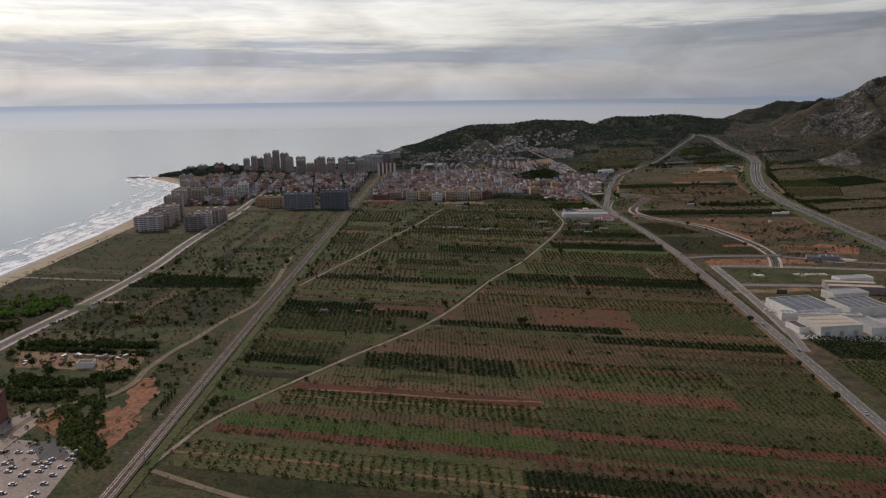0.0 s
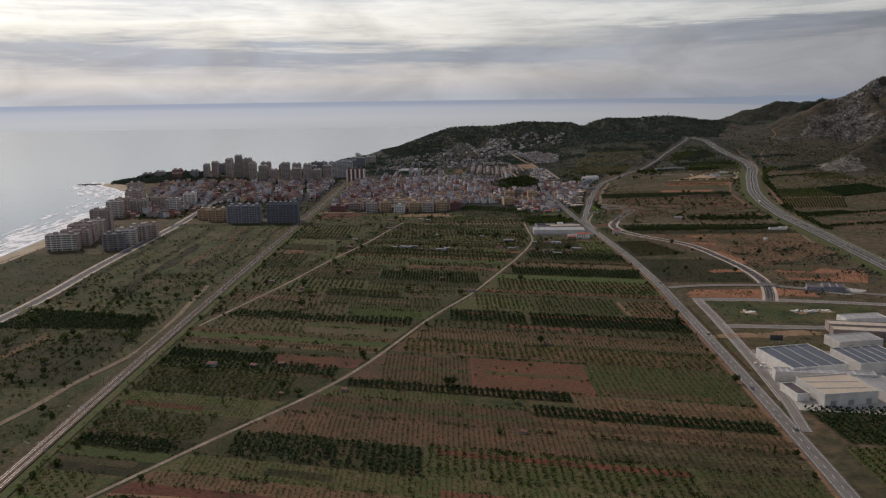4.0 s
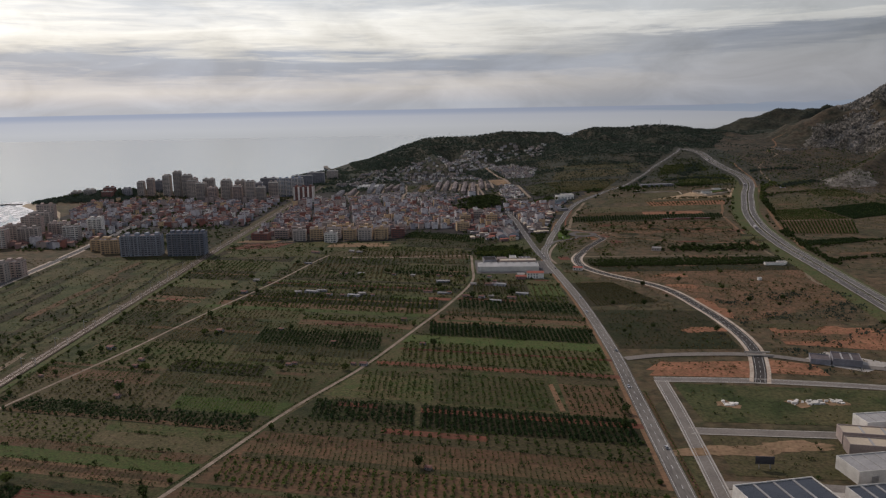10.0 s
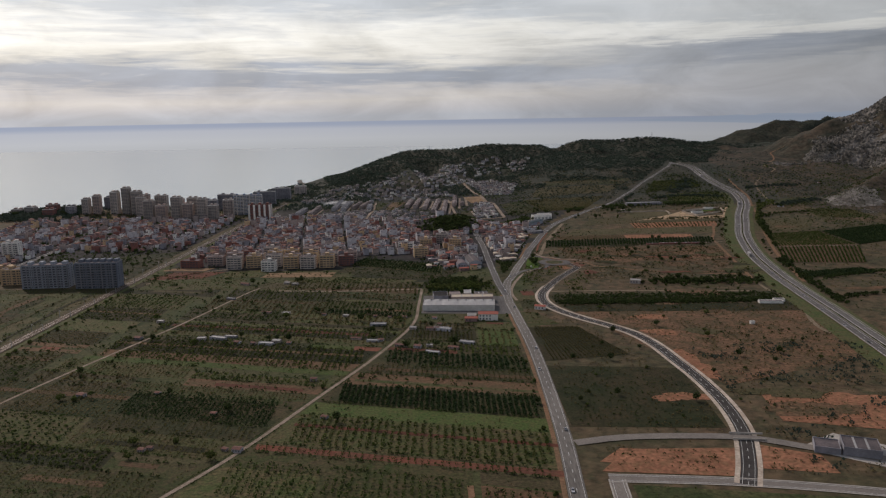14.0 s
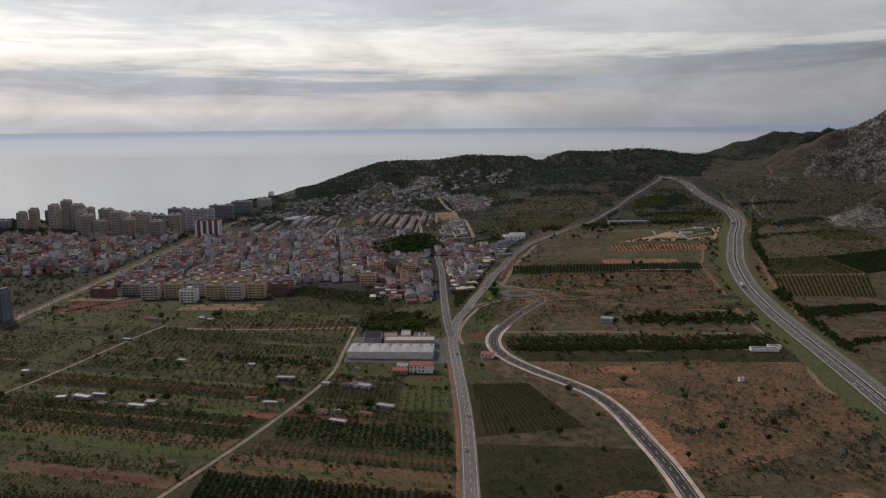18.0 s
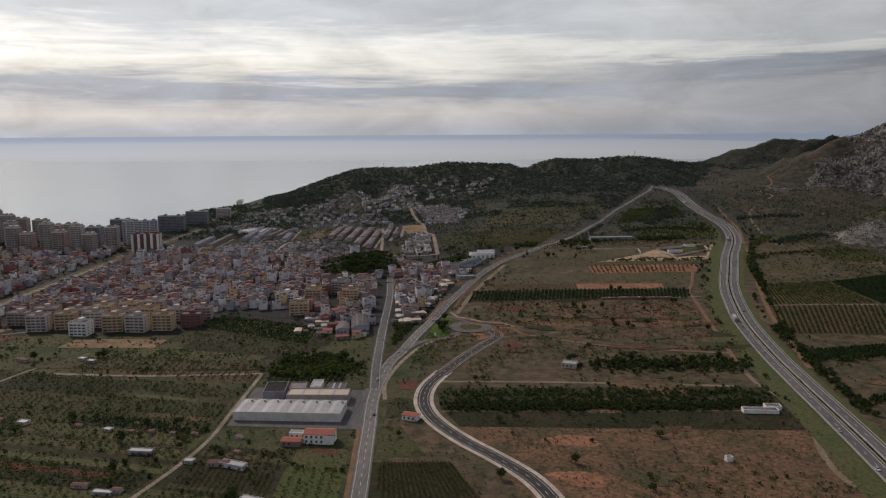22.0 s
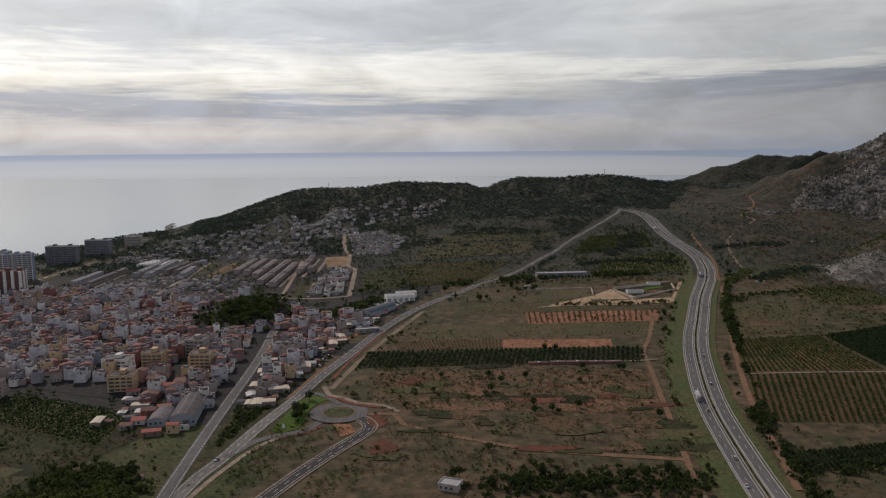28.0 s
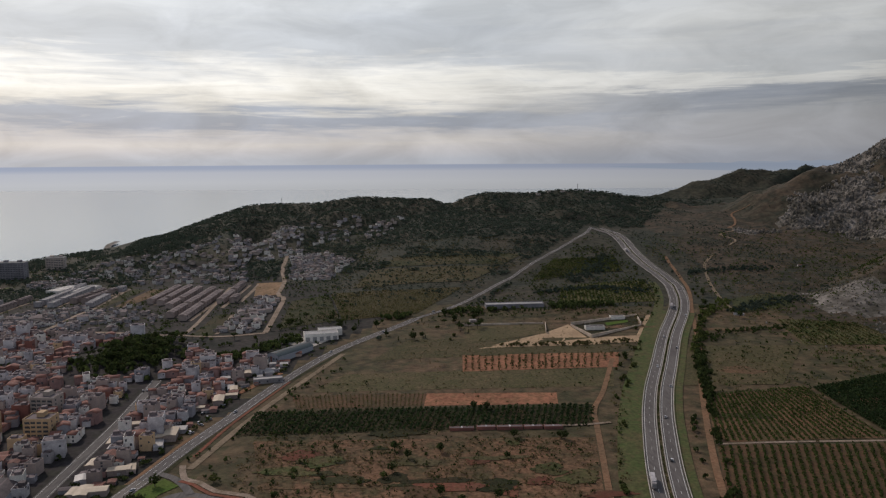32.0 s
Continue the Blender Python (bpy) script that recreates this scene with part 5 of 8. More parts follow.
plot([(702, 1778), (716, 1800), (760, 1880), (744, 1882)], "sand_lot", None, "pale sand lane by the walled lot", lift=0.2)
plot([(652, 1840), (731, 1878), (724, 1838), (664, 1794)], "dark", None, "dry yard inside the walled lot", 0.03, "leaf", lift=0.22)
plot([(310, 880), (384, 865), (391, 887), (326, 898)], "orange", None, "red earth plot between roads", 0.02)
plot([(322, 785), (460, 770), (470, 830), (322, 852)], "meadow", None, "green vacant building plot", 0.02, "leaf_mid")
plot([(316, 715), (390, 706), (400, 755), (318, 765)], "dry", None, "dry vacant plot with bare patches", 0.03)
plot([(440, 935), (515, 915), (540, 960), (445, 985)], "orange", None, "red bare soil among shrubs", 0.015, "leaf")
plot([(395, 870), (440, 862), (440, 885), (410, 900)], "orange", None, "red bare soil by the bridge", 0.01)
plot([(300, 1060), (375, 1075), (345, 1160), (297, 1160)], "dark", "vine", "neglected vineyard beside the road")
plot([(302, 930), (400, 925), (405, 1040), (300, 1050)], "dark", None, "overgrown green plot", 0.05, "leaf")
plot([(300, 1165), (330, 1170), (311, 1216), (296, 1216)], "green", None, "green plot beside the road", 0.02)
plot([(428, 1000), (600, 1080), (585, 1233), (346, 1227)], "stony", None, "dry brown stony plain", 0.04, "leaf_dry")
plot([(338, 1245), (583, 1244), (584, 1290), (334, 1290)], "dark", None, "dark overgrown strip of old orchard", 0.03, "leaf", lift=0.26)
plot([(351, 1214), (580, 1207), (583, 1241), (341, 1240)], "dark", None, "dark dry strip with old vines", 0.05, lift=0.24)
plot([(306, 1287), (320, 1287), (318, 1308), (304, 1308)], "red", None, "red earth corner between two roads")
plot([(405, 1466), (598, 1450), (613, 1548), (382, 1552)], "stony", None, "dry brown grassland with shrubs", 0.05, "leaf_dry")
plot([(90, 1332), (192, 1333), (254, 1450), (112, 1459)], "dark", None, "dark green rough field before the town", 0.07, "leaf")
plot([(300, 545), (420, 520), (420, 585), (296, 595)], "dark", "orange", "dark green orchard beside the estate")
plot([(290, 430), (420, 400), (420, 515), (294, 540)], "green", "olive", "orchard plot beside the trunk road")
plot([(-159, 1394), (-89, 1401), (-69, 1441), (-139, 1440)], "red", None, "red earth lot at the edge of town", lift=0.2)
# between the railway and the sea
plot([(-360, 960), (-182, 960), (-179, 1328), (-368, 1328)], "meadow", None, "rough green meadow before the tower blocks", 0.03, "leaf_mid")
plot([(-350, 870), (-190, 880), (-190, 960), (-355, 950)], "meadow", None, "green fallow field", 0.05)
plot([(-348, 788), (-206, 783), (-204, 816), (-338, 850)], "dark", "orange", "dark citrus grove by the railway")
plot([(-345, 640), (-205, 650), (-200, 778), (-345, 784)], "dark", None, "wide dark scrub field", 0.09, "leaf_mid")
plot([(-330, 545), (-349, 584), (-237, 566), (-233, 532)], "sandy", None, "bare pinkish earth yard", 0.012, lift=0.2)
plot([(-262, 444), (-258, 470), (-246, 458), (-238, 424)], "orange", None, "bare orange earth lot by the car park", 0.004, lift=0.2)
patch("yard", [(-247, 413), (-236, 421), (-211, 393), (-231, 394)], "asphalt", "grey paved corner of the car park", 0.26, "yard")
plot([(-510, 900), (-372, 870), (-372, 1120), (-505, 1120)], "dark", None, "dark flat field behind the beach", 0.03)
plot([(-500, 600), (-375, 610), (-370, 850), (-505, 880)], "dark", None, "dark scrub behind the beach", 0.06)
# before the town: fields with tracks
plot([(78, 1425), (196, 1372), (214, 1400), (88, 1462)], "dark", None, "dark green rough field before the town", 0.10, "leaf", lift=0.24)
plot([(92, 1466), (214, 1404), (216, 1462), (104, 1512)], "green", "orange", "green orchard below the town", lift=0.26)
plot([(-150, 1340), (-20, 1335), (-30, 1392), (-140, 1392)], "green", None, "grassy field beside the railway", 0.05, "leaf_mid", lift=0.26)
plot([(-15, 1400), (75, 1398), (78, 1425), (-10, 1428)], "sandy", None, "pale gravel car park below the flats", lift=0.28)
plot([(-10, 1340), (190, 1336), (194, 1362), (0, 1366)], "dry", None, "pale meadow strip before the town", 0.04, "leaf_mid", lift=0.27)
plot([(-5, 1368), (180, 1362), (185, 1372), (75, 1400), (0, 1398)][:4], "green", None, "green meadow before the town", 0.08, "leaf", lift=0.25)
# foot of the hill, beyond the terraces
plot([(374, 2021), (544, 2020), (487, 1905), (405, 1885)], "dry", "almond", "tan terraced field with rows of trees", 0.02, along=False, lift=0.3)
plot([(330, 1990), (372, 2015), (402, 1888), (338, 1860)], "dark", None, "dark scrub below the terraces", 0.10, "leaf", lift=0.3)
plot([(64, 2037), (78, 2017), (91, 2145), (66, 2165)], "dark", None, "dark green vacant plot between terraces", 0.04, "leaf", lift=0.3)
plot([(92, 2030), (109, 2024), (130, 2128), (98, 2150)], "brown", None, "brown ploughed plot between terraces", 0.01, lift=0.3)
plot([(250, 1830), (274, 1836), (268, 1940), (248, 1946)], "dark", None, "dark grass plot inside a pale street", 0.02, "leaf_mid", lift=0.3)
plot([(256, 2125), (294, 2120), (304, 2036), (272, 2037)], "sandy", None, "bare tan plot above the terraces", 0.003, lift=0.4)
plot([(-95, 1905), (-58, 1901), (-51, 1945), (-84, 1947)], "meadow", None, "green playing field behind the houses", lift=0.3)
plot([(400, 2046), (556, 2050), (604, 2130), (420, 2140)], "dry", None, "tan abandoned terrace on the slope", 0.03, "leaf_olive", lift=0.6)
plot([(424, 2150), (610, 2142), (648, 2220), (450, 2232)], "dark", None, "dark abandoned terrace on the slope", 0.03, "leaf_olive", lift=0.6)
road("hill_street", [(327, 1847), (322, 1930), (316, 2010), (304, 2036), (296, 2120), (275, 2219), (262, 2330)], 6, M["lane"], "pale street up to the villas", lift=0.45)
road("back_street", [(243, 1823), (234, 1960), (222, 2110)], 5, M["lane"], "pale street along the terraces", lift=0.4)
road("back_street", [(69, 1822), (64, 1971), (70, 2030)], 6, M["lane"], "pale straight street behind the town", lift=0.4)
road("back_street", [(276, 1845), (269, 1940)], 4, M["lane"], "pale lane beside a grass plot", lift=0.4)
road("back_street", [(63, 1890), (150, 1880), (243, 1830), (327, 1846)], 6, M["lane"], "pale cross street behind the hillock", lift=0.4)
for pts in ([(327, 1847), (316, 2010), (304, 2036), (275, 2219), (262, 2330)], [(243, 1823), (234, 1960), (222, 2110)], [(69, 1822), (64, 1971), (70, 2030)], [(63, 1890), (150, 1880), (243, 1830), (327, 1846)]):
    take_line(pts, 3)
take_box(254, 2030, 300, 2125)
# valley between trunk road and motorway
plot([(670, 2010), (790, 2050), (775, 1940), (655, 1925)], "green", "olive", "olive grove in the valley", 0.03, "leaf", lift=0.4)
plot([(640, 2060), (775, 2100), (785, 2180), (690, 2180)], "dark", "olive", "dark grove in the valley", 0.10, "leaf_pine", lift=0.4)
plot([(848, 1885), (925, 1910), (945, 1980), (866, 1948)], "meadow", None, "scrubby carob slope beyond the motorway", 0.12, "leaf_pine", lift=0.4)
plot([(700, 1650), (790, 1650), (860, 1760), (745, 1760)], "dry", None, "dry terraced slope beyond the motorway", 0.06, "leaf_olive", lift=0.3)
plot([(862, 1760), (960, 1760), (960, 1840), (880, 1860)], "green", "sparse", "rough terraces at the mountain foot", 0.06, "leaf", lift=0.4)
road("rubble_wall", [(592, 1569), (612, 1570), (630, 1574)], 3, M["lane"], "pale heap of rubble along the orchard", lift=0.5, category="rubble")
road("mountain_path", [(985, 2250), (1010, 2290), (1000, 2330), (1040, 2370), (1052, 2420)], 4, M["track"], "pale path winding up the slope", lift=0.7)
road("mountain_path", [(845, 1880), (862, 1990), (880, 2060), (905, 2140), (940, 2200)], 4, M["track"], "pale dirt track at the mountain foot", lift=0.5)


def blob(x, y, rx, ry, material, label, seed, lift=0.3, name="bare_soil", category="soil"):
    """An irregular patch of ground."""
    r = np.random.default_rng(seed)
    ph = r.uniform(0, 6.3, 4)
    a = np.linspace(0, 2 * np.pi, 40, endpoint=False)
    q = 1 + 0.22 * np.sin(2 * a + ph[0]) + 0.16 * np.sin(3 * a + ph[1]) + 0.10 * np.sin(7 * a + ph[2]) + 0.06 * np.sin(13 * a + ph[3])
    rings = [np.stack([x + rx * q * f * np.cos(a), y + ry * q * f * np.sin(a)], -1) for f in (0.02, 0.5, 1.0)]
    pts = np.stack([np.concatenate([c, gz(c[:, 0], c[:, 1])[:, None] + lift], 1) for c in rings])
    pts = np.concatenate([pts, pts[:, :1]], 1)
    return tagged(new(name, grid_mesh(name, pts, M[material])), label, category, kind="structure")


for k, (x, y, rx, ry) in enumerate([(418, 1047, 14, 30), (506, 971, 26, 12), (464, 967, 20, 9), (388, 979, 18, 9), (418, 1139, 16, 9), (420, 1191, 22, 7)]):
    blob(x, y, rx, ry, "orange", "red bare soil worn open among shrubs", 300 + k, 0.18)
for k in range(46):                                     # worn and grassy spots on the dry plain
    r = np.random.default_rng(600 + k)
    x, y = (r.uniform(430, 600), r.uniform(950, 1560)) if k < 26 else (r.uniform(690, 950), r.uniform(1250, 1900))
    if abs(x - np.interp(y, [p[1] for p in NEWROAD], [p[0] for p in NEWROAD])) < 40 or abs(x - np.interp(y, [p[1] for p in MWAY], [p[0] for p in MWAY])) < 45:
        continue
    kind = str(r.choice(["dry", "brown", "stony"]))
    blob(x, y, r.uniform(10, 30), r.uniform(6, 16), kind, "%s patch on the dry plain" % SOILS[kind], 700 + k, 0.26 + 0.003 * k)
for k in range(16):
    r = np.random.default_rng(800 + k)
    x, y = (r.uniform(-345, -195), r.uniform(640, 1320)) if k < 12 else (r.uniform(-490, -390), r.uniform(640, 1100))
    kind = str(r.choice(["dark", "green", "dry", "dark"]))
    blob(x, y, r.uniform(12, 34), r.uniform(8, 26), kind, "%s patch in the meadow" % SOILS[kind], 900 + k, 0.26 + 0.004 * k)
for k, (off, wide, y0, y1, kind) in enumerate([(-346, 12, 880, 1320, "dark"), (-322, 16, 960, 1250, "green"), (-300, 14, 1000, 1326, "dark"), (-276, 18, 885, 1180, "dark"), (-250, 12, 1040, 1320, "brown"), (-232, 14, 960, 1300, "dark"),
                                                (-212, 10, 900, 1326, "green"), (-196, 7, 965, 1320, "dark"), (-262, 10, 1190, 1326, "green"), (-318, 12, 650, 775, "dark"), (-240, 16, 655, 775, "dark"), (-284, 12, 660, 770, "brown")]):
    yy_ = np.arange(y0, y1, 6.0)
    mid = off + value_noise(yy_, yy_ * 0 + 40 * k, 70, 150 + k) * 16
    half = wide * 0.5 * (0.75 + value_noise(yy_, yy_ * 0 + 11 * k, 26, 170 + k) * 0.8)
    cols = [np.stack([mid + q * half, yy_, gz(mid + q * half, yy_) + 0.5 + 0.004 * k], 1) for q in (1, 0, -1)]
    tagged(new("grass_streak", grid_mesh("grass_streak", np.stack(cols, 1)[:, ::-1], M[kind])), "%s streak of rough ground along the meadow" % SOILS[kind], "grass", kind="structure")
    n = int((y1 - y0) * wide * 0.02)
    r = np.random.default_rng(180 + k)
    i = r.integers(0, len(yy_), n)
    growth("weeds", mid[i] + r.uniform(-1, 1, n) * half[i], yy_[i] + r.uniform(-3, 3, n), r.uniform(0.4, 1.3, n), 6, "leaf_hedge" if kind == "dark" else "leaf_olive", "low rough bushes along the meadow", "shrubs", 190 + k)
plot([(-150, 1402), (-92, 1404), (-95, 1440), (-140, 1440)], "dark", None, "dark rough ground at the town edge", 0.05, "leaf", lift=0.17)
plot([(-70, 1404), (-18, 1402), (-20, 1446), (-66, 1446)], "green", None, "green rough ground before the flats", 0.06, "leaf_mid", lift=0.24)
plot([(-378, 1330), (-182, 1330), (-182, 1350), (-378, 1352)], "green", None, "grassy edge before the new flats", 0.05, "leaf_mid", lift=0.24)
plot([(-370, 1410), (-182, 1395), (-182, 1600), (-380, 1600)], "dark", None, "parched gardens behind the new flats", 0.05, "leaf", lift=0.2)
for k, (x, y) in enumerate([(347, 812), (394, 812), (418, 812)]):
    blob(x, y, 7, 6, "sandy", "pale rubble spread on the vacant plot", 1000 + k, 0.24)
for k, (x, y) in enumerate([(357, 748), (321, 744)]):
    blob(x, y, 26, 8, "sandy", "bare tan earth on the vacant plot", 1010 + k, 0.2 + 0.03 * k)
for k, (x, y, rx, ry) in enumerate([(-212, 446, 9, 26), (-208, 478, 10, 22), (-216, 505, 7, 14), (-200, 430, 7, 18)]):
    blob(x, y, rx, ry, "orange", "bare orange earth beside the tracks", 1030 + k, 0.2 + 0.012 * k)
patch("verge", [(340, 1640), (344, 1640), (374, 1702), (366, 1704)], "orange", "orange earth strip where trucks park", 0.33, "soil")
n3s = spline([p for p in N340 if 1490 < p[1] < 1790])
tagged(new("ditch", ribbon("ditch", n3s, 5.2, 8.6, 0.2, M["dark"])), "dark overgrown ditch beside the trunk road", "verge", kind="structure")
for k in range(40):                                     # red and grassy spots by the roundabout
    r = np.random.default_rng(1100 + k)
    x, y = r.uniform(385, 605), r.uniform(1385, 1560)
    kind = ("dark", "green", "red", "dark", "dry")[k % 5]
    blob(x, y, r.uniform(5, 20), r.uniform(3, 9), kind, "%s patch on the dry plain" % SOILS[kind], 1150 + k, 0.42 + 0.004 * k)
strip = [(np.interp(y, [p[1] for p in N340], [p[0] for p in N340]) + 7.4, y) for y in np.arange(660, 850, 19)]
tagged(new("planted_strip", ribbon("planted_strip", spline(strip), -1.5, 1.5, 0.15, M["brown"])), "brown planted strip between trunk road and lane", "verge", kind="structure")
sx, sy = np.array(strip).T
yy_ = np.arange(662, 838, 3.4)
growth("roadside_shrubs", np.interp(yy_, sy, sx) + np.sin(yy_) * 0.4, yy_, 0.8, 9, "leaf_mid", "row of clipped shrubs beside the trunk road", "shrubs", 411, 1.0, True)
tagged(new("shoulder", ribbon("shoulder", spline(N340)[:246], -8.1, -5.3, 0.13, M["earth_track"])), "pale earth shoulder of the trunk road", "verge", kind="structure")
plot([(-222, 506), (-196, 500), (-186, 640), (-206, 640)], "meadow", None, "rough green ground beside the railway", 0.08, "leaf_mid", lift=0.2)
plot([(288, 1304), (297, 1352), (330, 1492), (285, 1484)], "dark", None, "dark scrub between the two roads", 0.10, "leaf", lift=0.18)
plot([(300, 1230), (326, 1235), (316, 1268), (299, 1268)], "dark", None, "dark scrub beside the new road", 0.10, "leaf", lift=0.16)
plot([(200, 1295), (284, 1290), (282, 1316), (198, 1320)], "green", None, "green ground behind the old works", 0.08, "leaf_mid", lift=0.2)
plot([(-160, 1450), (-100, 1446), (-92, 1466), (-150, 1466)], "sandy", None, "bare tan lot by the railway bridge", lift=0.3)
plot([(309, 868), (385, 860), (395, 896), (329, 896)], "orange", None, "orange earth plot planted with saplings", 0.02, "leaf", lift=0.19)
for pts in ([(311, 860), (385, 853), (470, 836), (600, 800)], [(309, 772), (345, 768), (400, 762)], [(291, 606), (297, 655), (304, 723), (311, 800), (315, 858)]):
    for o in (-4.4, 4.4):
        tagged(new("kerb", ribbon("kerb", spline(pts), o - 0.45, o + 0.45, 0.3, M["concrete"])), "pale concrete kerb of an estate street", "kerb", kind="structure")
patch("plaza", [(-304, 408), (-270, 468), (-258, 440), (-262, 350)], "paving", "pale pinkish plaza beside the hotel", 0.15, "pavement")


# ---- buildings ----
def gable(w, d, h, rise, over=0.4):
    """Roof of two slopes with thickness; the ridge runs along x."""
    a, b, t = w / 2 + over, d / 2 + over, 0.25
    v = [(-a, -b, h), (a, -b, h), (a, 0, h + rise), (-a, 0, h + rise), (-a, b, h), (a, b, h)]
    v += [(x, y, z + t) for x, y, z in v]
    f = [(0, 3, 2, 1), (3, 4, 5, 2), (6, 7, 8, 9), (9, 8, 11, 10), (0, 1, 7, 6), (4, 10, 11, 5), (0, 6, 9, 3), (3, 9, 10, 4), (1, 2, 8, 7), (2, 5, 11, 8)]
    return v, f


def gable_walls(w, d, h, rise):
    a, b = w / 2, d / 2
    v = [(-a, -b, 0), (a, -b, 0), (a, b, 0), (-a, b, 0), (-a, -b, h), (a, -b, h), (a, b, h), (-a, b, h), (-a, 0, h + rise), (a, 0, h + rise)]
    f = [(0, 1, 5, 4), (1, 2, 6, 9, 5), (2, 3, 7, 6), (3, 0, 4, 8, 7), (4, 5, 6, 7)]
    return v, f[:4]


WINDOW = {}


def window_mesh(w, h):
    if (w, h) not in WINDOW:
        WINDOW[w, h] = boxes_mesh("window", [(-w / 2, -0.12, 0, w / 2, 0.05, h)], M["glass"])
    return WINDOW[w, h]


def town_house(w, d, floors, wall, roof, seed, label, windows=3, name="town_house", group="town houses", cover_with="tiles"):
    r = np.random.default_rng(seed)
    h = 0.5 + 3.0 * floors
    e = empty(name, label, "house", group)
    if roof == "tiles":
        rise = d * 0.16
        part("wall", faces_mesh("wall", *gable_walls(w, d, h, rise), M[wall]), e)
        part("roof", faces_mesh("roof", *gable(w, d, h, rise), M[cover_with]), e, "weathered tile roof")
    else:
        part("wall", boxes_mesh("wall", [(-w / 2, -d / 2, -1.5, w / 2, d / 2, h), (-w / 2, -d / 2, h, w / 2, -d / 2 + 0.3, h + 0.9), (-w / 2, d / 2 - 0.3, h, w / 2, d / 2, h + 0.9),
                                         (-w / 2, -d / 2 + 0.3, h, -w / 2 + 0.3, d / 2 - 0.3, h + 0.9), (w / 2 - 0.3, -d / 2 + 0.3, h, w / 2, d / 2 - 0.3, h + 0.9)], M[wall]), e)
        sx = r.uniform(-w / 4, w / 4)
        top = [(-w / 2 + 0.3, -d / 2 + 0.3, h, w / 2 - 0.3, d / 2 - 0.3, h + 0.25)]
        part("roof", boxes_mesh("roof", top if roof == "pale" else top + [(sx - 1.8, 0, h + 0.25, sx + 1.8, d / 2 - 0.6, h + 2.6), (-w / 2 + 1, -d / 2 + 1.2, h + 0.25, -w / 2 + 2.4, -d / 2 + 2.4, h + 1.5), (w / 4, -d / 4, h + 0.25, w / 4 + 2.2, -d / 4 + 1.0, h + 1.1)], M["metal_roof" if roof == "pale" else "flat_roof"]), e, "flat roof")
    slots = [(x, z) for z in np.arange(1.2, h - 1.5, 3.0) for x in np.arange(-w / 2 + 1.8, w / 2 - 1.2, 3.2)]
    r.shuffle(slots)
    for k, (x, z) in enumerate(slots[:windows]):
        part("window", window_mesh(1.3, 1.6), e, m=pose(x, -d / 2, z))
    for k, z in enumerate(np.arange(1.2, h - 1.5, 3.0)[-1:]):
        part("window", window_mesh(1.3, 1.6), e, m=pose(w / 2, r.uniform(-d / 4, d / 4), z, 0, 0, 90))
    return e


def tower_block(w, d, floors, wall, label, seed=0, trim="white", lift_rooms=2, fins=True, name="apartment_block"):
    """A slab of flats: bands of balconies with dark glazing between them, upright fins, lift rooms on the roof."""
    r = np.random.default_rng(seed)
    h = 3.0 * floors + 1.0
    e = empty(name, label, "apartment block", "apartment blocks")
    part("wall", boxes_mesh("wall", [(-w / 2, -d / 2, -2, w / 2, d / 2, h)], M[wall]), e)
    part("parapet", boxes_mesh("parapet", [(-w / 2, -d / 2, h, w / 2, -d / 2 + 0.3, h + 1.0), (-w / 2, d / 2 - 0.3, h, w / 2, d / 2, h + 1.0), (-w / 2, -d / 2 + 0.3, h, -w / 2 + 0.3, d / 2 - 0.3, h + 1.0),
                                     (w / 2 - 0.3, -d / 2 + 0.3, h, w / 2, d / 2 - 0.3, h + 1.0)], M[trim]), e)
    part("roof", boxes_mesh("roof", [(-w / 2 + 0.3, -d / 2 + 0.3, h, w / 2 - 0.3, d / 2 - 0.3, h + 0.2)], M["flat_roof"]), e, "flat gravel roof")
    for k in range(lift_rooms):
        x = (k + 0.5) / lift_rooms * w - w / 2
        part("lift_room", boxes_mesh("lift_room", [(x - 2.4, -1, h + 0.2, x + 2.4, d / 2 - 1.5, h + 3.4)], M[wall]), e)
    bays = max(3, int(w / 4.2))
    pitch = (w - 1.6) / bays
    lefts = [-w / 2 + 0.8 + pitch * k for k in range(bays)]
    panes, decks = [], []
    for f in range(floors):
        z = 0.6 + 3.0 * f
        panes += [(x + 0.5, -d / 2 - 0.06, z + (0.9 if k % 3 else 0.3), x + pitch - (0.6 if k % 3 else 0.2), -d / 2, z + 2.3) for k, x in enumerate(lefts)]
        panes += [(w / 2 - 0.02, y - 0.7, z + 0.9, w / 2 + 0.06, y + 0.7, z + 2.3) for y in (-d / 4, d / 4)]
        if f:
            decks += [b for k, x in enumerate(lefts) if k % 3 == 0 or fins for b in ((x, -d / 2 - 1.2, z + 0.1, x + pitch - 0.1, -d / 2 - 0.06, z + 0.3), (x, -d / 2 - 1.2, z + 0.3, x + pitch - 0.1, -d / 2 - 1.08, z + 1.15))]
    tagged(part("glazing", boxes_mesh("glazing", panes, M["glass"]), e), kind="stuff")
    tagged(part("balcony_tier", boxes_mesh("balcony_tier", decks, M[trim if fins else wall]), e), kind="stuff")
    if fins:
        bays = max(3, int(w / 6))
        for k in range(bays + 1):
            x = -w / 2 + k * w / bays
            part("fin", boxes_mesh("fin", [(x - 0.45, -d / 2 - 1.15, -1, x + 0.45, -d / 2, h)], M[trim if k % 2 else wall]), e)
    return e


def set_down(ob, x, y, turn=0.0, sink=0.2):
    z = min(float(gz(x + a, y + b)) for a in (-5, 0, 5) for b in (-5, 0, 5))
    ob.matrix_basis = pose(x, y, z - sink, 0, 0, turn)
    return ob


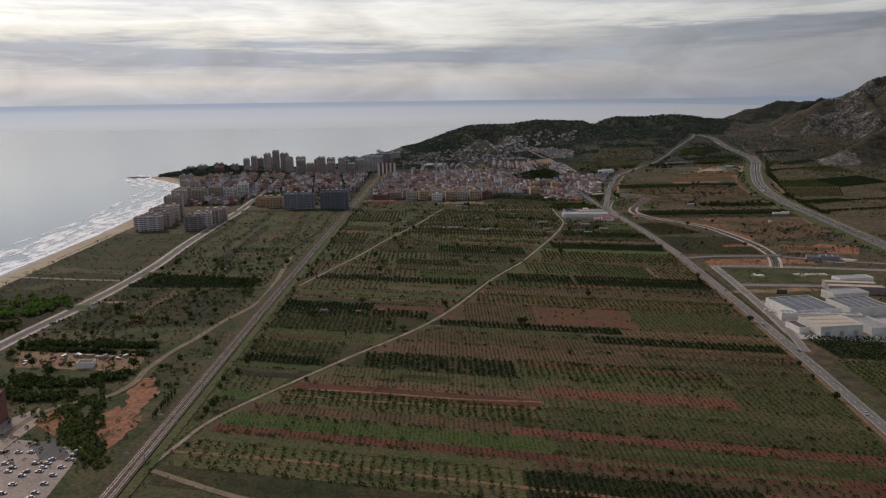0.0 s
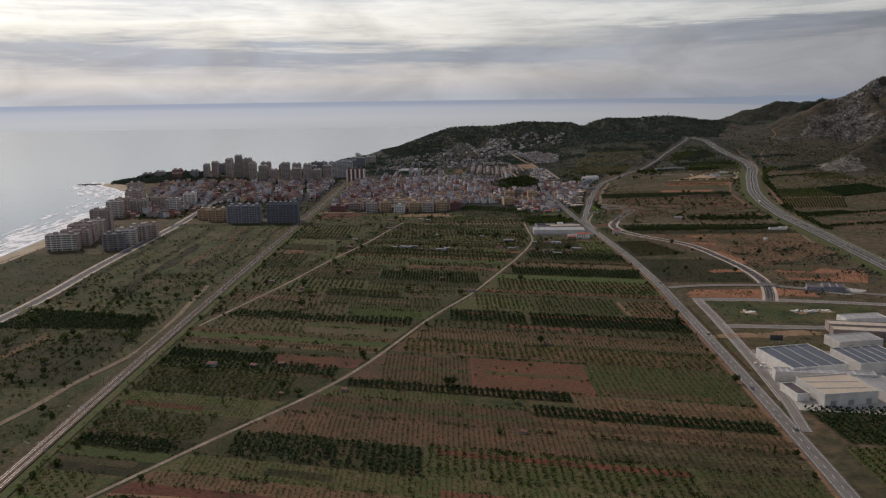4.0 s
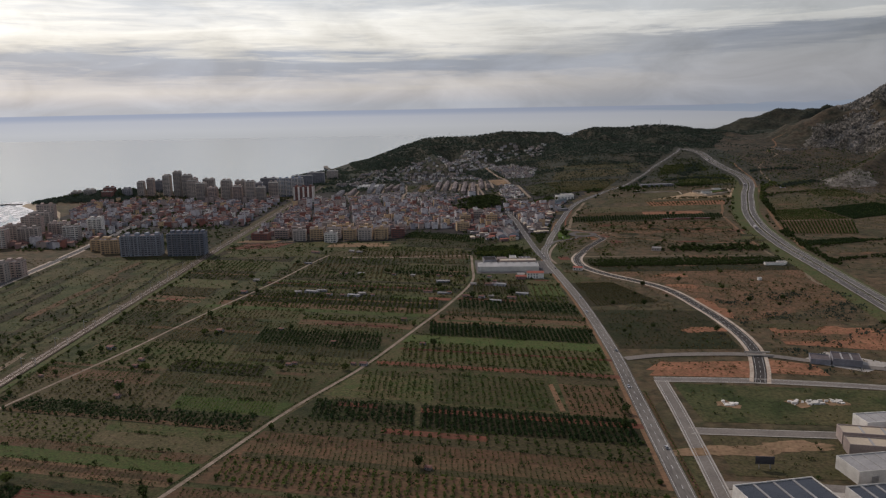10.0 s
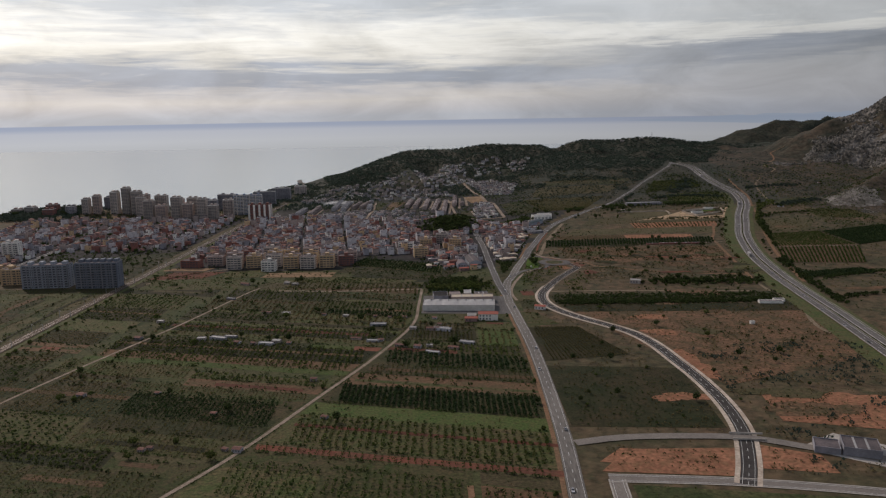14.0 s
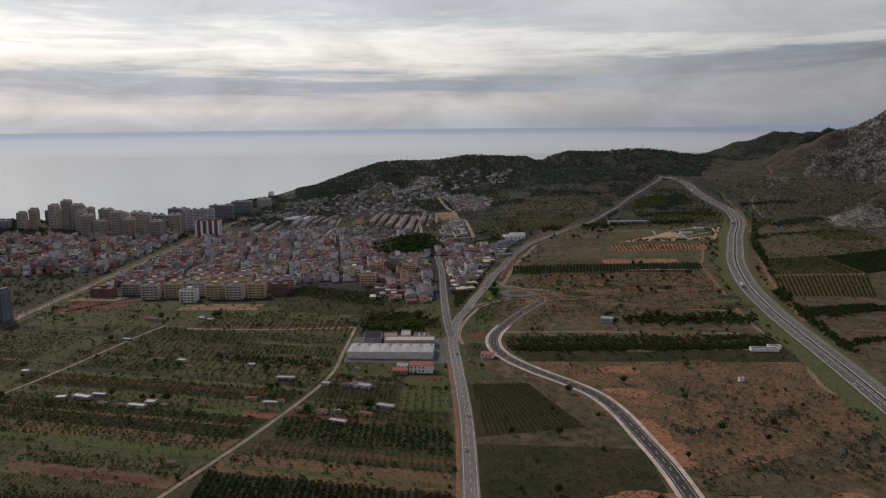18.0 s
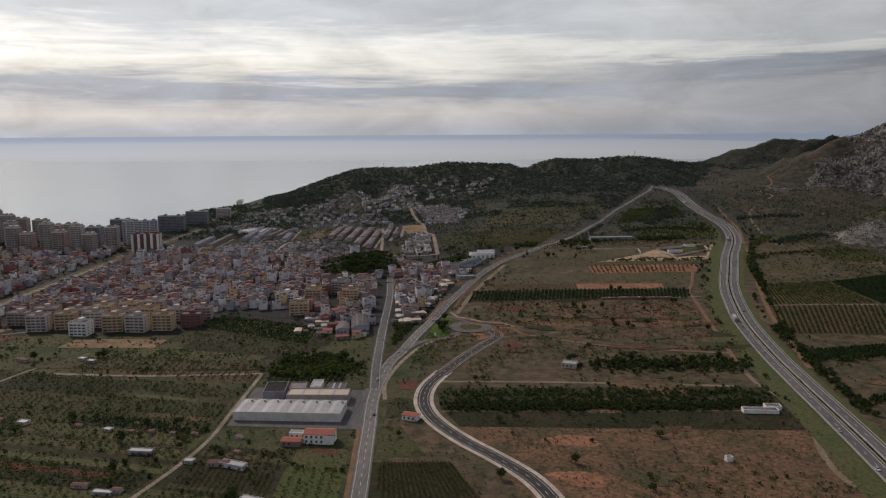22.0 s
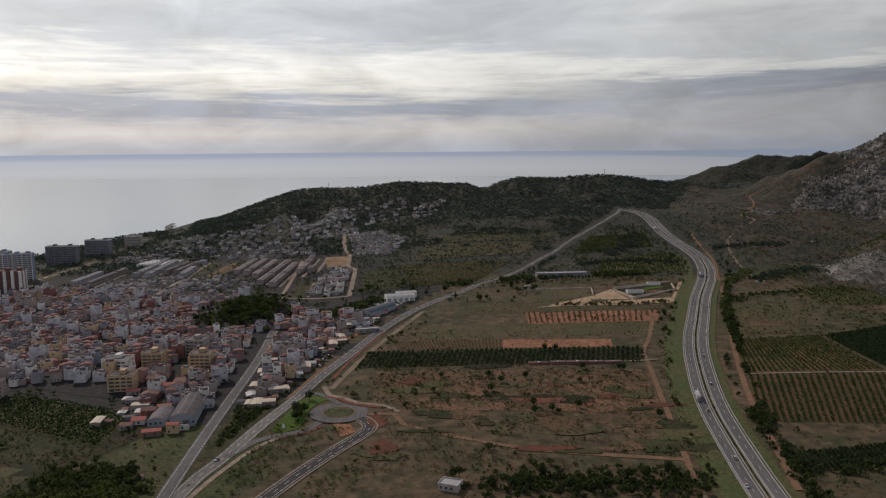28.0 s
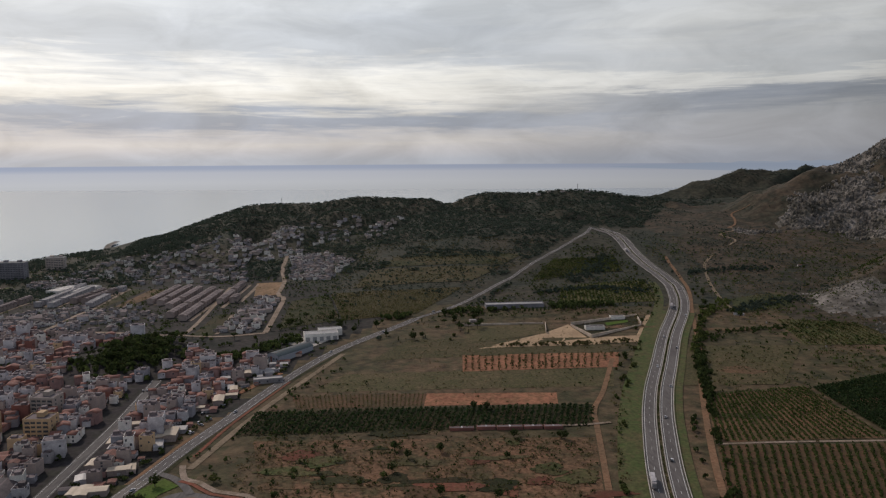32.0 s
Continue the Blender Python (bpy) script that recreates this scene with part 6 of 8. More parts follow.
def block_at(x, y, w, d, floors, wall, label, turn=0.0, trim="white", lift_rooms=2, seed=0, fins=True):
    wall, trim = [{"cream": "stucco", "pink": "stucco_rose", "white": "plaster"}.get(c, c) for c in (wall, trim)]
    set_down(tower_block(w, d, floors, wall, label, seed, trim, lift_rooms, fins), x, y, turn)
    take_box(x - w / 2 - 3, y - d / 2 - 4, x + w / 2 + 3, y + d / 2 + 3)


block_at(-265, 1366, 54, 17, 9, "slate_blue", "grey-blue slab of flats, newly built", 4, "grey", 4)
block_at(-200, 1362, 50, 18, 10, "dark_wall", "dark unfinished block of flats, pale roof frames", 2, "grey", 6)
block_at(-315, 1388, 30, 20, 6, "ochre", "ochre yellow block of flats", 5, "ochre")
block_at(-343, 1408, 22, 18, 5, "ochre", "yellow stepped block of flats", 5, "ochre")
for k, (x, y, w, f, c) in enumerate([(-458, 1150, 40, 8, "pink"), (-456, 1184, 38, 8, "cream"), (-461, 1214, 36, 9, "pink"), (-462, 1248, 34, 9, "cream"), (-470, 1298, 30, 12, "pink"), (-388, 1150, 26, 8, "grey"),
                                     (-384, 1182, 26, 8, "cream"), (-380, 1214, 24, 8, "cream"), (-374, 1242, 22, 7, "pink"), (-509, 1438, 26, 10, "pink"), (-479, 1468, 30, 9, "cream"), (-519, 1498, 28, 9, "pink"),
                                     (-428, 1497, 24, 8, "cream"), (-468, 1537, 30, 8, "pink"), (-528, 1568, 30, 10, "pink"), (-418, 1557, 22, 9, "white"), (-558, 1648, 34, 9, "cream"), (-596, 1741, 30, 10, "pink")]):
    block_at(x, y, w, 15, f - 1, c, "%s seaside block of flats with balconies" % {"pink": "pink rendered", "cream": "cream rendered", "brick": "brown brick", "grey": "grey rendered", "white": "white rendered"}[c], 8, "cream" if k % 3 else "white", seed=k)
for k, (x, y, w, f, c) in enumerate([(-478, 2046, 16, 15, "cream"), (-456, 2052, 17, 18, "cream"), (-432, 2046, 20, 16, "cream"), (-512, 2036, 15, 12, "pink"), (-530, 2026, 14, 10, "cream"), (-560, 2020, 18, 5, "grey"),
                                     (-598, 2005, 22, 4, "brick"), (-372, 1958, 20, 13, "cream"), (-345, 1950, 20, 10, "pink"), (-318, 1960, 19, 15, "cream"), (-291, 1948, 20, 11, "pink"), (-264, 1953, 18, 14, "cream"),
                                     (-239, 1941, 18, 10, "cream"), (-413, 2021, 18, 13, "cream"), (-262, 2118, 40, 11, "grey"), (-200, 2200, 50, 10, "grey"), (-182, 2296, 44, 9, "grey"),
                                     (-152, 2380, 30, 7, "cream"), (-690, 2052, 22, 3, "pink"), (-651, 2033, 22, 4, "cream"), (-610, 2044, 24, 4, "brick")]):
    block_at(x, y, w, 15, f, c, "tall %s tower of flats near the sea" % {"pink": "pink", "cream": "cream", "brick": "brown", "grey": "grey"}[c], (k * 7) % 12 - 4, seed=30 + k, fins=False)
for k, (x, y, w, f, c) in enumerate([(-222, 1986, 20, 12, "cream"), (-300, 2005, 22, 13, "cream"), (-264, 2012, 24, 11, "grey"), (-334, 2015, 24, 12, "pink"), (-520, 2120, 26, 9, "grey"), (-480, 2130, 26, 10, "cream"),
                                     (-440, 2100, 26, 12, "pink"), (-395, 2085, 26, 12, "cream")]):
    block_at(x, y, w, 15, f, c, "tall %s tower of flats behind the beach" % {"pink": "pink", "cream": "cream", "grey": "grey"}[c], 6, seed=130 + k, fins=False)
block_at(-197, 2043, 58, 16, 13, "blue", "long blue slab of flats with pale bands", 14, "white", 4)
slab = set_down(tower_block(44, 16, 10, "brick", "dark brown slab of flats with broad white fins", 5, "brick", 3, False), -148, 1945, 8)
take_box(-176, 1930, -120, 1960)
for k in range(5):
    part("fin", boxes_mesh("fin", [(-22 + 9.9 * k, -10, -1, -18.4 + 9.9 * k, -8, 31.2)], M["plaster"]), slab, "broad white fin")
for k in range(2):
    part("fin", boxes_mesh("fin", [(22, -7 + 8 * k, -1, 23, -3 + 8 * k, 31.2)], M["plaster"]), slab, "broad white fin")
EDGE = [(-126, 1474, 26, 14, 3, "brick"), (-96, 1486, 22, 13, 4, "pink"), (-64, 1462, 20, 13, 5, "cream"), (-40, 1470, 20, 14, 5, "ochre"), (-14, 1446, 18, 14, 4, "white"), (-14, 1476, 22, 13, 5, "cream"), (12, 1460, 20, 13, 5, "ochre"),
        (36, 1458, 20, 13, 5, "cream"), (60, 1464, 20, 13, 5, "ochre"), (84, 1476, 20, 13, 4, "brick"), (-72, 1494, 22, 13, 5, "pink"), (-44, 1502, 22, 12, 4, "cream"), (-18, 1504, 20, 13, 5, "ochre"), (8, 1494, 22, 12, 4, "pink"),
        (34, 1490, 20, 12, 5, "ochre"), (60, 1500, 20, 12, 4, "cream"), (86, 1506, 18, 13, 4, "pink"), (-60, 1528, 22, 12, 4, "brick"), (-30, 1534, 22, 12, 5, "cream"), (0, 1526, 20, 12, 4, "ochre"), (28, 1524, 22, 12, 5, "pink"),
        (161, 1566, 22, 16, 4, "white"), (190, 1572, 18, 14, 5, "ochre"), (184, 1520, 20, 14, 4, "ochre"), (214, 1613, 18, 14, 5, "cream"), (233, 1567, 18, 14, 5, "ochre")]
for k, (x, y, w, d, f, c) in enumerate(EDGE):
    block_at(x, y, w, d, f, c, "%s block of flats at the town edge" % {"pink": "pink", "cream": "cream", "brick": "brick red", "ochre": "ochre yellow", "white": "white"}[c], (k * 5) % 17 - 6, c, 1, 70 + k, fins=False)

# dark sheets under the houses, with the shade of the gaps in their colour
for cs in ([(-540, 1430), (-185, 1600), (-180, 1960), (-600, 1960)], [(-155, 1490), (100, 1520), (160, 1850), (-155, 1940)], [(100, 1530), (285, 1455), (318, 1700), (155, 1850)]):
    patch("town_ground", cs, "town_ground", "streets and courts between the houses, shade darkened into the colour", 0.22, "pavement")
# the town: houses wall to wall, flat terraces and tile roofs
STYLES = [("white", "flat"), ("cream", "flat"), ("pink", "tiles"), ("white", "tiles"), ("cream", "tiles"), ("grey", "flat"), ("pink", "flat"), ("ochre", "flat"), ("plaster", "flat"), ("cream", "tiles"), ("grey", "tiles"), ("brick", "flat"),
          ("pink", "tiles"), ("plaster", "tiles"), ("brick", "tiles"), ("white", "flat")]
SIZES = [(9, 10, 3), (11, 9, 4), (8, 11, 2), (9, 9, 2), (10, 10, 3), (12, 10, 3), (9, 12, 2), (10, 9, 4), (7, 10, 3), (12, 10, 2), (9, 9, 3), (13, 10, 4), (8, 9, 3), (7, 9, 2), (10, 12, 2), (14, 11, 5)]
NAMES = {"stucco": "cream rendered", "stucco_rose": "rose rendered", "white": "whitewashed", "plaster": "white plastered", "cream": "cream", "pink": "pinkish", "grey": "grey", "ochre": "ochre", "brick": "brick-red"}


def house_kind(k):
    wall, roof = STYLES[k]
    w, d, f = SIZES[k]
    return lambda: town_house(w, d, f, wall, roof, k, "%s town house with a %s" % (NAMES[wall], "red tile roof" if roof == "tiles" else "flat terrace roof"))


rng = np.random.default_rng(11)
spots = []
for x in np.arange(-560, 380, 8.6):
    for y in np.arange(1440, 2040, 9.0):
        ca, sa = math.cos(0.16), math.sin(0.16)
        px, py = (x + 60) * ca - (y - 1700) * sa - 60 + rng.normal(0, 1.6), (x + 60) * sa + (y - 1700) * ca + 1700 + rng.normal(0, 1.6)
        if int((x + 560) / 8.6) % 8 == 7 or int((y - 1440) / 9.0) % 11 == 10:
            continue
        east = np.interp(py, [1400, 1500, 1620, 1760, 1900], [276, 312, 335, 372, 420]) - 6
        south = np.interp(px, [-560, -380, -370, -180, -140, 90, 110, 200, 215, 300], [1440, 1420, 1600, 1600, 1500, 1530, 1545, 1535, 1460, 1445])
        north = np.interp(px, [-560, -200, -100, 60, 160, 300, 420], [1970, 1960, 1930, 1905, 1840, 1750, 1760])
        if px > east or py < south or py > north or px < np.interp(py, COAST_Y, COAST_X) + 60:
            continue
        if abs(px - np.interp(py, [1250, 1400, 1590, 1700], [290, 278, 268, 262])) < 11 and py < 1690 or abs(px + 170) < 24:
            continue
        if math.hypot((px - 222) / 55, (py - 1745) / 55) < 1 or not is_free(px, py):
            continue
        dense = (0.97 if px > -150 else 0.62) if value_noise(np.array([px]), np.array([py]), 45, 19)[0] > -0.32 else 0.3
        if rng.random() < dense:
            spots.append((px, py))
order = sorted(range(len(spots)), key=lambda i: spots[i][1])
for i in order:
    x, y = spots[i]
    k = int(rng.choice(16, p=[.10, .09, .08, .06, .07, .09, .06, .04, .07, .05, .05, .03, .07, .05, .05, .04]))
    z = float(gz(x, y))
    put(("town", k), house_kind(k), pose(x, y, z - 0.2, 0, 0, 9 + rng.normal(0, 7) + 90 * int(rng.integers(0, 4))), float(rng.choice([0.6, 0.7, 0.8, 0.92])), float(rng.choice([0.7, 0.85, 1.0, 1.15])))
    take_box(x - 3.5, y - 3.5, x + 3.5, y + 3.5)


# ---- works and warehouses ----
def shed(name, label, x0, y0, x1, y1, h, wall, roof, ribs=0, turn=0.0, parapet=0.6, rib_mat="metal_roof", category="warehouse", doors=0):
    """A flat-roofed hall with a parapet, roof ribs or light strips and roller doors."""
    w, d = x1 - x0, y1 - y0
    wall = "plaster" if wall == "white" else wall
    e = empty(name, label, category)
    part("wall", boxes_mesh("wall", [(-w / 2, -d / 2, -0.3, w / 2, -d / 2 + 0.35, h + parapet), (-w / 2, d / 2 - 0.35, -0.3, w / 2, d / 2, h + parapet),
                                     (-w / 2, -d / 2 + 0.35, -0.3, -w / 2 + 0.35, d / 2 - 0.35, h + parapet), (w / 2 - 0.35, -d / 2 + 0.35, -0.3, w / 2, d / 2 - 0.35, h + parapet)], M[wall]), e)
    part("roof", boxes_mesh("roof", [(-w / 2 + 0.35, -d / 2 + 0.35, h - 0.3, w / 2 - 0.35, d / 2 - 0.35, h)], M[roof]), e)
    for k in range(ribs):
        x = -w / 2 + (k + 1) * w / (ribs + 1)
        part("roof_strip", boxes_mesh("roof_strip", [(x - 0.6, -d / 2 + 0.5, h, x + 0.6, d / 2 - 0.5, h + 0.25)], M[rib_mat]), e)
    for k in range(doors):
        x = -w / 2 + (k + 0.5) * w / doors
        part("door", boxes_mesh("door", [(x - 2, -d / 2 - 0.1, 0, x + 2, -d / 2, 4.2)], M["galvanised"]), e, "grey steel roller door")
    e.matrix_basis = pose((x0 + x1) / 2, (y0 + y1) / 2, float(gz((x0 + x1) / 2, (y0 + y1) / 2)), 0, 0, turn)
    take_box(x0 - 4, y0 - 5, x1 + 4, y1 + 4)
    return e


# terraces in rows, villas on the hill
def row_house(k):
    if k:
        return lambda: town_house(7.8, 9.5, 2, "white", "pale", 6, "white terraced house with a pale flat roof", 1, "terraced_house", "terraced rows")
    return lambda: town_house(7.8, 9.0, 2, "cream", "tiles", 5, "narrow terraced house with a tan tile roof", 1, "terraced_house", "terraced rows", "row_roof")


def villa(k):
    wall = ("plaster", "white", "white", "stucco")[k]
    return lambda: town_house(11 + k, 9, 2, wall, "tiles" if k == 1 or k == 3 else "flat", 50 + k, "%s hillside villa among pines" % NAMES[wall], 2, "villa", "hillside villas", "row_roof")


for k, (x, y, n, kind, lean) in enumerate([(137, 2030, 13, 0, 0.06), (155, 2025, 13, 0, 0.06), (175, 1998, 14, 0, 0.05), (194, 1946, 20, 0, 0.06), (215, 1926, 20, 0, 0.03), (236, 1985, 17, 0, 0.02), (252, 2010, 14, 0, 0.0),
                                           (-20, 2059, 18, 1, -0.02), (1, 2053, 17, 1, -0.02), (20, 2075, 10, 0, 0.1), (38, 2070, 10, 0, 0.1), (57, 2040, 16, 1, -0.05), (-58, 1985, 16, 0, 0.0), (-84, 1990, 12, 1, 0.0)]):
    for j in range(n):
        px, py = x + lean * j * 8.0, y + j * 8.0
        if (k * 7 + j * 3) % 13 == 0 or not is_free(px, py):
            continue
        put(("row", kind), row_house(kind), pose(px, py, float(gz(px, py)) - 0.3, 0, 0, 90))
        take_box(px - 5, py - 5, px + 5, py + 5)
    tagged(new("terrace_street", ribbon("terrace_street", spline([(x + 9.6, y - 6), (x + 9.6 + lean * n * 8.0, y - 4 + n * 8.0)]), -2.6, 2.6, 0.35, M["lane"])), "narrow pale street between terraced rows", "street", kind="structure")
    take_line([(x + 9.6, y - 6), (x + 9.6 + lean * n * 8.0, y - 4 + n * 8.0)], 2)
def farmhouse(k):
    w, d, f, wall, roof = ((10, 8, 1, "white", "tiles"), (18, 7, 1, "stucco_rose", "tiles"), (8, 6, 1, "cream", "tiles"), (24, 8, 1, "white", "pale"), (12, 9, 1, "stucco", "pale"))[k]
    return lambda: town_house(w, d, f, wall, roof, 90 + k, "small %s farmhouse with a %s" % (NAMES[wall], "tile roof" if roof == "tiles" else "flat roof"), 3, "farmhouse", "farmhouses")


for j in range(150):                                    # loose houses between the rows and along the town's edge
    x, y = (rng.uniform(-150, 130), rng.uniform(1880, 2010)) if j < 50 else (rng.uniform(276, 312), rng.uniform(1850, 2020)) if j < 105 else (rng.uniform(282, 372), rng.uniform(1500, 1760))
    if not is_free(x, y) or gz(x, y) < 0 or y < 1900 and x < 100:
        continue
    k = int(rng.integers(0, 4))
    if j >= 105:
        if x > np.interp(y, [p[1] for p in N340], [p[0] for p in N340]) - 12:
            continue
        put(("farm", k), farmhouse(k), pose(x, y, float(gz(x, y)) - 0.3, 0, 0, 17 + 90 * int(rng.integers(0, 2)) + rng.normal(0, 4)), rng.uniform(0.55, 0.9))
        take_box(x - 5, y - 5, x + 5, y + 5)
        continue
    put(("villa", k), villa(k), pose(x, y, float(gz(x, y)) - 0.5, 0, 0, 17 + 90 * int(rng.integers(0, 2)) + rng.normal(0, 4)), rng.uniform(0.55, 0.85))
    take_box(x - 6, y - 6, x + 6, y + 6)
shed("sports_pavilion", "low hall with pale roof behind the town", -52, 2150, -30, 2200, 5, "white", "metal_roof", 2, -14)
shed("sports_pavilion", "low hall with white roof behind the town", -20, 2140, 0, 2196, 5, "white", "metal_roof", 2, -14)
# quarters of the hillside: corners, number of houses, least and greatest size, first kind
QUARTERS = [([(129, 2502), (251, 2560), (294, 2292), (169, 2318)], 150, 0.5, 0.8, 0), ([(275, 2304), (330, 2320), (384, 2235), (359, 2104), (304, 2131)], 170, 0.48, 0.72, 1),
            ([(247, 2600), (459, 2600), (406, 2369), (282, 2416)], 55, 0.5, 0.85, 0), ([(-132, 2285), (-32, 2440), (158, 2500), (236, 2139), (46, 2208), (-97, 2262)], 210, 0.5, 0.85, 0),
            ([(-150, 1935), (-20, 1905), (60, 1898), (62, 2040), (-70, 1985), (-140, 2020)], 90, 0.45, 0.7, 1), ([(70, 1900), (190, 1885), (190, 1940), (130, 2020), (112, 2020), (72, 2010)], 60, 0.45, 0.7, 1),
            ([(-130, 2060), (-30, 2060), (-30, 2250), (-120, 2260)], 50, 0.5, 0.8, 0), ([(272, 1860), (318, 1850), (312, 2010), (280, 2030)], 30, 0.4, 0.6, 0)]


def inside(x, y, corners):
    hit = np.zeros(np.shape(x), bool)
    for (ax, ay), (bx, by) in zip(corners, corners[1:] + corners[:1]):
        cross = (ay > y) != (by > y)
        hit ^= cross & (x < ax + (y - ay) * (bx - ax) / (by - ay + 1e-9))
    return hit


for corners, count, small, large, first in QUARTERS:
    c = np.array(corners, float)
    made = tries = 0
    while made < count and tries < 6000:
        tries += 1
        x, y = rng.uniform(c[:, 0].min(), c[:, 0].max()), rng.uniform(c[:, 1].min(), c[:, 1].max())
        if not inside(x, y, corners) or not is_free(x, y) or gz(x, y) < 1:
            continue
        k = int(rng.choice([0, 1, 2, 3], p=[0.2, 0.3, 0.2, 0.3] if first else [0.3, 0.2, 0.25, 0.25]))
        put(("villa", k), villa(k), pose(x, y, float(gz(x, y)) - 0.8, 0, 0, rng.uniform(-25, 25) + 90 * int(rng.integers(0, 2))), rng.uniform(small, large))
        take_box(x - 3.2, y - 3.2, x + 3.2, y + 3.2)
        made += 1


patch("yard", [(292, 592), (420, 570), (440, 690), (306, 700)], "concrete", "pale concrete yard of the works", 0.16, "yard")
take_box(292, 575, 430, 700)
shed("factory_hall", "white factory hall roofed with dark solar panels", 308, 648, 352, 694, 8, "white", "solar", 3, 10)
shed("loading_hall", "white loading hall with a ribbed canopy roof", 299, 637, 366, 646, 7, "white", "metal_roof", 14, -9, 0.5, "white")
shed("warehouse", "white warehouse with a broad tan roof", 308, 598, 346, 630, 8.5, "white", "tan_roof", 0, 8, 0.7, doors=3)
part("roof_strip", boxes_mesh("roof_strip", [(308, 618, 8.6, 344, 619, 8.75), (308, 607, 8.6, 344, 608, 8.75)], M["metal_roof"]), tagged(new("roof_lights"), "pale light strips across the tan roof", "roof light"))
shed("office_block", "low grey office beside the warehouse", 296, 606, 305, 626, 5, "white", "flat_roof", 0, 8)
shed("factory_hall", "white factory hall with solar roof strips", 362, 655, 402, 690, 8, "white", "solar", 4, 8)
shed("warehouse", "white warehouse with pale ribbed roof", 374, 706, 412, 725, 7, "white", "metal_roof", 4, 8, doors=2)
shed("warehouse", "long hall with brown ridged roof", 388, 730, 440, 742, 7, "cream", "tan_roof", 3, -12)
shed("warehouse", "long hall with tan ridged roof", 392, 746, 440, 758, 7, "cream", "tan_roof", 3, -12)
shed("warehouse", "white hall with grey roof", 412, 766, 450, 780, 7, "white", "metal_roof", 4, 6)
shed("warehouse", "small white hall by the works", 352, 600, 372, 634, 6, "white", "metal_roof", 2, 8)
e = empty("billboard", "dark billboard on two steel posts", "billboard")
part("panel", boxes_mesh("panel", [(-5, -0.2, 3, 5, 0.2, 7.5)], M["solar"]), e, "dark panel seen from behind")
for s in (-1, 1):
    part("post", boxes_mesh("post", [(s * 3 - 0.2, -0.2, -0.2, s * 3 + 0.2, 0.2, 3)], M["galvanised"]), e)
e.matrix_basis = pose(334, 722, 0.1, 0, 0, -6)
e = empty("bar_sign", "blue-grey lettering bars on the warehouse front", "sign")
for k in range(7):
    part("bar", boxes_mesh("bar", [(k * 1.3, -0.08, 0, k * 1.3 + 0.9, 0, 1.2)], M["blue"]), e)
e.matrix_basis = pose(314, 596.9, 5.2, 0, 0, 8)
# the factory by the fork
patch("yard", [(195, 1216), (290, 1209), (291, 1284), (195, 1292)], "asphalt", "grey paved yard of the old works", 0.17, "yard")
take_box(192, 1206, 287, 1292)
hall = shed("factory_hall", "long pale factory hall with a banded light roof", 197, 1224, 271, 1249, 6, "white", "metal_roof", 0, -3, 0.4, doors=0)
for k in range(8):
    x = -37.4 + 9.2 * k
    part("roof_strip", faces_mesh("roof_strip", [(x + 1, -12, 6.05), (x + 4.2, -12, 6.4), (x + 9.2, -12, 6.05), (x + 1, 12, 6.05), (x + 4.2, 12, 6.4), (x + 9.2, 12, 6.05)], [(0, 1, 4, 3), (1, 2, 5, 4), (0, 2, 1), (3, 4, 5)], M["metal_roof"]), hall)
    part("roof_vent", boxes_mesh("roof_vent", [(x + 7.0, 7.5, 6.2, x + 8.2, 8.8, 7.5)], M["galvanised"]), hall)
shed("factory_hall", "narrow tan-roofed hall behind the long hall", 226, 1258, 271, 1272, 6, "cream", "tan_roof", 3, -1)
shed("factory_hall", "old shed with a dark mossy roof", 206, 1268, 222, 1290, 5, "grey", "town_ground", 0, 4)
shed("factory_hall", "old shed with a tan roof", 224, 1276, 236, 1291, 4.5, "cream", "row_roof", 0, 4)
shed("factory_hall", "small shed with a dark roof", 252, 1276, 266, 1290, 4.5, "grey", "flat_roof", 2, 0)
shed("factory_hall", "small white hall with pitched roof", 240, 1276, 248, 1292, 6, "white", "metal_roof", 1, 0)
shed("school", "white flat-roofed school building", 374, 1806, 408, 1820, 7, "white", "metal_roof", 3, 14, doors=5)
shed("school", "upper wing of the white school building", 386, 1824, 410, 1836, 6.5, "white", "metal_roof", 2, 14)
patch("yard", [(353, 1802), (386, 1782), (407, 1819), (379, 1833)], "concrete", "pale paved yard before the school", 0.3, "yard")
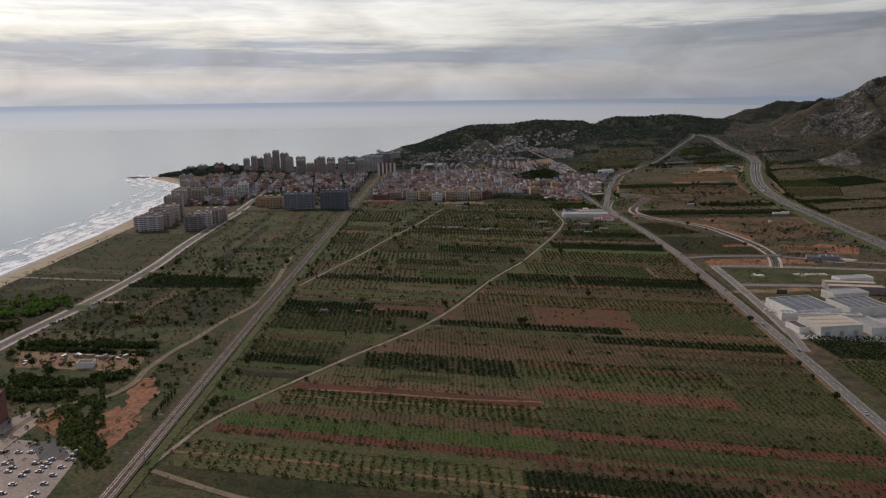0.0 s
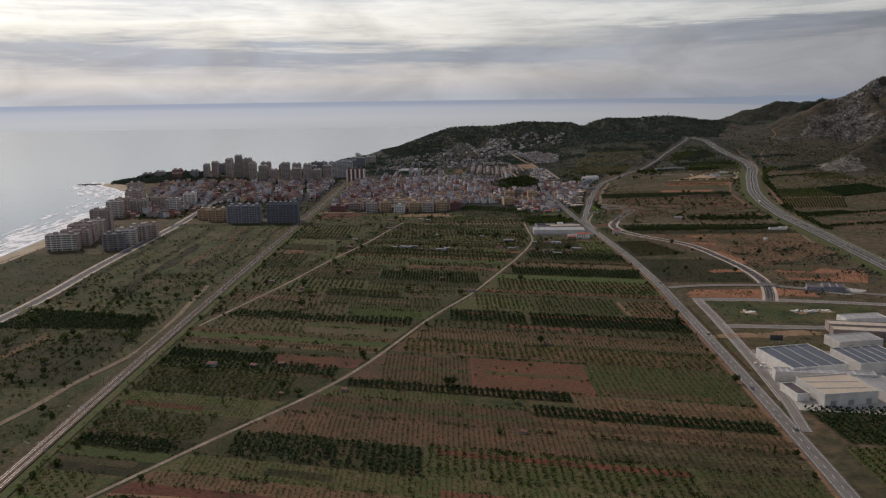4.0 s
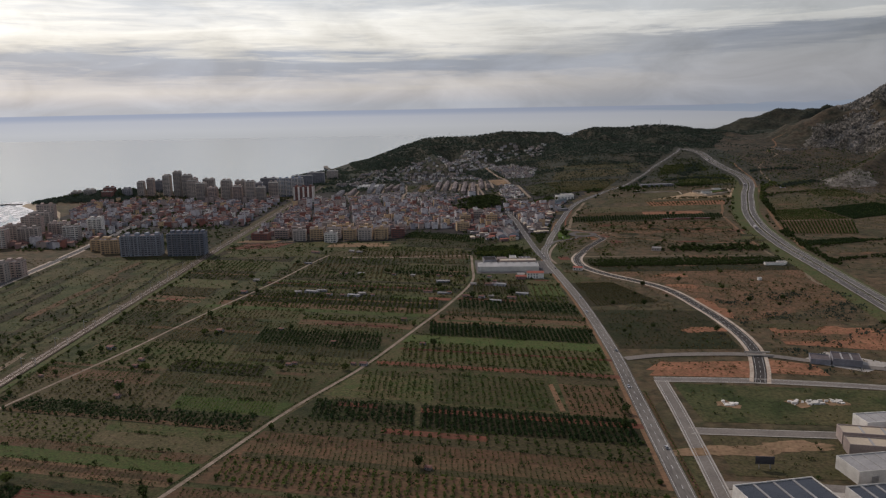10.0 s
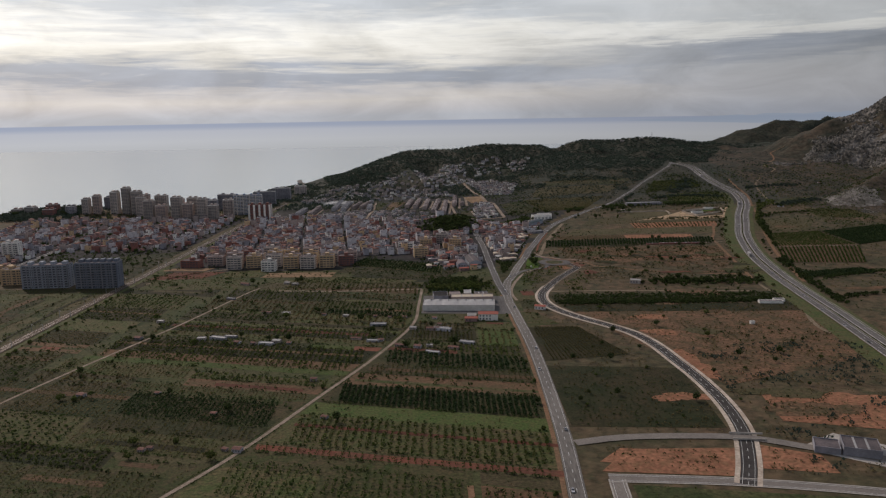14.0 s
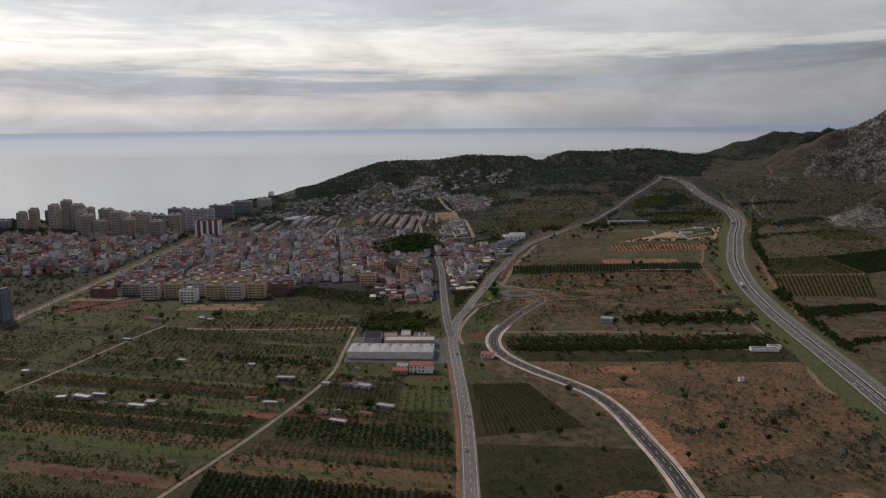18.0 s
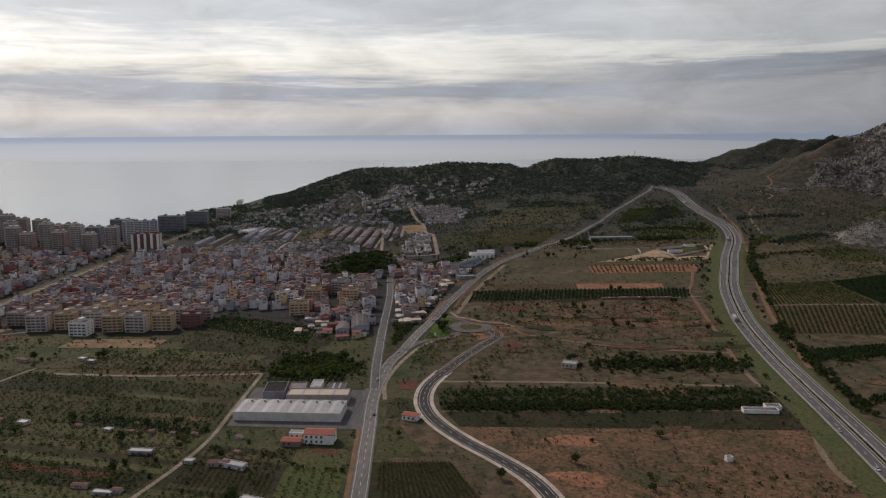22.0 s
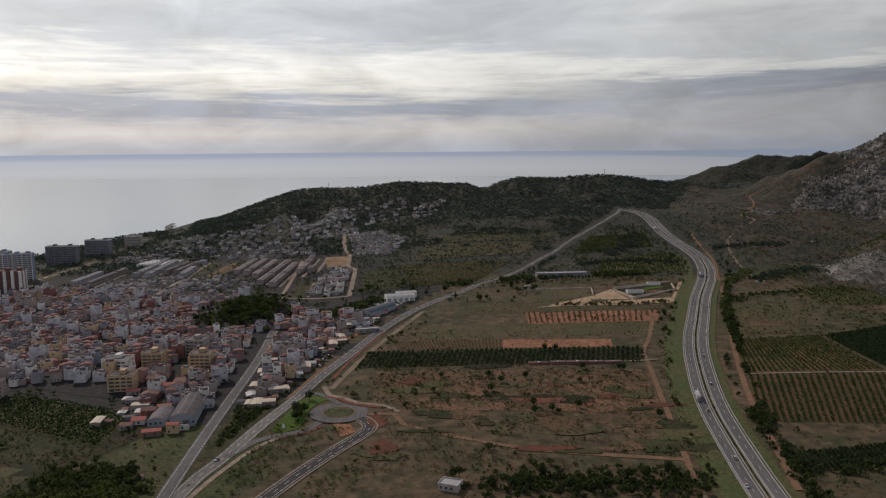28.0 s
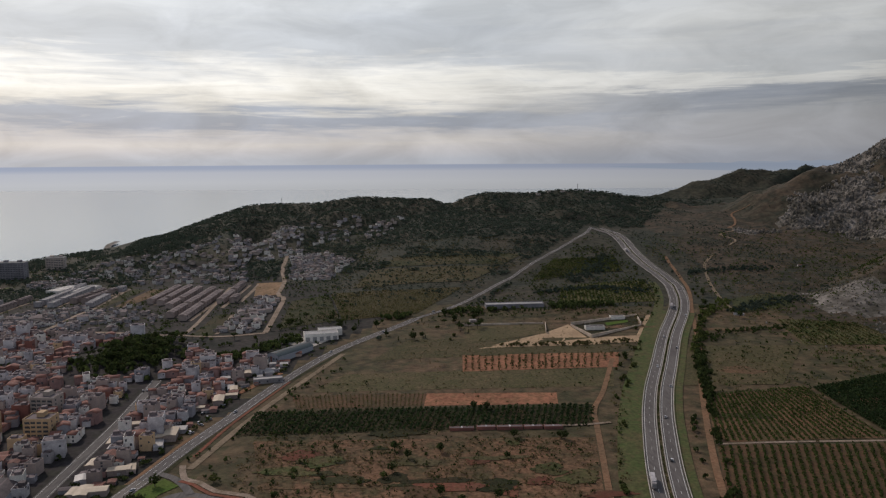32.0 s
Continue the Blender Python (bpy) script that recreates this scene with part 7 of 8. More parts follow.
def barrel_hall(x, y, w, d, h, rise, turn, label, roof="flat_roof", name="vaulted_hall"):
    """A hall under a shallow vault, with arched gable ends and light strips."""
    e = empty(name, label, "hall", "vaulted halls")
    arc = [(-w / 2 + w * k / 10, h + rise * math.sin(math.pi * k / 10) ** 0.8) for k in range(11)]
    part("wall", boxes_mesh("wall", [(-w / 2, -d / 2, -0.3, -w / 2 + 0.3, d / 2, h), (w / 2 - 0.3, -d / 2, -0.3, w / 2, d / 2, h)], M["slate_blue"]), e)
    for s in (-1, 1):
        ring = [(-w / 2, -0.3), (w / 2, -0.3)] + arc[::-1]
        v = [(a, s * d / 2, b) for a, b in ring] + [(a, s * (d / 2 - 0.3), b) for a, b in ring]
        n = len(ring)
        part("gable_wall", faces_mesh("gable_wall", v, [tuple(range(n)), tuple(range(2 * n - 1, n - 1, -1))] + [(i, i + n, (i + 1) % n + n, (i + 1) % n) for i in range(n)], M["slate_blue"]), e, "pale blue-grey arched gable wall")
    over = [(a * 1.03, b + 0.15) for a, b in arc]
    part("roof", grid_mesh("roof", np.array([[(a, q, b) for a, b in over] for q in (-d / 2 - 0.4, 0, d / 2 + 0.4)]), M[roof]), e, "vaulted roof with light strips")
    for k in (3, 6):
        (a, b), (c, f) = over[k], over[k + 1]
        part("roof_strip", faces_mesh("roof_strip", [(a, -d / 2, b + 0.1), (a + (c - a) * 0.5, -d / 2, (b + f) / 2 + 0.1), (a + (c - a) * 0.5, d / 2, (b + f) / 2 + 0.1), (a, d / 2, b + 0.1)], [(0, 1, 2, 3)], M["row_roof"]), e)
    for k in range(int(w // 3.4)):
        q = -w / 2 + 1.6 + k * 3.4
        part("window", boxes_mesh("window", [(q, -d / 2 - 0.08, 2.2, q + 1.6, -d / 2, 3.8)], M["glass"]), e)
    set_down(e, x, y, turn, 0.0)
    take_box(x - w / 2 - 3, y - d / 2 - 3, x + w / 2 + 3, y + d / 2 + 3)


barrel_hall(256, 1461, 17, 46, 6.0, 3.4, 7, "old works hall with a grey vaulted roof")
barrel_hall(370, 1757, 15, 48, 5.5, 2.8, -32, "long sports hall with a dark green-blue vaulted roof", "sports_roof", "sports_hall")
barrel_hall(240, 1450, 13, 26, 4.6, 2.6, 7, "smaller vaulted works hall, mossy grey roof")
for k, (x, y, w, d, roof, wall) in enumerate([(226, 1446, 9, 8, "bright_tiles", "plaster"), (229, 1457, 10, 8, "tiles", "brick"), (235, 1471, 10, 9, "bright_tiles", "brick"), (240, 1481, 9, 9, "flat_roof", "white"), (243, 1424, 12, 6, "bright_tiles", "pink"), (256, 1428, 8, 5, "bright_tiles", "ochre"),
                                              (221, 1436, 8, 7, "tiles", "white"), (222, 1512, 11, 8, "bright_tiles", "white"), (197, 1508, 10, 6, "bright_tiles", "cream"), (266, 1477, 7, 8, "flat_roof", "white"), (262, 1434, 6, 5, "flat_roof", "plaster")]):
    set_down(town_house(w, d, 1 + k % 2, wall, "tiles" if "tiles" in roof else "flat", 210 + k, "small house with %s beside the old works" % ("a red tile roof" if "tiles" in roof else "a flat roof"), 2, "works_house", "houses by the works", roof if "tiles" in roof else "tiles"), x, y, 7 + (k * 11) % 9)
    take_box(x - w / 2 - 1, y - d / 2 - 1, x + w / 2 + 1, y + d / 2 + 1)
shed("farm_building", "long low grey building with flat roof", 567, 1916, 635, 1929, 4, "grey", "metal_roof", 4, 4)
shed("farm_building", "white ruined farm building without trees", 548, 1236, 572, 1242, 2.4, "white", "flat_roof", 0, -4)
shed("farm_building", "low white farm wing with court walls", 566, 1243, 577, 1249, 2.4, "white", "flat_roof", 0, -4)
for k, (x0, x1) in enumerate([(515, 532), (534, 547), (548, 566), (567, 580), (581, 594)]):
    shed("field_shed", "low dark field shed in a row beside the orchard", x0, 1563 + k % 2, x1, 1567 + k % 2, 1.9 + 0.2 * (k % 3), "brick", "flat_roof", 1, 1, 0.1, "white", "shed")
shed("depot", "grey depot hall behind the bridge", 455, 880, 475, 898, 5, "grey", "flat_roof", 2, -20)
shed("depot", "low white depot beside the bridge road", 440, 886, 454, 900, 3.5, "grey", "flat_roof", 0, -20)
patch("yard", [(432, 895), (470, 868), (500, 885), (462, 915)], "concrete", "grey concrete depot yard", 0.2, "yard")
# walls of the compound by the sand lot
e = empty("compound_wall", "pale compound walls round an open lot", "wall")
for ax, ay, bx, by in ((652, 1842, 733, 1881), (664, 1794, 726, 1838), (652, 1842, 664, 1794), (726, 1838, 733, 1881), (534, 1846, 624, 1850), (621, 1812, 626, 1850)):
    run = math.hypot(bx - ax, by - ay)
    z = min(float(gz(ax, ay)), float(gz(bx, by)))
    part("wall_run", boxes_mesh("wall_run", [(0, -0.4, z - 1, run, 0.4, max(float(gz(ax, ay)), float(gz(bx, by))) + 1.6)], M["kerbstone"]), e, m=pose(ax, ay, 0, 0, 0, math.degrees(math.atan2(by - ay, bx - ax))))


patch("lawn", [(690, 1838), (716, 1852), (718, 1862), (690, 1850)], "lawn", "small green lawn in the walled lot", 0.5, "lawn")
shed("lodge", "small white lodge in the walled lot", 664, 1822, 684, 1830, 3.2, "white", "flat_roof", 0, 2)
shed("store", "low white store in the walled lot", 700, 1864, 716, 1871, 2.8, "white", "flat_roof", 0, 2)
pal = np.random.default_rng(21)


def pallets():
    e = empty("pallet_stack", "pale stack of pallets in the works yard", "pallets", "pallet stacks")
    for k in range(4):
        part("pallet", boxes_mesh("pallet", [(-1.0, -0.8, 0.35 * k, 1.0, 0.8, 0.35 * k + 0.26)], M["plaster"]), e)
    return e


for k in range(16):
    x, y = (298 + pal.uniform(0, 8), 650 + pal.uniform(0, 42)) if k < 10 else (355 + pal.uniform(0, 5), 642 + pal.uniform(0, 48))
    put("pallets", pallets, pose(x, y, float(gz(x, y)) + 0.2, 0, 0, pal.uniform(0, 90)))


def shack(k):
    def build():
        w, d, h = ((12, 7, 3.2), (9, 9, 3.0), (16, 8, 4.2), (7, 6, 2.6))[k]
        e = empty("low_shed", "low %s shed between the houses" % ("grey-roofed", "white-roofed", "brown-roofed", "tile-roofed")[k], "shed", "low sheds")
        part("wall", boxes_mesh("wall", [(-w / 2, -d / 2, -0.5, w / 2, d / 2, h)], M[("grey", "white", "cream", "pink")[k]]), e)
        part("roof", faces_mesh("roof", *gable(w, d, h, d * 0.08), M[("flat_roof", "metal_roof", "tan_roof", "tiles")[k]]), e)
        part("door", boxes_mesh("door", [(-1.2, -d / 2 - 0.06, 0, 1.2, -d / 2, 2.3)], M["galvanised"]), e)
        return e
    return build


for j in range(190):                                    # sheds and yards beside the road into town
    y = pal.uniform(1475, 1735)
    lo, hi = np.interp(y, [1475, 1590, 1690, 1735], [290, 286, 282, 285]), np.interp(y, [1475, 1535, 1640, 1735], [310, 322, 344, 380])
    x = pal.uniform(lo, hi)
    if is_free(x, y):
        k = int(pal.integers(0, 4))
        put(("shack", k), shack(k), pose(x, y, float(gz(x, y)), 0, 0, 12 + 90 * int(pal.integers(0, 2)) + pal.normal(0, 5)), pal.uniform(0.55, 0.95))
        take_box(x - 3.5, y - 3.5, x + 3.5, y + 3.5)
for j in range(60):
    x, y = pal.uniform(196, 280), pal.uniform(1440, 1500)
    if is_free(x, y):
        k = int(pal.integers(0, 4))
        put(("shack", k), shack(k), pose(x, y, float(gz(x, y)), 0, 0, 5 + 90 * int(pal.integers(0, 2))), pal.uniform(0.6, 1.0))
        take_box(x - 4, y - 4, x + 4, y + 4)
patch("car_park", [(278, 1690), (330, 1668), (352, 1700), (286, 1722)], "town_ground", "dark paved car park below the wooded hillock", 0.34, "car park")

# ---- bridge of the crossing road, farmsteads ----
e = empty("underpass", "concrete bridge with pale parapets over the new road", "bridge")
part("parapet", boxes_mesh("parapet", [(-8, -4.6, 0.4, 12, -4.2, 1.5)], M["concrete"]), e)
part("parapet", boxes_mesh("parapet", [(-8, 4.2, 0.4, 12, 4.6, 1.5)], M["concrete"]), e)
e.matrix_basis = pose(405, 910, 0.2, 0, 0, -6)


FARMS = [(-88, 918), (-61, 995), (8, 998), (-115, 687), (-82, 684), (-61, 686), (-6, 633), (-49, 628), (-84, 866), (-74, 840), (-127, 950), (-152, 884), (-87, 903), (112, 563), (149, 727), (94, 900), (39, 904), (-278, 545), 
         (-300, 560), (205, 1446), (444, 1342), (238, 1446), (225, 1458), (549, 1864), (582, 1918), (848, 1880), (1032, 2115), (155, 1121), (162, 1123), (181, 1106), (196, 1102), (206, 1105), (227, 1098), (239, 1112), (209, 1085), (189, 1160), 
         (208, 1156), (217, 1154), (214, 1173), (209, 1196), (96, 1215), (119, 1208), (136, 1205), (149, 1205), (164, 1202), (179, 1200), (35, 1225), (56, 1220), (-23, 1360), (27, 1363), (38, 1356), (-20, 1288), (22, 1140), (80, 1118), 
         (68, 1122), (139, 1129), (155, 1173), (261, 1358), (-3, 1133), (12, 1134), (33, 1121), (48, 1118), (60, 1116), (-63, 1138), (-64, 1195), (-47, 995), (35, 901), (86, 901), (139, 949), (119, 1022), (62, 957)]
frng = np.random.default_rng(5)
for k, (x, y) in enumerate(FARMS):
    j = int(frng.integers(0, 5)) if y > 1000 else int(frng.choice([0, 2]))
    put(("farm", j), farmhouse(j), pose(x, y, float(gz(x, y)), 0, 0, -12 + frng.normal(0, 8)), frng.uniform(0.42, 0.7) if y > 1000 else frng.uniform(0.4, 0.65))
    take_box(x - 5, y - 5, x + 5, y + 5)
set_down(town_house(19, 10, 2, "plaster", "tiles", 77, "large white country house, bright red tile roof", 8, "country_house", cover_with="bright_tiles"), 262, 1191, -4)
set_down(town_house(9, 5, 1, "plaster", "pale", 79, "low white annex of the country house", 2, "annex", "outbuildings"), 246, 1197, -4)
set_down(town_house(12, 7, 1, "pink", "tiles", 80, "low tiled outbuilding beside the country house", 2, "annex", "outbuildings", "bright_tiles"), 245, 1186, -4)
set_down(town_house(11, 7, 1, "plaster", "tiles", 81, "small farmhouse with a red roof beside the new road", 3, "farmhouse", "farmhouses", "bright_tiles"), 318, 1228, -20)
shed("ruin", "small white ruin standing on the dry plain", 508, 1160, 512, 1163, 2.6, "white", "flat_roof", 0, 10)
shed("hut", "low cream hut in the earth yard", -281, 541, -269, 549, 4, "plaster", "flat_roof", 0, 4)
ybr = np.random.default_rng(15)


def container(k):
    def build():
        e = empty("container", "%s steel container in the earth yard" % ("cream", "rusty red", "grey")[k], "container", "yard containers")
        part("body", boxes_mesh("body", [(-3, -1.2, 0.1, 3, 1.2, 2.6)], M[("cream", "brick", "galvanised")[k]]), e)
        part("door", boxes_mesh("door", [(3.0, -1.1, 0.2, 3.08, 1.1, 2.5)], M["galvanised"]), e)
        return e
    return build


for k in range(26):
    x, y = ybr.uniform(-332, -242), ybr.uniform(545, 568)
    put(("container", k % 3), container(k % 3), pose(x, y, float(gz(x, y)) + 0.2, 0, 0, ybr.uniform(0, 180)), ybr.uniform(0.4, 0.9))
set_down(town_house(20, 14, 6, "brick", "flat", 78, "brick hotel block beside the car park", 14, "hotel"), -292, 446, 10)


rub = np.random.default_rng(44)
for cx, cy in ((347, 812), (394, 812), (404, 812), (418, 814)):
    heap = []
    for k in range(14):
        x, y, a, b = cx + rub.normal(0, 3.0), cy + rub.normal(0, 2.0), rub.uniform(0.4, 1.6), rub.uniform(0.4, 1.2)
        heap.append((x - a, y - b, 0.1, x + a, y + b, rub.uniform(0.5, 1.5)))
    tagged(new("rubble_heap", boxes_mesh("rubble_heap", heap, M["plaster"])), "heap of pale concrete rubble on the vacant plot", "rubble", kind="stuff")


# ---- trees ----
def limb(bm, a, b, r0, r1, n=6):
    a, b = Vector(a), Vector(b)
    q = (b - a).to_track_quat("Z", "Y").to_matrix()
    rings = []
    for p, r in ((a, r0), (b, r1)):
        rings.append([bm.verts.new(p + q @ Vector((r * math.cos(t), r * math.sin(t), 0))) for t in [2 * math.pi * i / n for i in range(n)]])
    for i in range(n):
        bm.faces.new((rings[0][i], rings[0][(i + 1) % n], rings[1][(i + 1) % n], rings[1][i]))


def tree(k):
    """Trunk with limbs and a crown of many tufts: 0, 1 broad, 2 pine, 3 cypress, 4 palm-like small tree."""
    r = np.random.default_rng(200 + k)
    label = ("broad dark green tree with a rounded crown", "spreading olive-green tree with a low crown", "umbrella pine with a flat crown", "slim dark green cypress tree", "small bushy green tree")[k]
    e = empty("tree", label, "tree", "scattered trees")
    hh = (3.0, 2.2, 4.5, 1.0, 1.2)[k]
    bm = bmesh.new()
    limb(bm, (0, 0, -0.3), (0.1, 0, hh), 0.35, 0.22)
    for j in range(4):
        a = j * 1.57 + r.uniform(-0.3, 0.3)
        limb(bm, (0.1, 0, hh * 0.85), (math.cos(a) * 1.4, math.sin(a) * 1.4, hh + 1.6), 0.16, 0.06, 5)
    me = bpy.data.meshes.new("trunk")
    bm.to_mesh(me)
    me.materials.append(M["bark"])
    part("trunk", me, e)
    n = (150, 130, 130, 110, 70)[k]
    sx, sz, z0 = ((3.2, 2.8, hh + 2.0), (3.6, 2.0, hh + 1.4), (3.8, 1.3, hh + 1.8), (0.9, 4.2, 4.6), (2.0, 1.6, 1.8))[k]
    q = []
    for j in range(n):
        d = r.normal(size=3)
        d /= np.linalg.norm(d)
        lump = 1 + 0.25 * math.sin(5 * d[0] + k) * math.cos(4 * d[1])
        c = d * r.uniform(0.6, 1.0) * lump * np.array([sx, sx, sz]) + np.array([0, 0, z0])
        nrm = d + r.normal(size=3) * 0.4
        a = np.cross(nrm, r.normal(size=3))
        a /= np.linalg.norm(a)
        b = np.cross(nrm, a)
        b /= np.linalg.norm(b)
        s = r.uniform(0.5, 0.95) * (0.6 if k == 3 else 1)
        q.append([c + a * s, c + b * s * 0.8, c - a * s * 0.9, c - b * s])
    part("crown", quads_mesh("crown", np.array(q), M["leaf" if k in (0, 2, 3) else "leaf_mid"]), e)
    return e


trng = np.random.default_rng(77)


def plant(x, y, k=None, scale=None):
    if not bool(is_free(x, y)) or gz(x, y) < 0 - 0.3:
        return
    k = int(trng.choice([0, 1, 2, 4], p=[0.4, 0.25, 0.1, 0.25])) if k is None else k
    put(("tree", k), lambda: tree(k), pose(x, y, float(gz(x, y)) - 0.1, 0, 0, trng.uniform(0, 360)), scale or trng.uniform(0.6, 1.15))


for x, y in [(-150, 458), (-147, 452), (-153, 462), (-140, 455)]:
    plant(x, y, 0, 1.1)
for x, y in [(110, 560), (116, 564), (-3, 706), (0, 700), (66, 640), (70, 641), (-65, 840), (-70, 1042), (-73, 1044), (250, 530), (276, 600), (265, 560), (270, 775), (272, 785), (276, 800), (-85, 612), (-52, 622), (110, 610)]:
    plant(x, y, int(trng.choice([0, 3])), 0.9)
for x, y in FARMS:
    for j in range(2):
        plant(x + trng.normal(0, 9), y + trng.normal(0, 9))
for y in np.arange(393, 1344, 17):                      # beside the railway and the lanes
    plant(-158 + trng.normal(0, 2), y + trng.uniform(-6, 6), 4)
    if trng.random() < 0.5:
        x = np.interp(y, [p[1] for p in DIAG2], [p[0] for p in DIAG2])
        plant(x + trng.choice([-6, 6]), y, 4)
for y in np.arange(422, 1242, 22):
    x = np.interp(y, [p[1] for p in N340], [p[0] for p in N340])
    plant(x - 10 + trng.normal(0, 1), y + trng.uniform(-5, 5), int(trng.choice([0, 4])), trng.uniform(0.5, 0.9))
for j in range(90):                                     # right of the motorway, a belt of pines
    y = trng.uniform(1470, 2000)
    plant(np.interp(y, [p[1] for p in MWAY], [p[0] for p in MWAY]) + trng.uniform(20, 34), y, int(trng.choice([0, 2, 4])))
for j in range(60):
    y = trng.uniform(1430, 2200)
    plant(np.interp(y, [p[1] for p in MWAY], [p[0] for p in MWAY]) - trng.uniform(22, 45), y, 4)
for j in range(90):
    plant(trng.normal(222, 26), trng.normal(1745, 30), int(trng.choice([0, 2])))
for j in range(90):
    plant(trng.uniform(300, 560), trng.uniform(1790, 1900) + 0.0, int(trng.choice([0, 2, 3, 4])))
for x, y in [(335, 1457), (338, 1451), (340, 1461), (334, 1463), (339, 1487), (336, 1446)]:
    plant(x, y, 0, 1.0)
for x, y in [(508, 1528), (487, 1519), (507, 1468), (540, 1463), (519, 1456), (534, 1604), (593, 1444), (626, 1557), (679, 1724), (639, 1643), (592, 1545), (506, 1453), (478, 1532), (544, 1603), (558, 1549), (478, 1500)]:
    plant(x, y, 0, 0.85)
for j in range(110):                                    # the dry plain
    plant(trng.uniform(310, 640), trng.uniform(947, 1582), int(trng.choice([0, 1, 4])), trng.uniform(0.4, 0.9))
for j in range(40):
    plant(trng.uniform(440, 590), trng.uniform(1325, 1362), int(trng.choice([0, 4])), trng.uniform(0.7, 1.1))
for j in range(80):
    plant(trng.uniform(-350, -190), trng.uniform(480, 960), int(trng.choice([0, 0, 1, 4])))
for j in range(120):                                    # gardens among the seaside flats and the town
    plant(trng.uniform(-540, -190), trng.uniform(1420, 1950), int(trng.choice([0, 2])))
for j in range(60):
    plant(trng.uniform(-760, -560), trng.uniform(1990, 2330), int(trng.choice([0, 2])), 1.1)
for y in np.arange(448, 491, 3.2):
    plant(-187.5 + trng.normal(0, 0.3), y, 3, trng.uniform(0.55, 0.75))

join_far("far_town_houses", "town", "dense far rows of town houses", "houses")
join_far("far_terraces", "row", "far terraced rows behind the town", "houses")
join_far("far_sheds", "shack", "far low sheds at the edge of town", "sheds")
join_far("far_villas", "villa", "far white villas on the hillside", "houses")
join_far("far_trees", "tree", "far scattered trees and groves", "trees")

# ---- rock on the mountain ----
rr = np.random.default_rng(55)


def rocks(name, n, x0, x1, y0, y1, size, seed, label, low):
    """Angular outcrops on the steep ground."""
    x, y = rr.uniform(x0, x1, n), rr.uniform(y0, y1, n)
    keep = (crags(x, y) + value_noise(x, y, 40, seed) * 0.5 + rr.normal(0, 0.08, n) > low) & (gz(x, y) > 12)
    x, y = x[keep], y[keep]
    t = (1 + 5 ** 0.5) / 2
    v = np.array([(-1, t, 0), (1, t, 0), (-1, -t, 0), (1, -t, 0), (0, -1, t), (0, 1, t), (0, -1, -t), (0, 1, -t), (t, 0, -1), (t, 0, 1), (-t, 0, -1), (-t, 0, 1)]) / 1.9
    f = np.array([(0, 11, 5), (0, 5, 1), (0, 1, 7), (0, 10, 11), (1, 5, 9), (5, 11, 4), (3, 9, 4), (3, 4, 2), (4, 9, 5), (2, 4, 11), (9, 8, 1), (3, 8, 9), (10, 2, 11), (0, 7, 10)])
    out = []
    for px, py in zip(x, y):
        w = v * rr.uniform(0.55, 1.3, (12, 1)) * rr.uniform(*size) * np.array([0.8, 1.1, 1.7])
        a = rr.uniform(-0.5, 0.9)
        w = np.stack([w[:, 0] * math.cos(a) - w[:, 1] * math.sin(a), w[:, 0] * math.sin(a) + w[:, 1] * math.cos(a), w[:, 2]], 1) + np.array([px, py, float(gz(px, py))])
        out.append(w[f])
    return tagged(new(name, quads_mesh(name, np.concatenate(out), M["rock"])), label, "rocks", kind="stuff")


rocks("rock_outcrops", 9000, 1040, 1560, 2250, 2650, (1.0, 3.8), 41, "grey limestone crags on the mountain face", 0.50)
rocks("boulders", 2600, 850, 1300, 1650, 2350, (0.4, 1.2), 43, "scattered pale boulders on the mountain foot", 0.12)
rocks("rock_scree", 4200, 940, 1450, 1800, 2450, (0.5, 1.6), 42, "pale scree and boulders below the crags", 0.5)

# ---- cover of shrubs and woods, too many to count ----
crng = np.random.default_rng(31)


def cover(name, label, x0, x1, y0, y1, n, size, tufts, leaves, seed, test=None, category="shrubs", clump=30, bias=-0.05, tall=1.0):
    x, y = crng.uniform(x0, x1, n), crng.uniform(y0, y1, n)
    keep = value_noise(x, y, clump, seed) + crng.normal(0, 0.13, n) > bias
    if test is not None:
        keep &= test(x, y)
    x, y = x[keep], y[keep]
    growth(name, x, y, crng.uniform(*size, len(x)), tufts, leaves, label, category, seed, tall)


def tree_band(points, half, n, size, leaves, label, tufts=14):
    line = spline(points, 2.0)
    p = line[crng.integers(0, len(line), n)] + crng.normal(0, half / 2, (n, 2))
    growth("tree_belt", p[:, 0], p[:, 1], crng.uniform(*size, n), tufts, leaves, label, "trees", int(crng.integers(1, 999)), 1.15)


tree_band([(346, 1252), (426, 1252), (572, 1252)], 10, 1300, (0.9, 1.7), "leaf", "long dark belt of trees across the plain")
tree_band([(347, 1277), (453, 1275), (578, 1276)], 16, 700, (0.7, 1.5), "leaf", "scrubby belt of trees across the plain")
tree_band([(474, 1345), (530, 1346), (590, 1346)], 18, 330, (1.1, 2.3), "leaf", "dark thicket on the dry plain")
tree_band([(673, 1354), (773, 1387), (866, 1398)], 7, 160, (1.1, 2.1), "leaf", "dark belt of trees below the vineyard")
tree_band([(606, 1243), (710, 1278), (860, 1300)], 9, 200, (1.1, 2.1), "leaf", "dark belt of trees beyond the motorway")
tree_band([(571, 1768), (664, 1774), (705, 1785)], 5, 90, (1.0, 2.0), "leaf_olive", "low hedge below the bare lot")
tree_band([(450, 1886), (553, 1908), (666, 1920), (717, 1926)], 9, 260, (2.0, 3.4), "leaf", "row of dark trees behind the bare lot")
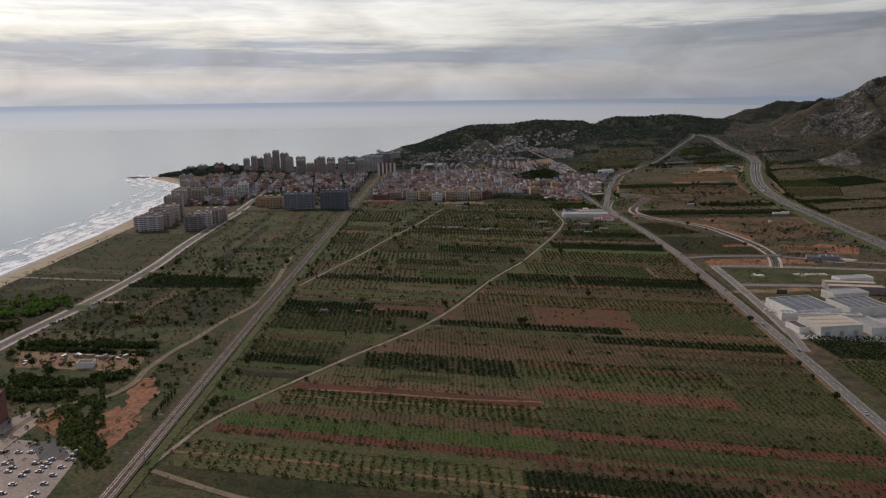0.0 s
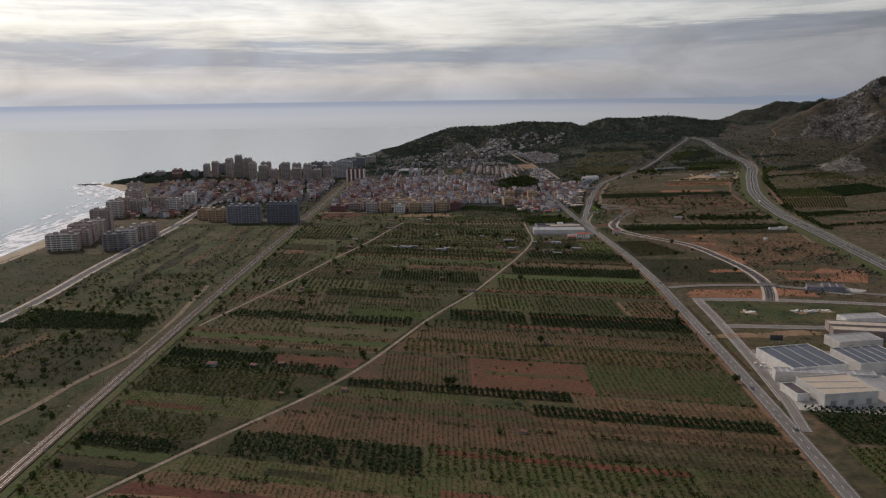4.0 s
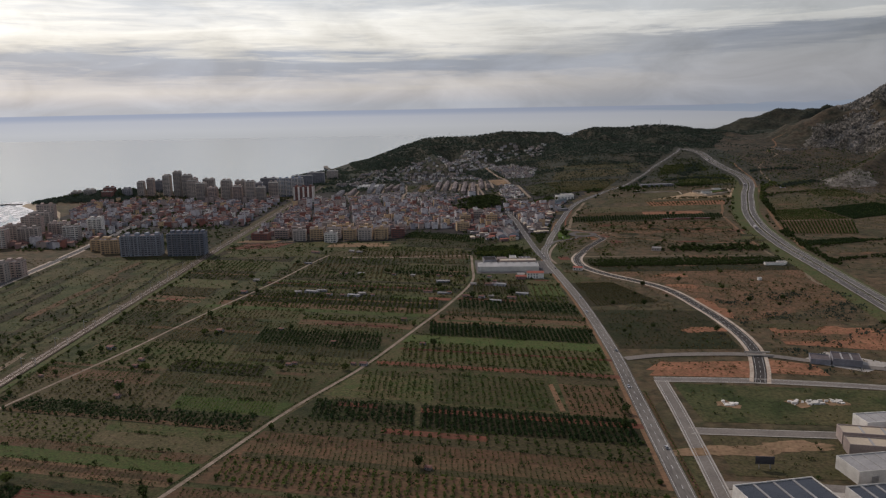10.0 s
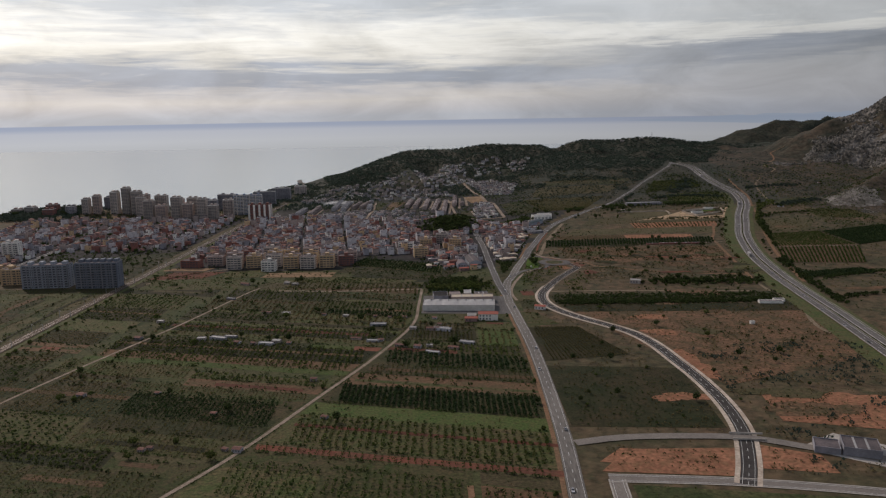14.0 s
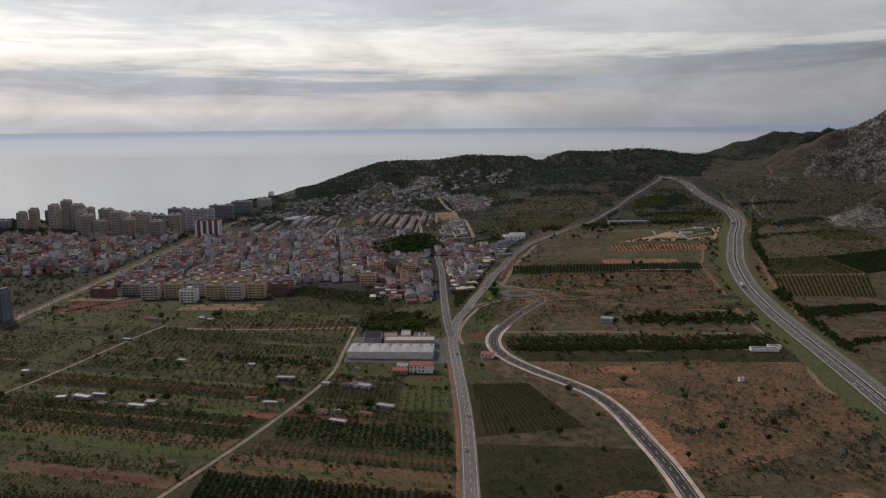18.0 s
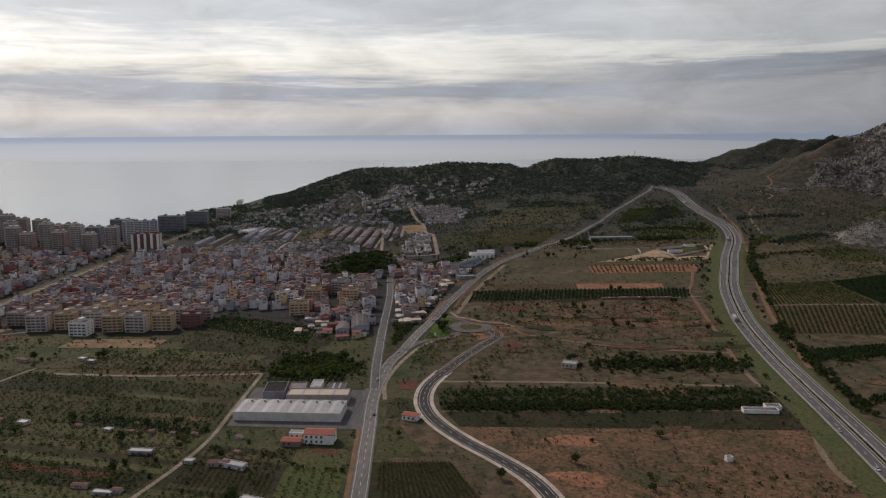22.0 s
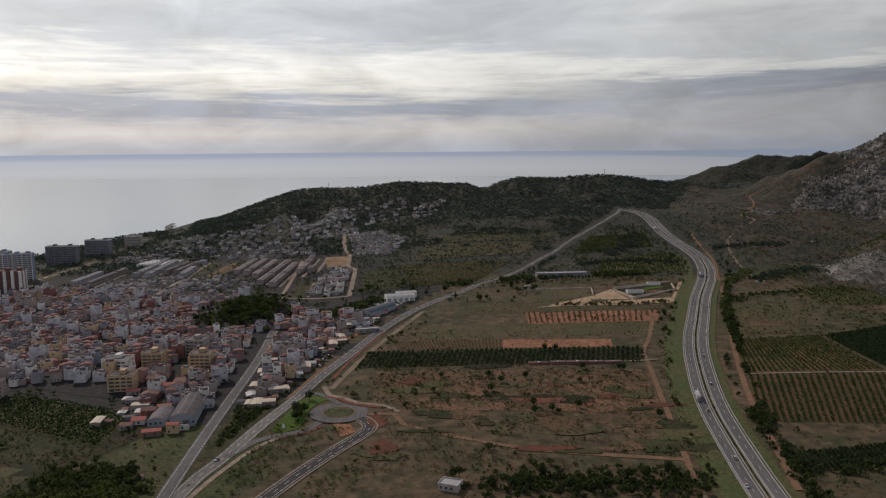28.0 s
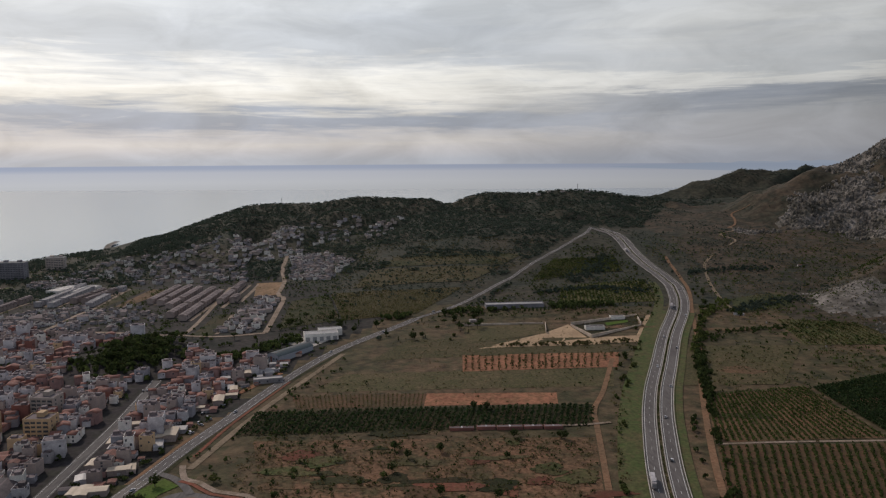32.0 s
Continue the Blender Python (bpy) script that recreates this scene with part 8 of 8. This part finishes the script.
tree_band([(288, 1742), (325, 1762), (350, 1800), (366, 1815)], 13, 190, (1.6, 3.0), "leaf", "dark green trees between street and sports hall")
tree_band([(205, 1326), (232, 1330), (262, 1332)], 15, 150, (1.8, 3.2), "leaf_mid", "dense green grove behind the works")
tree_band([(206, 1352), (236, 1356), (258, 1352)], 15, 150, (1.8, 3.2), "leaf", "dense dark grove behind the works")
tree_band([(-345, 600), (-290, 595), (-238, 590)], 6, 160, (1.6, 2.8), "leaf", "dark row of trees behind the yard")
tree_band([(-316, 520), (-290, 508), (-262, 508), (-238, 524)], 8, 150, (1.6, 2.8), "leaf", "dark trees round the earth yard")
tree_band([(-312, 494), (-284, 482), (-258, 486)], 8, 100, (1.6, 2.8), "leaf", "dark pines above the hotel")
tree_band([(-242, 482), (-250, 466), (-238, 442), (-214, 408), (-196, 388)], 7, 190, (1.0, 2.2), "leaf_mid", "green trees along the gully")
tree_band([(-234, 480), (-228, 458), (-216, 425), (-202, 402)], 5, 110, (0.9, 2.0), "leaf", "dark shrubs along the gully")
tree_band([(-349, 588), (-300, 581), (-238, 570)], 3, 130, (1.2, 2.2), "leaf", "dark hedge behind the earth yard")
tree_band([(-430, 690), (-400, 690), (-390, 722), (-440, 738)], 18, 110, (2.2, 4.0), "leaf_lime", "bright green garden trees near the beach")
tree_band([(-560, 640), (-470, 640), (-390, 650)], 14, 260, (1.6, 3.0), "leaf", "garden trees behind the beach")
tree_band([(734, 1713), (799, 1869), (862, 1943)], 10, 220, (1.6, 2.8), "leaf_mid", "shrub belt along the motorway")
tree_band([(306, 1450), (326, 1535), (347, 1640), (372, 1712)], 3, 130, (0.8, 1.7), "leaf", "dark hedge along the trunk road")
tree_band([(436, 1790), (492, 1880), (556, 1950), (610, 2040)], 7, 170, (1.2, 2.4), "leaf_pine", "dark trees along the trunk road")
tree_band([(850, 1895), (890, 1920), (945, 1945)], 12, 140, (1.2, 2.4), "leaf_pine", "dark carob trees beyond the motorway")
tree_band([(830, 2080), (900, 2105), (985, 2100)], 12, 130, (1.2, 2.4), "leaf_pine", "dark carob trees at the mountain foot")
tree_band([(690, 2040), (740, 2110), (770, 2200)], 22, 240, (1.2, 2.6), "leaf_pine", "pine groves in the valley")
tree_band([(640, 1990), (700, 2000), (770, 1990)], 10, 160, (1.2, 2.4), "leaf_pine", "pine grove above the walled lot")
tree_band([(745, 1760), (800, 1800), (880, 1830), (950, 1830)], 12, 170, (1.0, 2.0), "leaf", "scrub belt across the terraces")
dry = lambda x, y: (x > np.interp(y, [300, 880, 1300, 1500, 1800, 2000], [295, 310, 300, 345, 430, 560])) & (gz(x, y) < 60)
cover("shrubs", "low olive shrubs on the dry plain", 300, 640, 600, 1900, 6500, (0.3, 0.9), 6, "leaf_dry", 61, dry, bias=0.0)
cover("shrubs", "dark shrubs on the dry plain", 300, 640, 700, 1900, 4200, (0.7, 1.7), 6, "leaf", 62, dry, bias=0.17, clump=45)
cover("shrubs", "shrubs beyond the motorway", 640, 1150, 1150, 2250, 9000, (0.5, 1.5), 6, "leaf_olive", 63, dry, bias=0.02)
cover("shrubs", "dark shrubs beyond the motorway", 640, 1150, 1150, 2250, 6000, (0.9, 2.2), 6, "leaf", 64, dry, bias=0.15, clump=50)
cover("shrubs", "low shrubs between railway and sea", -500, -185, 380, 1350, 6500, (0.4, 1.4), 6, "leaf_olive", 65, bias=0.0)
cover("shrubs", "dark shrubs between railway and sea", -370, -185, 380, 1000, 2400, (0.8, 2.2), 9, "leaf", 66, bias=0.08)
cover("shrubs", "mixed shrubs beside the new road", 425, 620, 860, 1100, 3600, (0.5, 1.9), 6, "leaf_pine", 85, dry, bias=0.05, clump=26)
cover("shrubs", "dry bushes beside the new road", 300, 620, 860, 1240, 5000, (0.4, 1.1), 6, "leaf_dry", 86, dry, bias=0.0, clump=18)
cover("field_trees", "dark garden trees among the small plots", -155, 285, 1000, 1440, 1500, (1.0, 2.4), 9, "leaf", 87, None, "trees", 16, 0.14)
cover("field_trees", "dark bushes along field edges", -155, 285, 380, 1000, 1300, (0.8, 1.7), 9, "leaf", 88, None, "trees", 14, 0.2)
cover("field_bushes", "small bushes between the garden plots", -160, 288, 960, 1440, 5200, (0.4, 1.3), 6, "leaf_mid", 90, None, "shrubs", 12, 0.02)
cover("field_bushes", "dark bushes between the garden plots", -160, 288, 960, 1440, 2600, (0.5, 1.4), 6, "leaf_hedge", 91, None, "shrubs", 11, 0.06)
cover("field_weeds", "weeds and small bushes in the near fields", -160, 270, 380, 960, 6000, (0.25, 0.75), 6, "leaf_mid", 92, None, "weeds", 10, 0.05)
cover("meadow_bushes", "dark bushes on the meadow by the railway", -360, -186, 640, 1330, 1200, (0.8, 2.0), 9, "leaf", 89, None, "shrubs", 35, 0.28)
cover("grass_tufts", "verge scrub along the railway", -168, -158, 300, 1500, 900, (0.5, 1.3), 6, "leaf_mid", 67, clump=12)
cover("grass_tufts", "verge scrub along the railway", -186, -180, 300, 1500, 500, (0.5, 1.2), 6, "leaf_olive", 68, clump=12)
tree_band([(600 + 27 + 6, 1230), (660, 1420), (688, 1560), (740, 1720)], 8, 380, (1.2, 2.4), "leaf", "dark pines along the motorway")
hilltop = crng.normal(0, 1, (260, 2)) * np.array([24, 26]) + np.array([226, 1748])
growth("hillock_wood", hilltop[:, 0], hilltop[:, 1], crng.uniform(2.2, 3.6, 260), 14, "leaf", "dark pine wood on a hillock in town", "wood", 78, 1.2, True)
fork = lambda x, y: (x > np.interp(y, [1948, 2145, 2350, 2428], [531, 650, 765, 797]) - 12) & (y < 2420)
built = lambda x, y: inside(x, y, QUARTERS[0][0]) | inside(x, y, QUARTERS[1][0]) | inside(x, y, QUARTERS[3][0])
wood = lambda x, y: ~fork(x, y) & (~built(x, y) | (crng.random(x.shape) < 0.22)) & (gz(x, y) > 14) & (y > 2040 + np.clip(700 - x, 0, 300) * 0.35) & (x < 900 + np.clip(y - 2450, 0, 400) * 0.5) & ~((x > 395) & (x < 640) & (y < 2330) & (value_noise(x, y, 60, 15) > -0.3))
cover("pine_wood", "dense dark pine wood on the hills", -220, 1040, 2080, 2960, 29000, (2.5, 4.6), 6, "leaf_pine", 71, wood, "wood", 60, -0.40, 0.6)
cover("scrub", "olive maquis on the hillsides", -100, 1040, 1950, 2800, 9500, (1.0, 2.4), 6, "leaf_pine", 72, lambda x, y: (gz(x, y) > 12) & ~built(x, y), "scrub", 50, 0.0)
cover("scrub", "low maquis on the mountain", 940, 1780, 1850, 2720, 9500, (0.8, 2.1), 6, "leaf_pine", 73, lambda x, y: gz(x, y) > 14, "scrub", 45, 0.06, 0.55)
cover("scrub", "dark maquis on the far ridge", 1000, 1700, 2700, 3060, 7000, (1.4, 2.9), 6, "leaf_pine", 74, lambda x, y: gz(x, y) > 15, "scrub", 70, -0.1, 0.6)
cover("gardens", "garden trees between the town houses", -560, 425, 1445, 2050, 3600, (1.2, 2.6), 9, "leaf", 75, None, "trees", 25, 0.02)
cover("gardens", "garden trees between terraces and villas", -220, 420, 1850, 2520, 7000, (0.9, 2.2), 6, "leaf", 76, lambda x, y: gz(x, y) > 0.2, "trees", 25, -0.02)
cover("coast_wood", "dark pines between the towers and the hill", -470, 60, 2080, 2620, 7000, (2.1, 4.0), 6, "leaf_pine", 79, lambda x, y: x - np.interp(y, COAST_Y, COAST_X) > 25, "wood", 40, -0.12)
cover("gardens", "garden trees among the seaside houses", -540, -190, 1400, 2080, 4200, (1.6, 3.0), 9, "leaf", 80, None, "trees", 30, 0.0)
cover("headland_wood", "dark pines on the headland", -790, -472, 1947, 2420, 1500, (2.0, 3.6), 9, "leaf_pine", 77, None, "wood", 40, -0.1)

cover("headland_wood", "dense dark pines between the headland towers", -765, -540, 1950, 2190, 4200, (2.2, 4.2), 6, "leaf_pine", 93, lambda x, y: x - np.interp(y, COAST_Y, COAST_X) > 12, "wood", 40, -0.2)
cover("shrubs", "dry bushes on the plain by the roundabout", 380, 625, 1360, 1570, 4200, (0.4, 1.1), 6, "leaf_dry", 94, None, "shrubs", 14, -0.02)
cover("shrubs", "dark bushes on the plain by the roundabout", 380, 625, 1360, 1570, 1500, (0.6, 1.7), 6, "leaf", 95, None, "shrubs", 22, 0.1)
cover("shrubs", "dense dark thicket between the two roads", 284, 345, 1290, 1500, 2600, (0.8, 2.2), 9, "leaf", 96, lambda x, y: x < np.interp(y, [1300, 1384, 1435, 1500], [296, 302, 313, 330]), "shrubs", 20, -0.25)
cover("shrubs", "bushes beside the new road", 312, 390, 1290, 1440, 900, (0.6, 1.6), 6, "leaf_mid", 97, None, "shrubs", 16, 0.0)
cover("verge_bushes", "rough bushes below the motorway", 560, 690, 1200, 1720, 1500, (0.5, 1.7), 6, "leaf_grove", 98, lambda x, y: abs(x - np.interp(y, [p[1] for p in MWAY], [p[0] for p in MWAY]) + 24) < 8, "shrubs", 18, 0.06)
tree_band([(652, 1400), (676, 1500), (700, 1580), (726, 1660), (752, 1740)], 7, 300, (1.6, 3.0), "leaf", "thick dark trees beside the motorway")
valley = lambda x, y: (x > np.interp(y, [p[1] for p in N340], [p[0] for p in N340]) + 12) & (x < np.interp(y, [p[1] for p in MWAY], [p[0] for p in MWAY]) - 20)
cover("valley_trees", "dark trees and hedges in the upper valley", 480, 830, 1880, 2360, 3000, (1.2, 2.8), 6, "leaf", 101, valley, "trees", 34, 0.03)
cover("valley_trees", "green bushes in the upper valley", 480, 830, 1860, 2360, 2600, (0.7, 1.8), 6, "leaf_grove", 102, valley, "shrubs", 24, 0.0)
cover("slope_bushes", "dark bushes on the mountain foot", 850, 1350, 1450, 2350, 7000, (0.8, 2.3), 6, "leaf_grove", 103, lambda x, y: gz(x, y) < 140, "shrubs", 40, 0.05)
cover("slope_bushes", "dry grass and thyme on the mountain foot", 850, 1350, 1450, 2350, 6000, (0.6, 1.5), 6, "leaf_dry", 104, lambda x, y: gz(x, y) < 140, "shrubs", 30, 0.06)
for k in range(24):                                     # a row of cypresses behind the bare lot
    plant_x, plant_y = 610 + 4.6 * k, 1893 + 1.0 * k + crng.normal(0, 0.6)
    growth("cypress", np.array([plant_x]), np.array([plant_y]), np.array([crng.uniform(0.9, 1.3)]), 20, "leaf", "slim dark cypress in a row", "tree", 140 + k, 3.2)
west = lambda x, y: x < np.interp(y, [p[1] for p in N340], [p[0] for p in N340]) - 10
cover("scrub", "olive scrub on the slope above the trunk road", 370, 700, 1990, 2340, 4200, (0.8, 1.9), 6, "leaf_olive", 105, west, "scrub", 26, -0.02, 0.7)
cover("scrub", "dark scrub on the slope above the trunk road", 370, 700, 1990, 2340, 2400, (0.9, 2.2), 6, "leaf_pine", 106, west, "scrub", 36, 0.06, 0.8)
med = spline(MWAY, 2.2)
med = med[crng.random(len(med)) < 0.75]
growth("median_hedge", med[:, 0], med[:, 1], crng.uniform(0.6, 1.1, len(med)), 6, "leaf", "clipped dark hedge on the motorway median", "hedge", 123, 1.0, True, 0.7)
for lane, side in ((DIAG2, -2.9), (DIAG1, -2.6), (DIAG2, 3.0)):
    ln = offsets(spline(lane, 1.8), side)
    ln = ln[value_noise(ln[:, 0], ln[:, 1], 16, 133) + crng.normal(0, 0.12, len(ln)) > (0.0 if side < 0 else 0.18)]
    growth("lane_hedge", ln[:, 0], ln[:, 1], crng.uniform(0.4, 1.0, len(ln)), 6, "leaf", "low dark shrubs along a farm lane", "hedge", 134, 1.0, True)
# ---- surf ----
srng = np.random.default_rng(9)
yy = np.arange(513, 2011, 4.0)
shore = np.stack([np.interp(yy, COAST_Y, COAST_X), yy], 1)
for k, (off, wide) in enumerate([(-5, 10), (-15, 28), (-36, 24), (-60, 15), (-86, 8)]):
    mid = off + value_noise(yy, yy * 0, 90, 81 + k) * (4 if k == 0 else 16)
    half = np.clip(wide * (0.8 + value_noise(yy, yy * 0 + 9, 40, 90 + k) * (0.6 if k < 2 else 2.4)), 0.0, None) * 0.55 + 0.05
    cols = [np.concatenate([offsets(shore, mid + s * half), np.full((len(yy), 1), -1.74 + 0.02 * k)], 1) for s in (-1, 0, 1)]
    tagged(new("surf", grid_mesh("surf", np.stack(cols, 1), M["foam" if k == 0 else "breakers"])), "white line of breaking surf", "surf", kind="structure")
e = tagged(new("breakwater", boxes_mesh("breakwater", [(-830 + 9 * k, 1966 + (k * 7) % 4, -2.5, -819 + 9 * k, 1974 + (k * 5) % 4, -0.6 + (k % 3) * 0.4) for k in range(6)], M["rock"])), "low rock breakwater off the headland", "breakwater")


mole = spline([(-170, 2660), (-205, 2720), (-236, 2800), (-250, 2880)])
tagged(new("mole", ribbon("mole", mole, -7, 7, 3.4, M["rock"], np.full(len(mole), -2.0))), "dark rock mole of the small harbour", "breakwater", kind="structure")
for k, (ax, ay, bx, by) in enumerate([(-196, 2760, -175, 2930), (-150, 2900, -120, 3060), (-215, 2740, -200, 2860)]):
    line = spline([(ax, ay), ((ax + bx) / 2 + 6, (ay + by) / 2), (bx, by)])
    tagged(new("surf", ribbon("surf", line, -5, 5, 0.3 + 0.02 * k, M["foam"], np.full(len(line), -1.9))), "white surf round the mole", "surf", kind="structure")


# ---- masts on the hills, vehicles ----
def hill_mast(x, y, h):
    e = empty("radio_mast", "thin lattice radio mast on the hilltop", "mast")
    part("mast", boxes_mesh("mast", [(-0.5, -0.5, -1, 0.5, 0.5, h)], M["galvanised"]), e)
    part("hut", boxes_mesh("hut", [(1.5, -2, -1, 5.5, 2, 3)], M["white"]), e)
    e.matrix_basis = pose(x, y, float(gz(x, y)))


hill_mast(168, 2780, 14)
hill_mast(845, 2785, 16)
for k in range(5):
    put(("farm", 4), farmhouse(4), pose(752 + 28 * k, 2770 + 6 * (k % 2), float(gz(752 + 28 * k, 2770)) - 0.3), 0.9)


def car():
    e = empty("car", "parked or passing saloon car", "car", "cars")
    v = [(-2.1, -0.85, 0.35), (2.1, -0.85, 0.35), (2.1, 0.85, 0.35), (-2.1, 0.85, 0.35), (-2.15, -0.85, 0.85), (2.05, -0.85, 0.75), (2.05, 0.85, 0.75), (-2.15, 0.85, 0.85)]
    f = [(3, 2, 1, 0), (4, 5, 6, 7), (0, 1, 5, 4), (1, 2, 6, 5), (2, 3, 7, 6), (3, 0, 4, 7)]
    part("body", faces_mesh("body", v, f, M["car_paint"]), e)
    v = [(-1.8, -0.8, 0.82), (1.0, -0.8, 0.78), (1.0, 0.8, 0.78), (-1.8, 0.8, 0.82), (-1.3, -0.62, 1.42), (0.3, -0.62, 1.42), (0.3, 0.62, 1.42), (-1.3, 0.62, 1.42)]
    cab = part("cabin", faces_mesh("cabin", v, f, M["glass"]), e)
    part("roof", boxes_mesh("roof", [(-1.3, -0.62, 1.42, 0.3, 0.62, 1.47)], M["car_paint"]), cab)
    wheel = boxes_mesh("wheel", [(-0.32, -0.1, 0.0, 0.32, 0.1, 0.64)], M["rubber"])
    for x in (-1.35, 1.35):
        for y in (-0.8, 0.8):
            part("wheel", wheel, e, m=pose(x, y, 0))
    return e


def truck():
    e = empty("truck", "white articulated truck on the motorway", "truck", "trucks")
    part("trailer", boxes_mesh("trailer", [(-8, -1.25, 1.1, 4.5, 1.25, 4.0)], M["white"]), e)
    part("cab", boxes_mesh("cab", [(5, -1.2, 0.7, 7.2, 1.2, 3.6)], M["white"]), e)
    part("chassis", boxes_mesh("chassis", [(-8, -0.5, 0.7, 5, 0.5, 1.1)], M["rubber"]), e)
    wheel = boxes_mesh("wheel", [(-0.5, -0.15, 0.0, 0.5, 0.15, 1.0)], M["rubber"])
    for x in (-6.5, -5.2, 3.5, 6.2):
        for y in (-1.05, 1.05):
            part("wheel", wheel, e, m=pose(x, y, 0))
    return e


def on_road(line, s, off, lift, kind="car"):
    seg = np.concatenate([[0], np.cumsum(np.hypot(*np.diff(line, axis=0).T))])
    c = offsets(line, off)
    p, q = [np.array([np.interp(v, seg, c[:, 0]), np.interp(v, seg, c[:, 1])]) for v in (s, s + 3)]
    a = math.degrees(math.atan2(*(q - p)[::-1])) + (180 if off < 0 else 0)
    put(kind, car if kind == "car" else truck, pose(*p, float(gz(*p)) + lift, 0, 0, a))


vr = np.random.default_rng(3)
for s in np.arange(1472, 2910, 62):
    on_road(mw, s + vr.uniform(-20, 20), vr.choice([-8.6, -5.0, 5.0, 8.6]), 1.0)
for s in (1930, 2390, 2710):
    on_road(mw, s, -8.6, 1.0, "truck")
n3 = spline(N340)
for s in np.arange(897, 2481, 95):
    on_road(n3, s + vr.uniform(-30, 30), vr.choice([-2.2, 2.2]), 0.35)
patch("car_park", [(-262, 352), (-205, 345), (-212, 410), (-258, 420)], "paving", "pale pinkish car park full of cars", 0.2, "car park")
for i in range(6):
    for j in range(12):
        if vr.random() < 0.42:
            put("car", car, pose(-258 + i * 8.5 + (i % 2) * 1.6, 352 + j * 4.6, float(gz(-258 + i * 8.5, 352 + j * 4.6)) + 0.22, 0, 0, vr.choice([0, 180]) + 4))
for j in range(11):
    put("car", car, pose(266 + 3.1 * j, 1664 + 1.2 * j, float(gz(266 + 3.1 * j, 1664 + 1.2 * j)) + 0.25, 0, 0, 105))
for j in range(30):
    x, y = vr.uniform(308, 346), vr.uniform(1545, 1625)
    if is_free(x, y):
        put("car", car, pose(x, y, float(gz(x, y)) + 0.1, 0, 0, vr.uniform(0, 180)))
for j in range(18):
    x, y = vr.uniform(284, 340), vr.uniform(1682, 1708)
    put("car", car, pose(x, y, float(gz(x, y)) + 0.2, 0, 0, vr.choice([30, 120])))
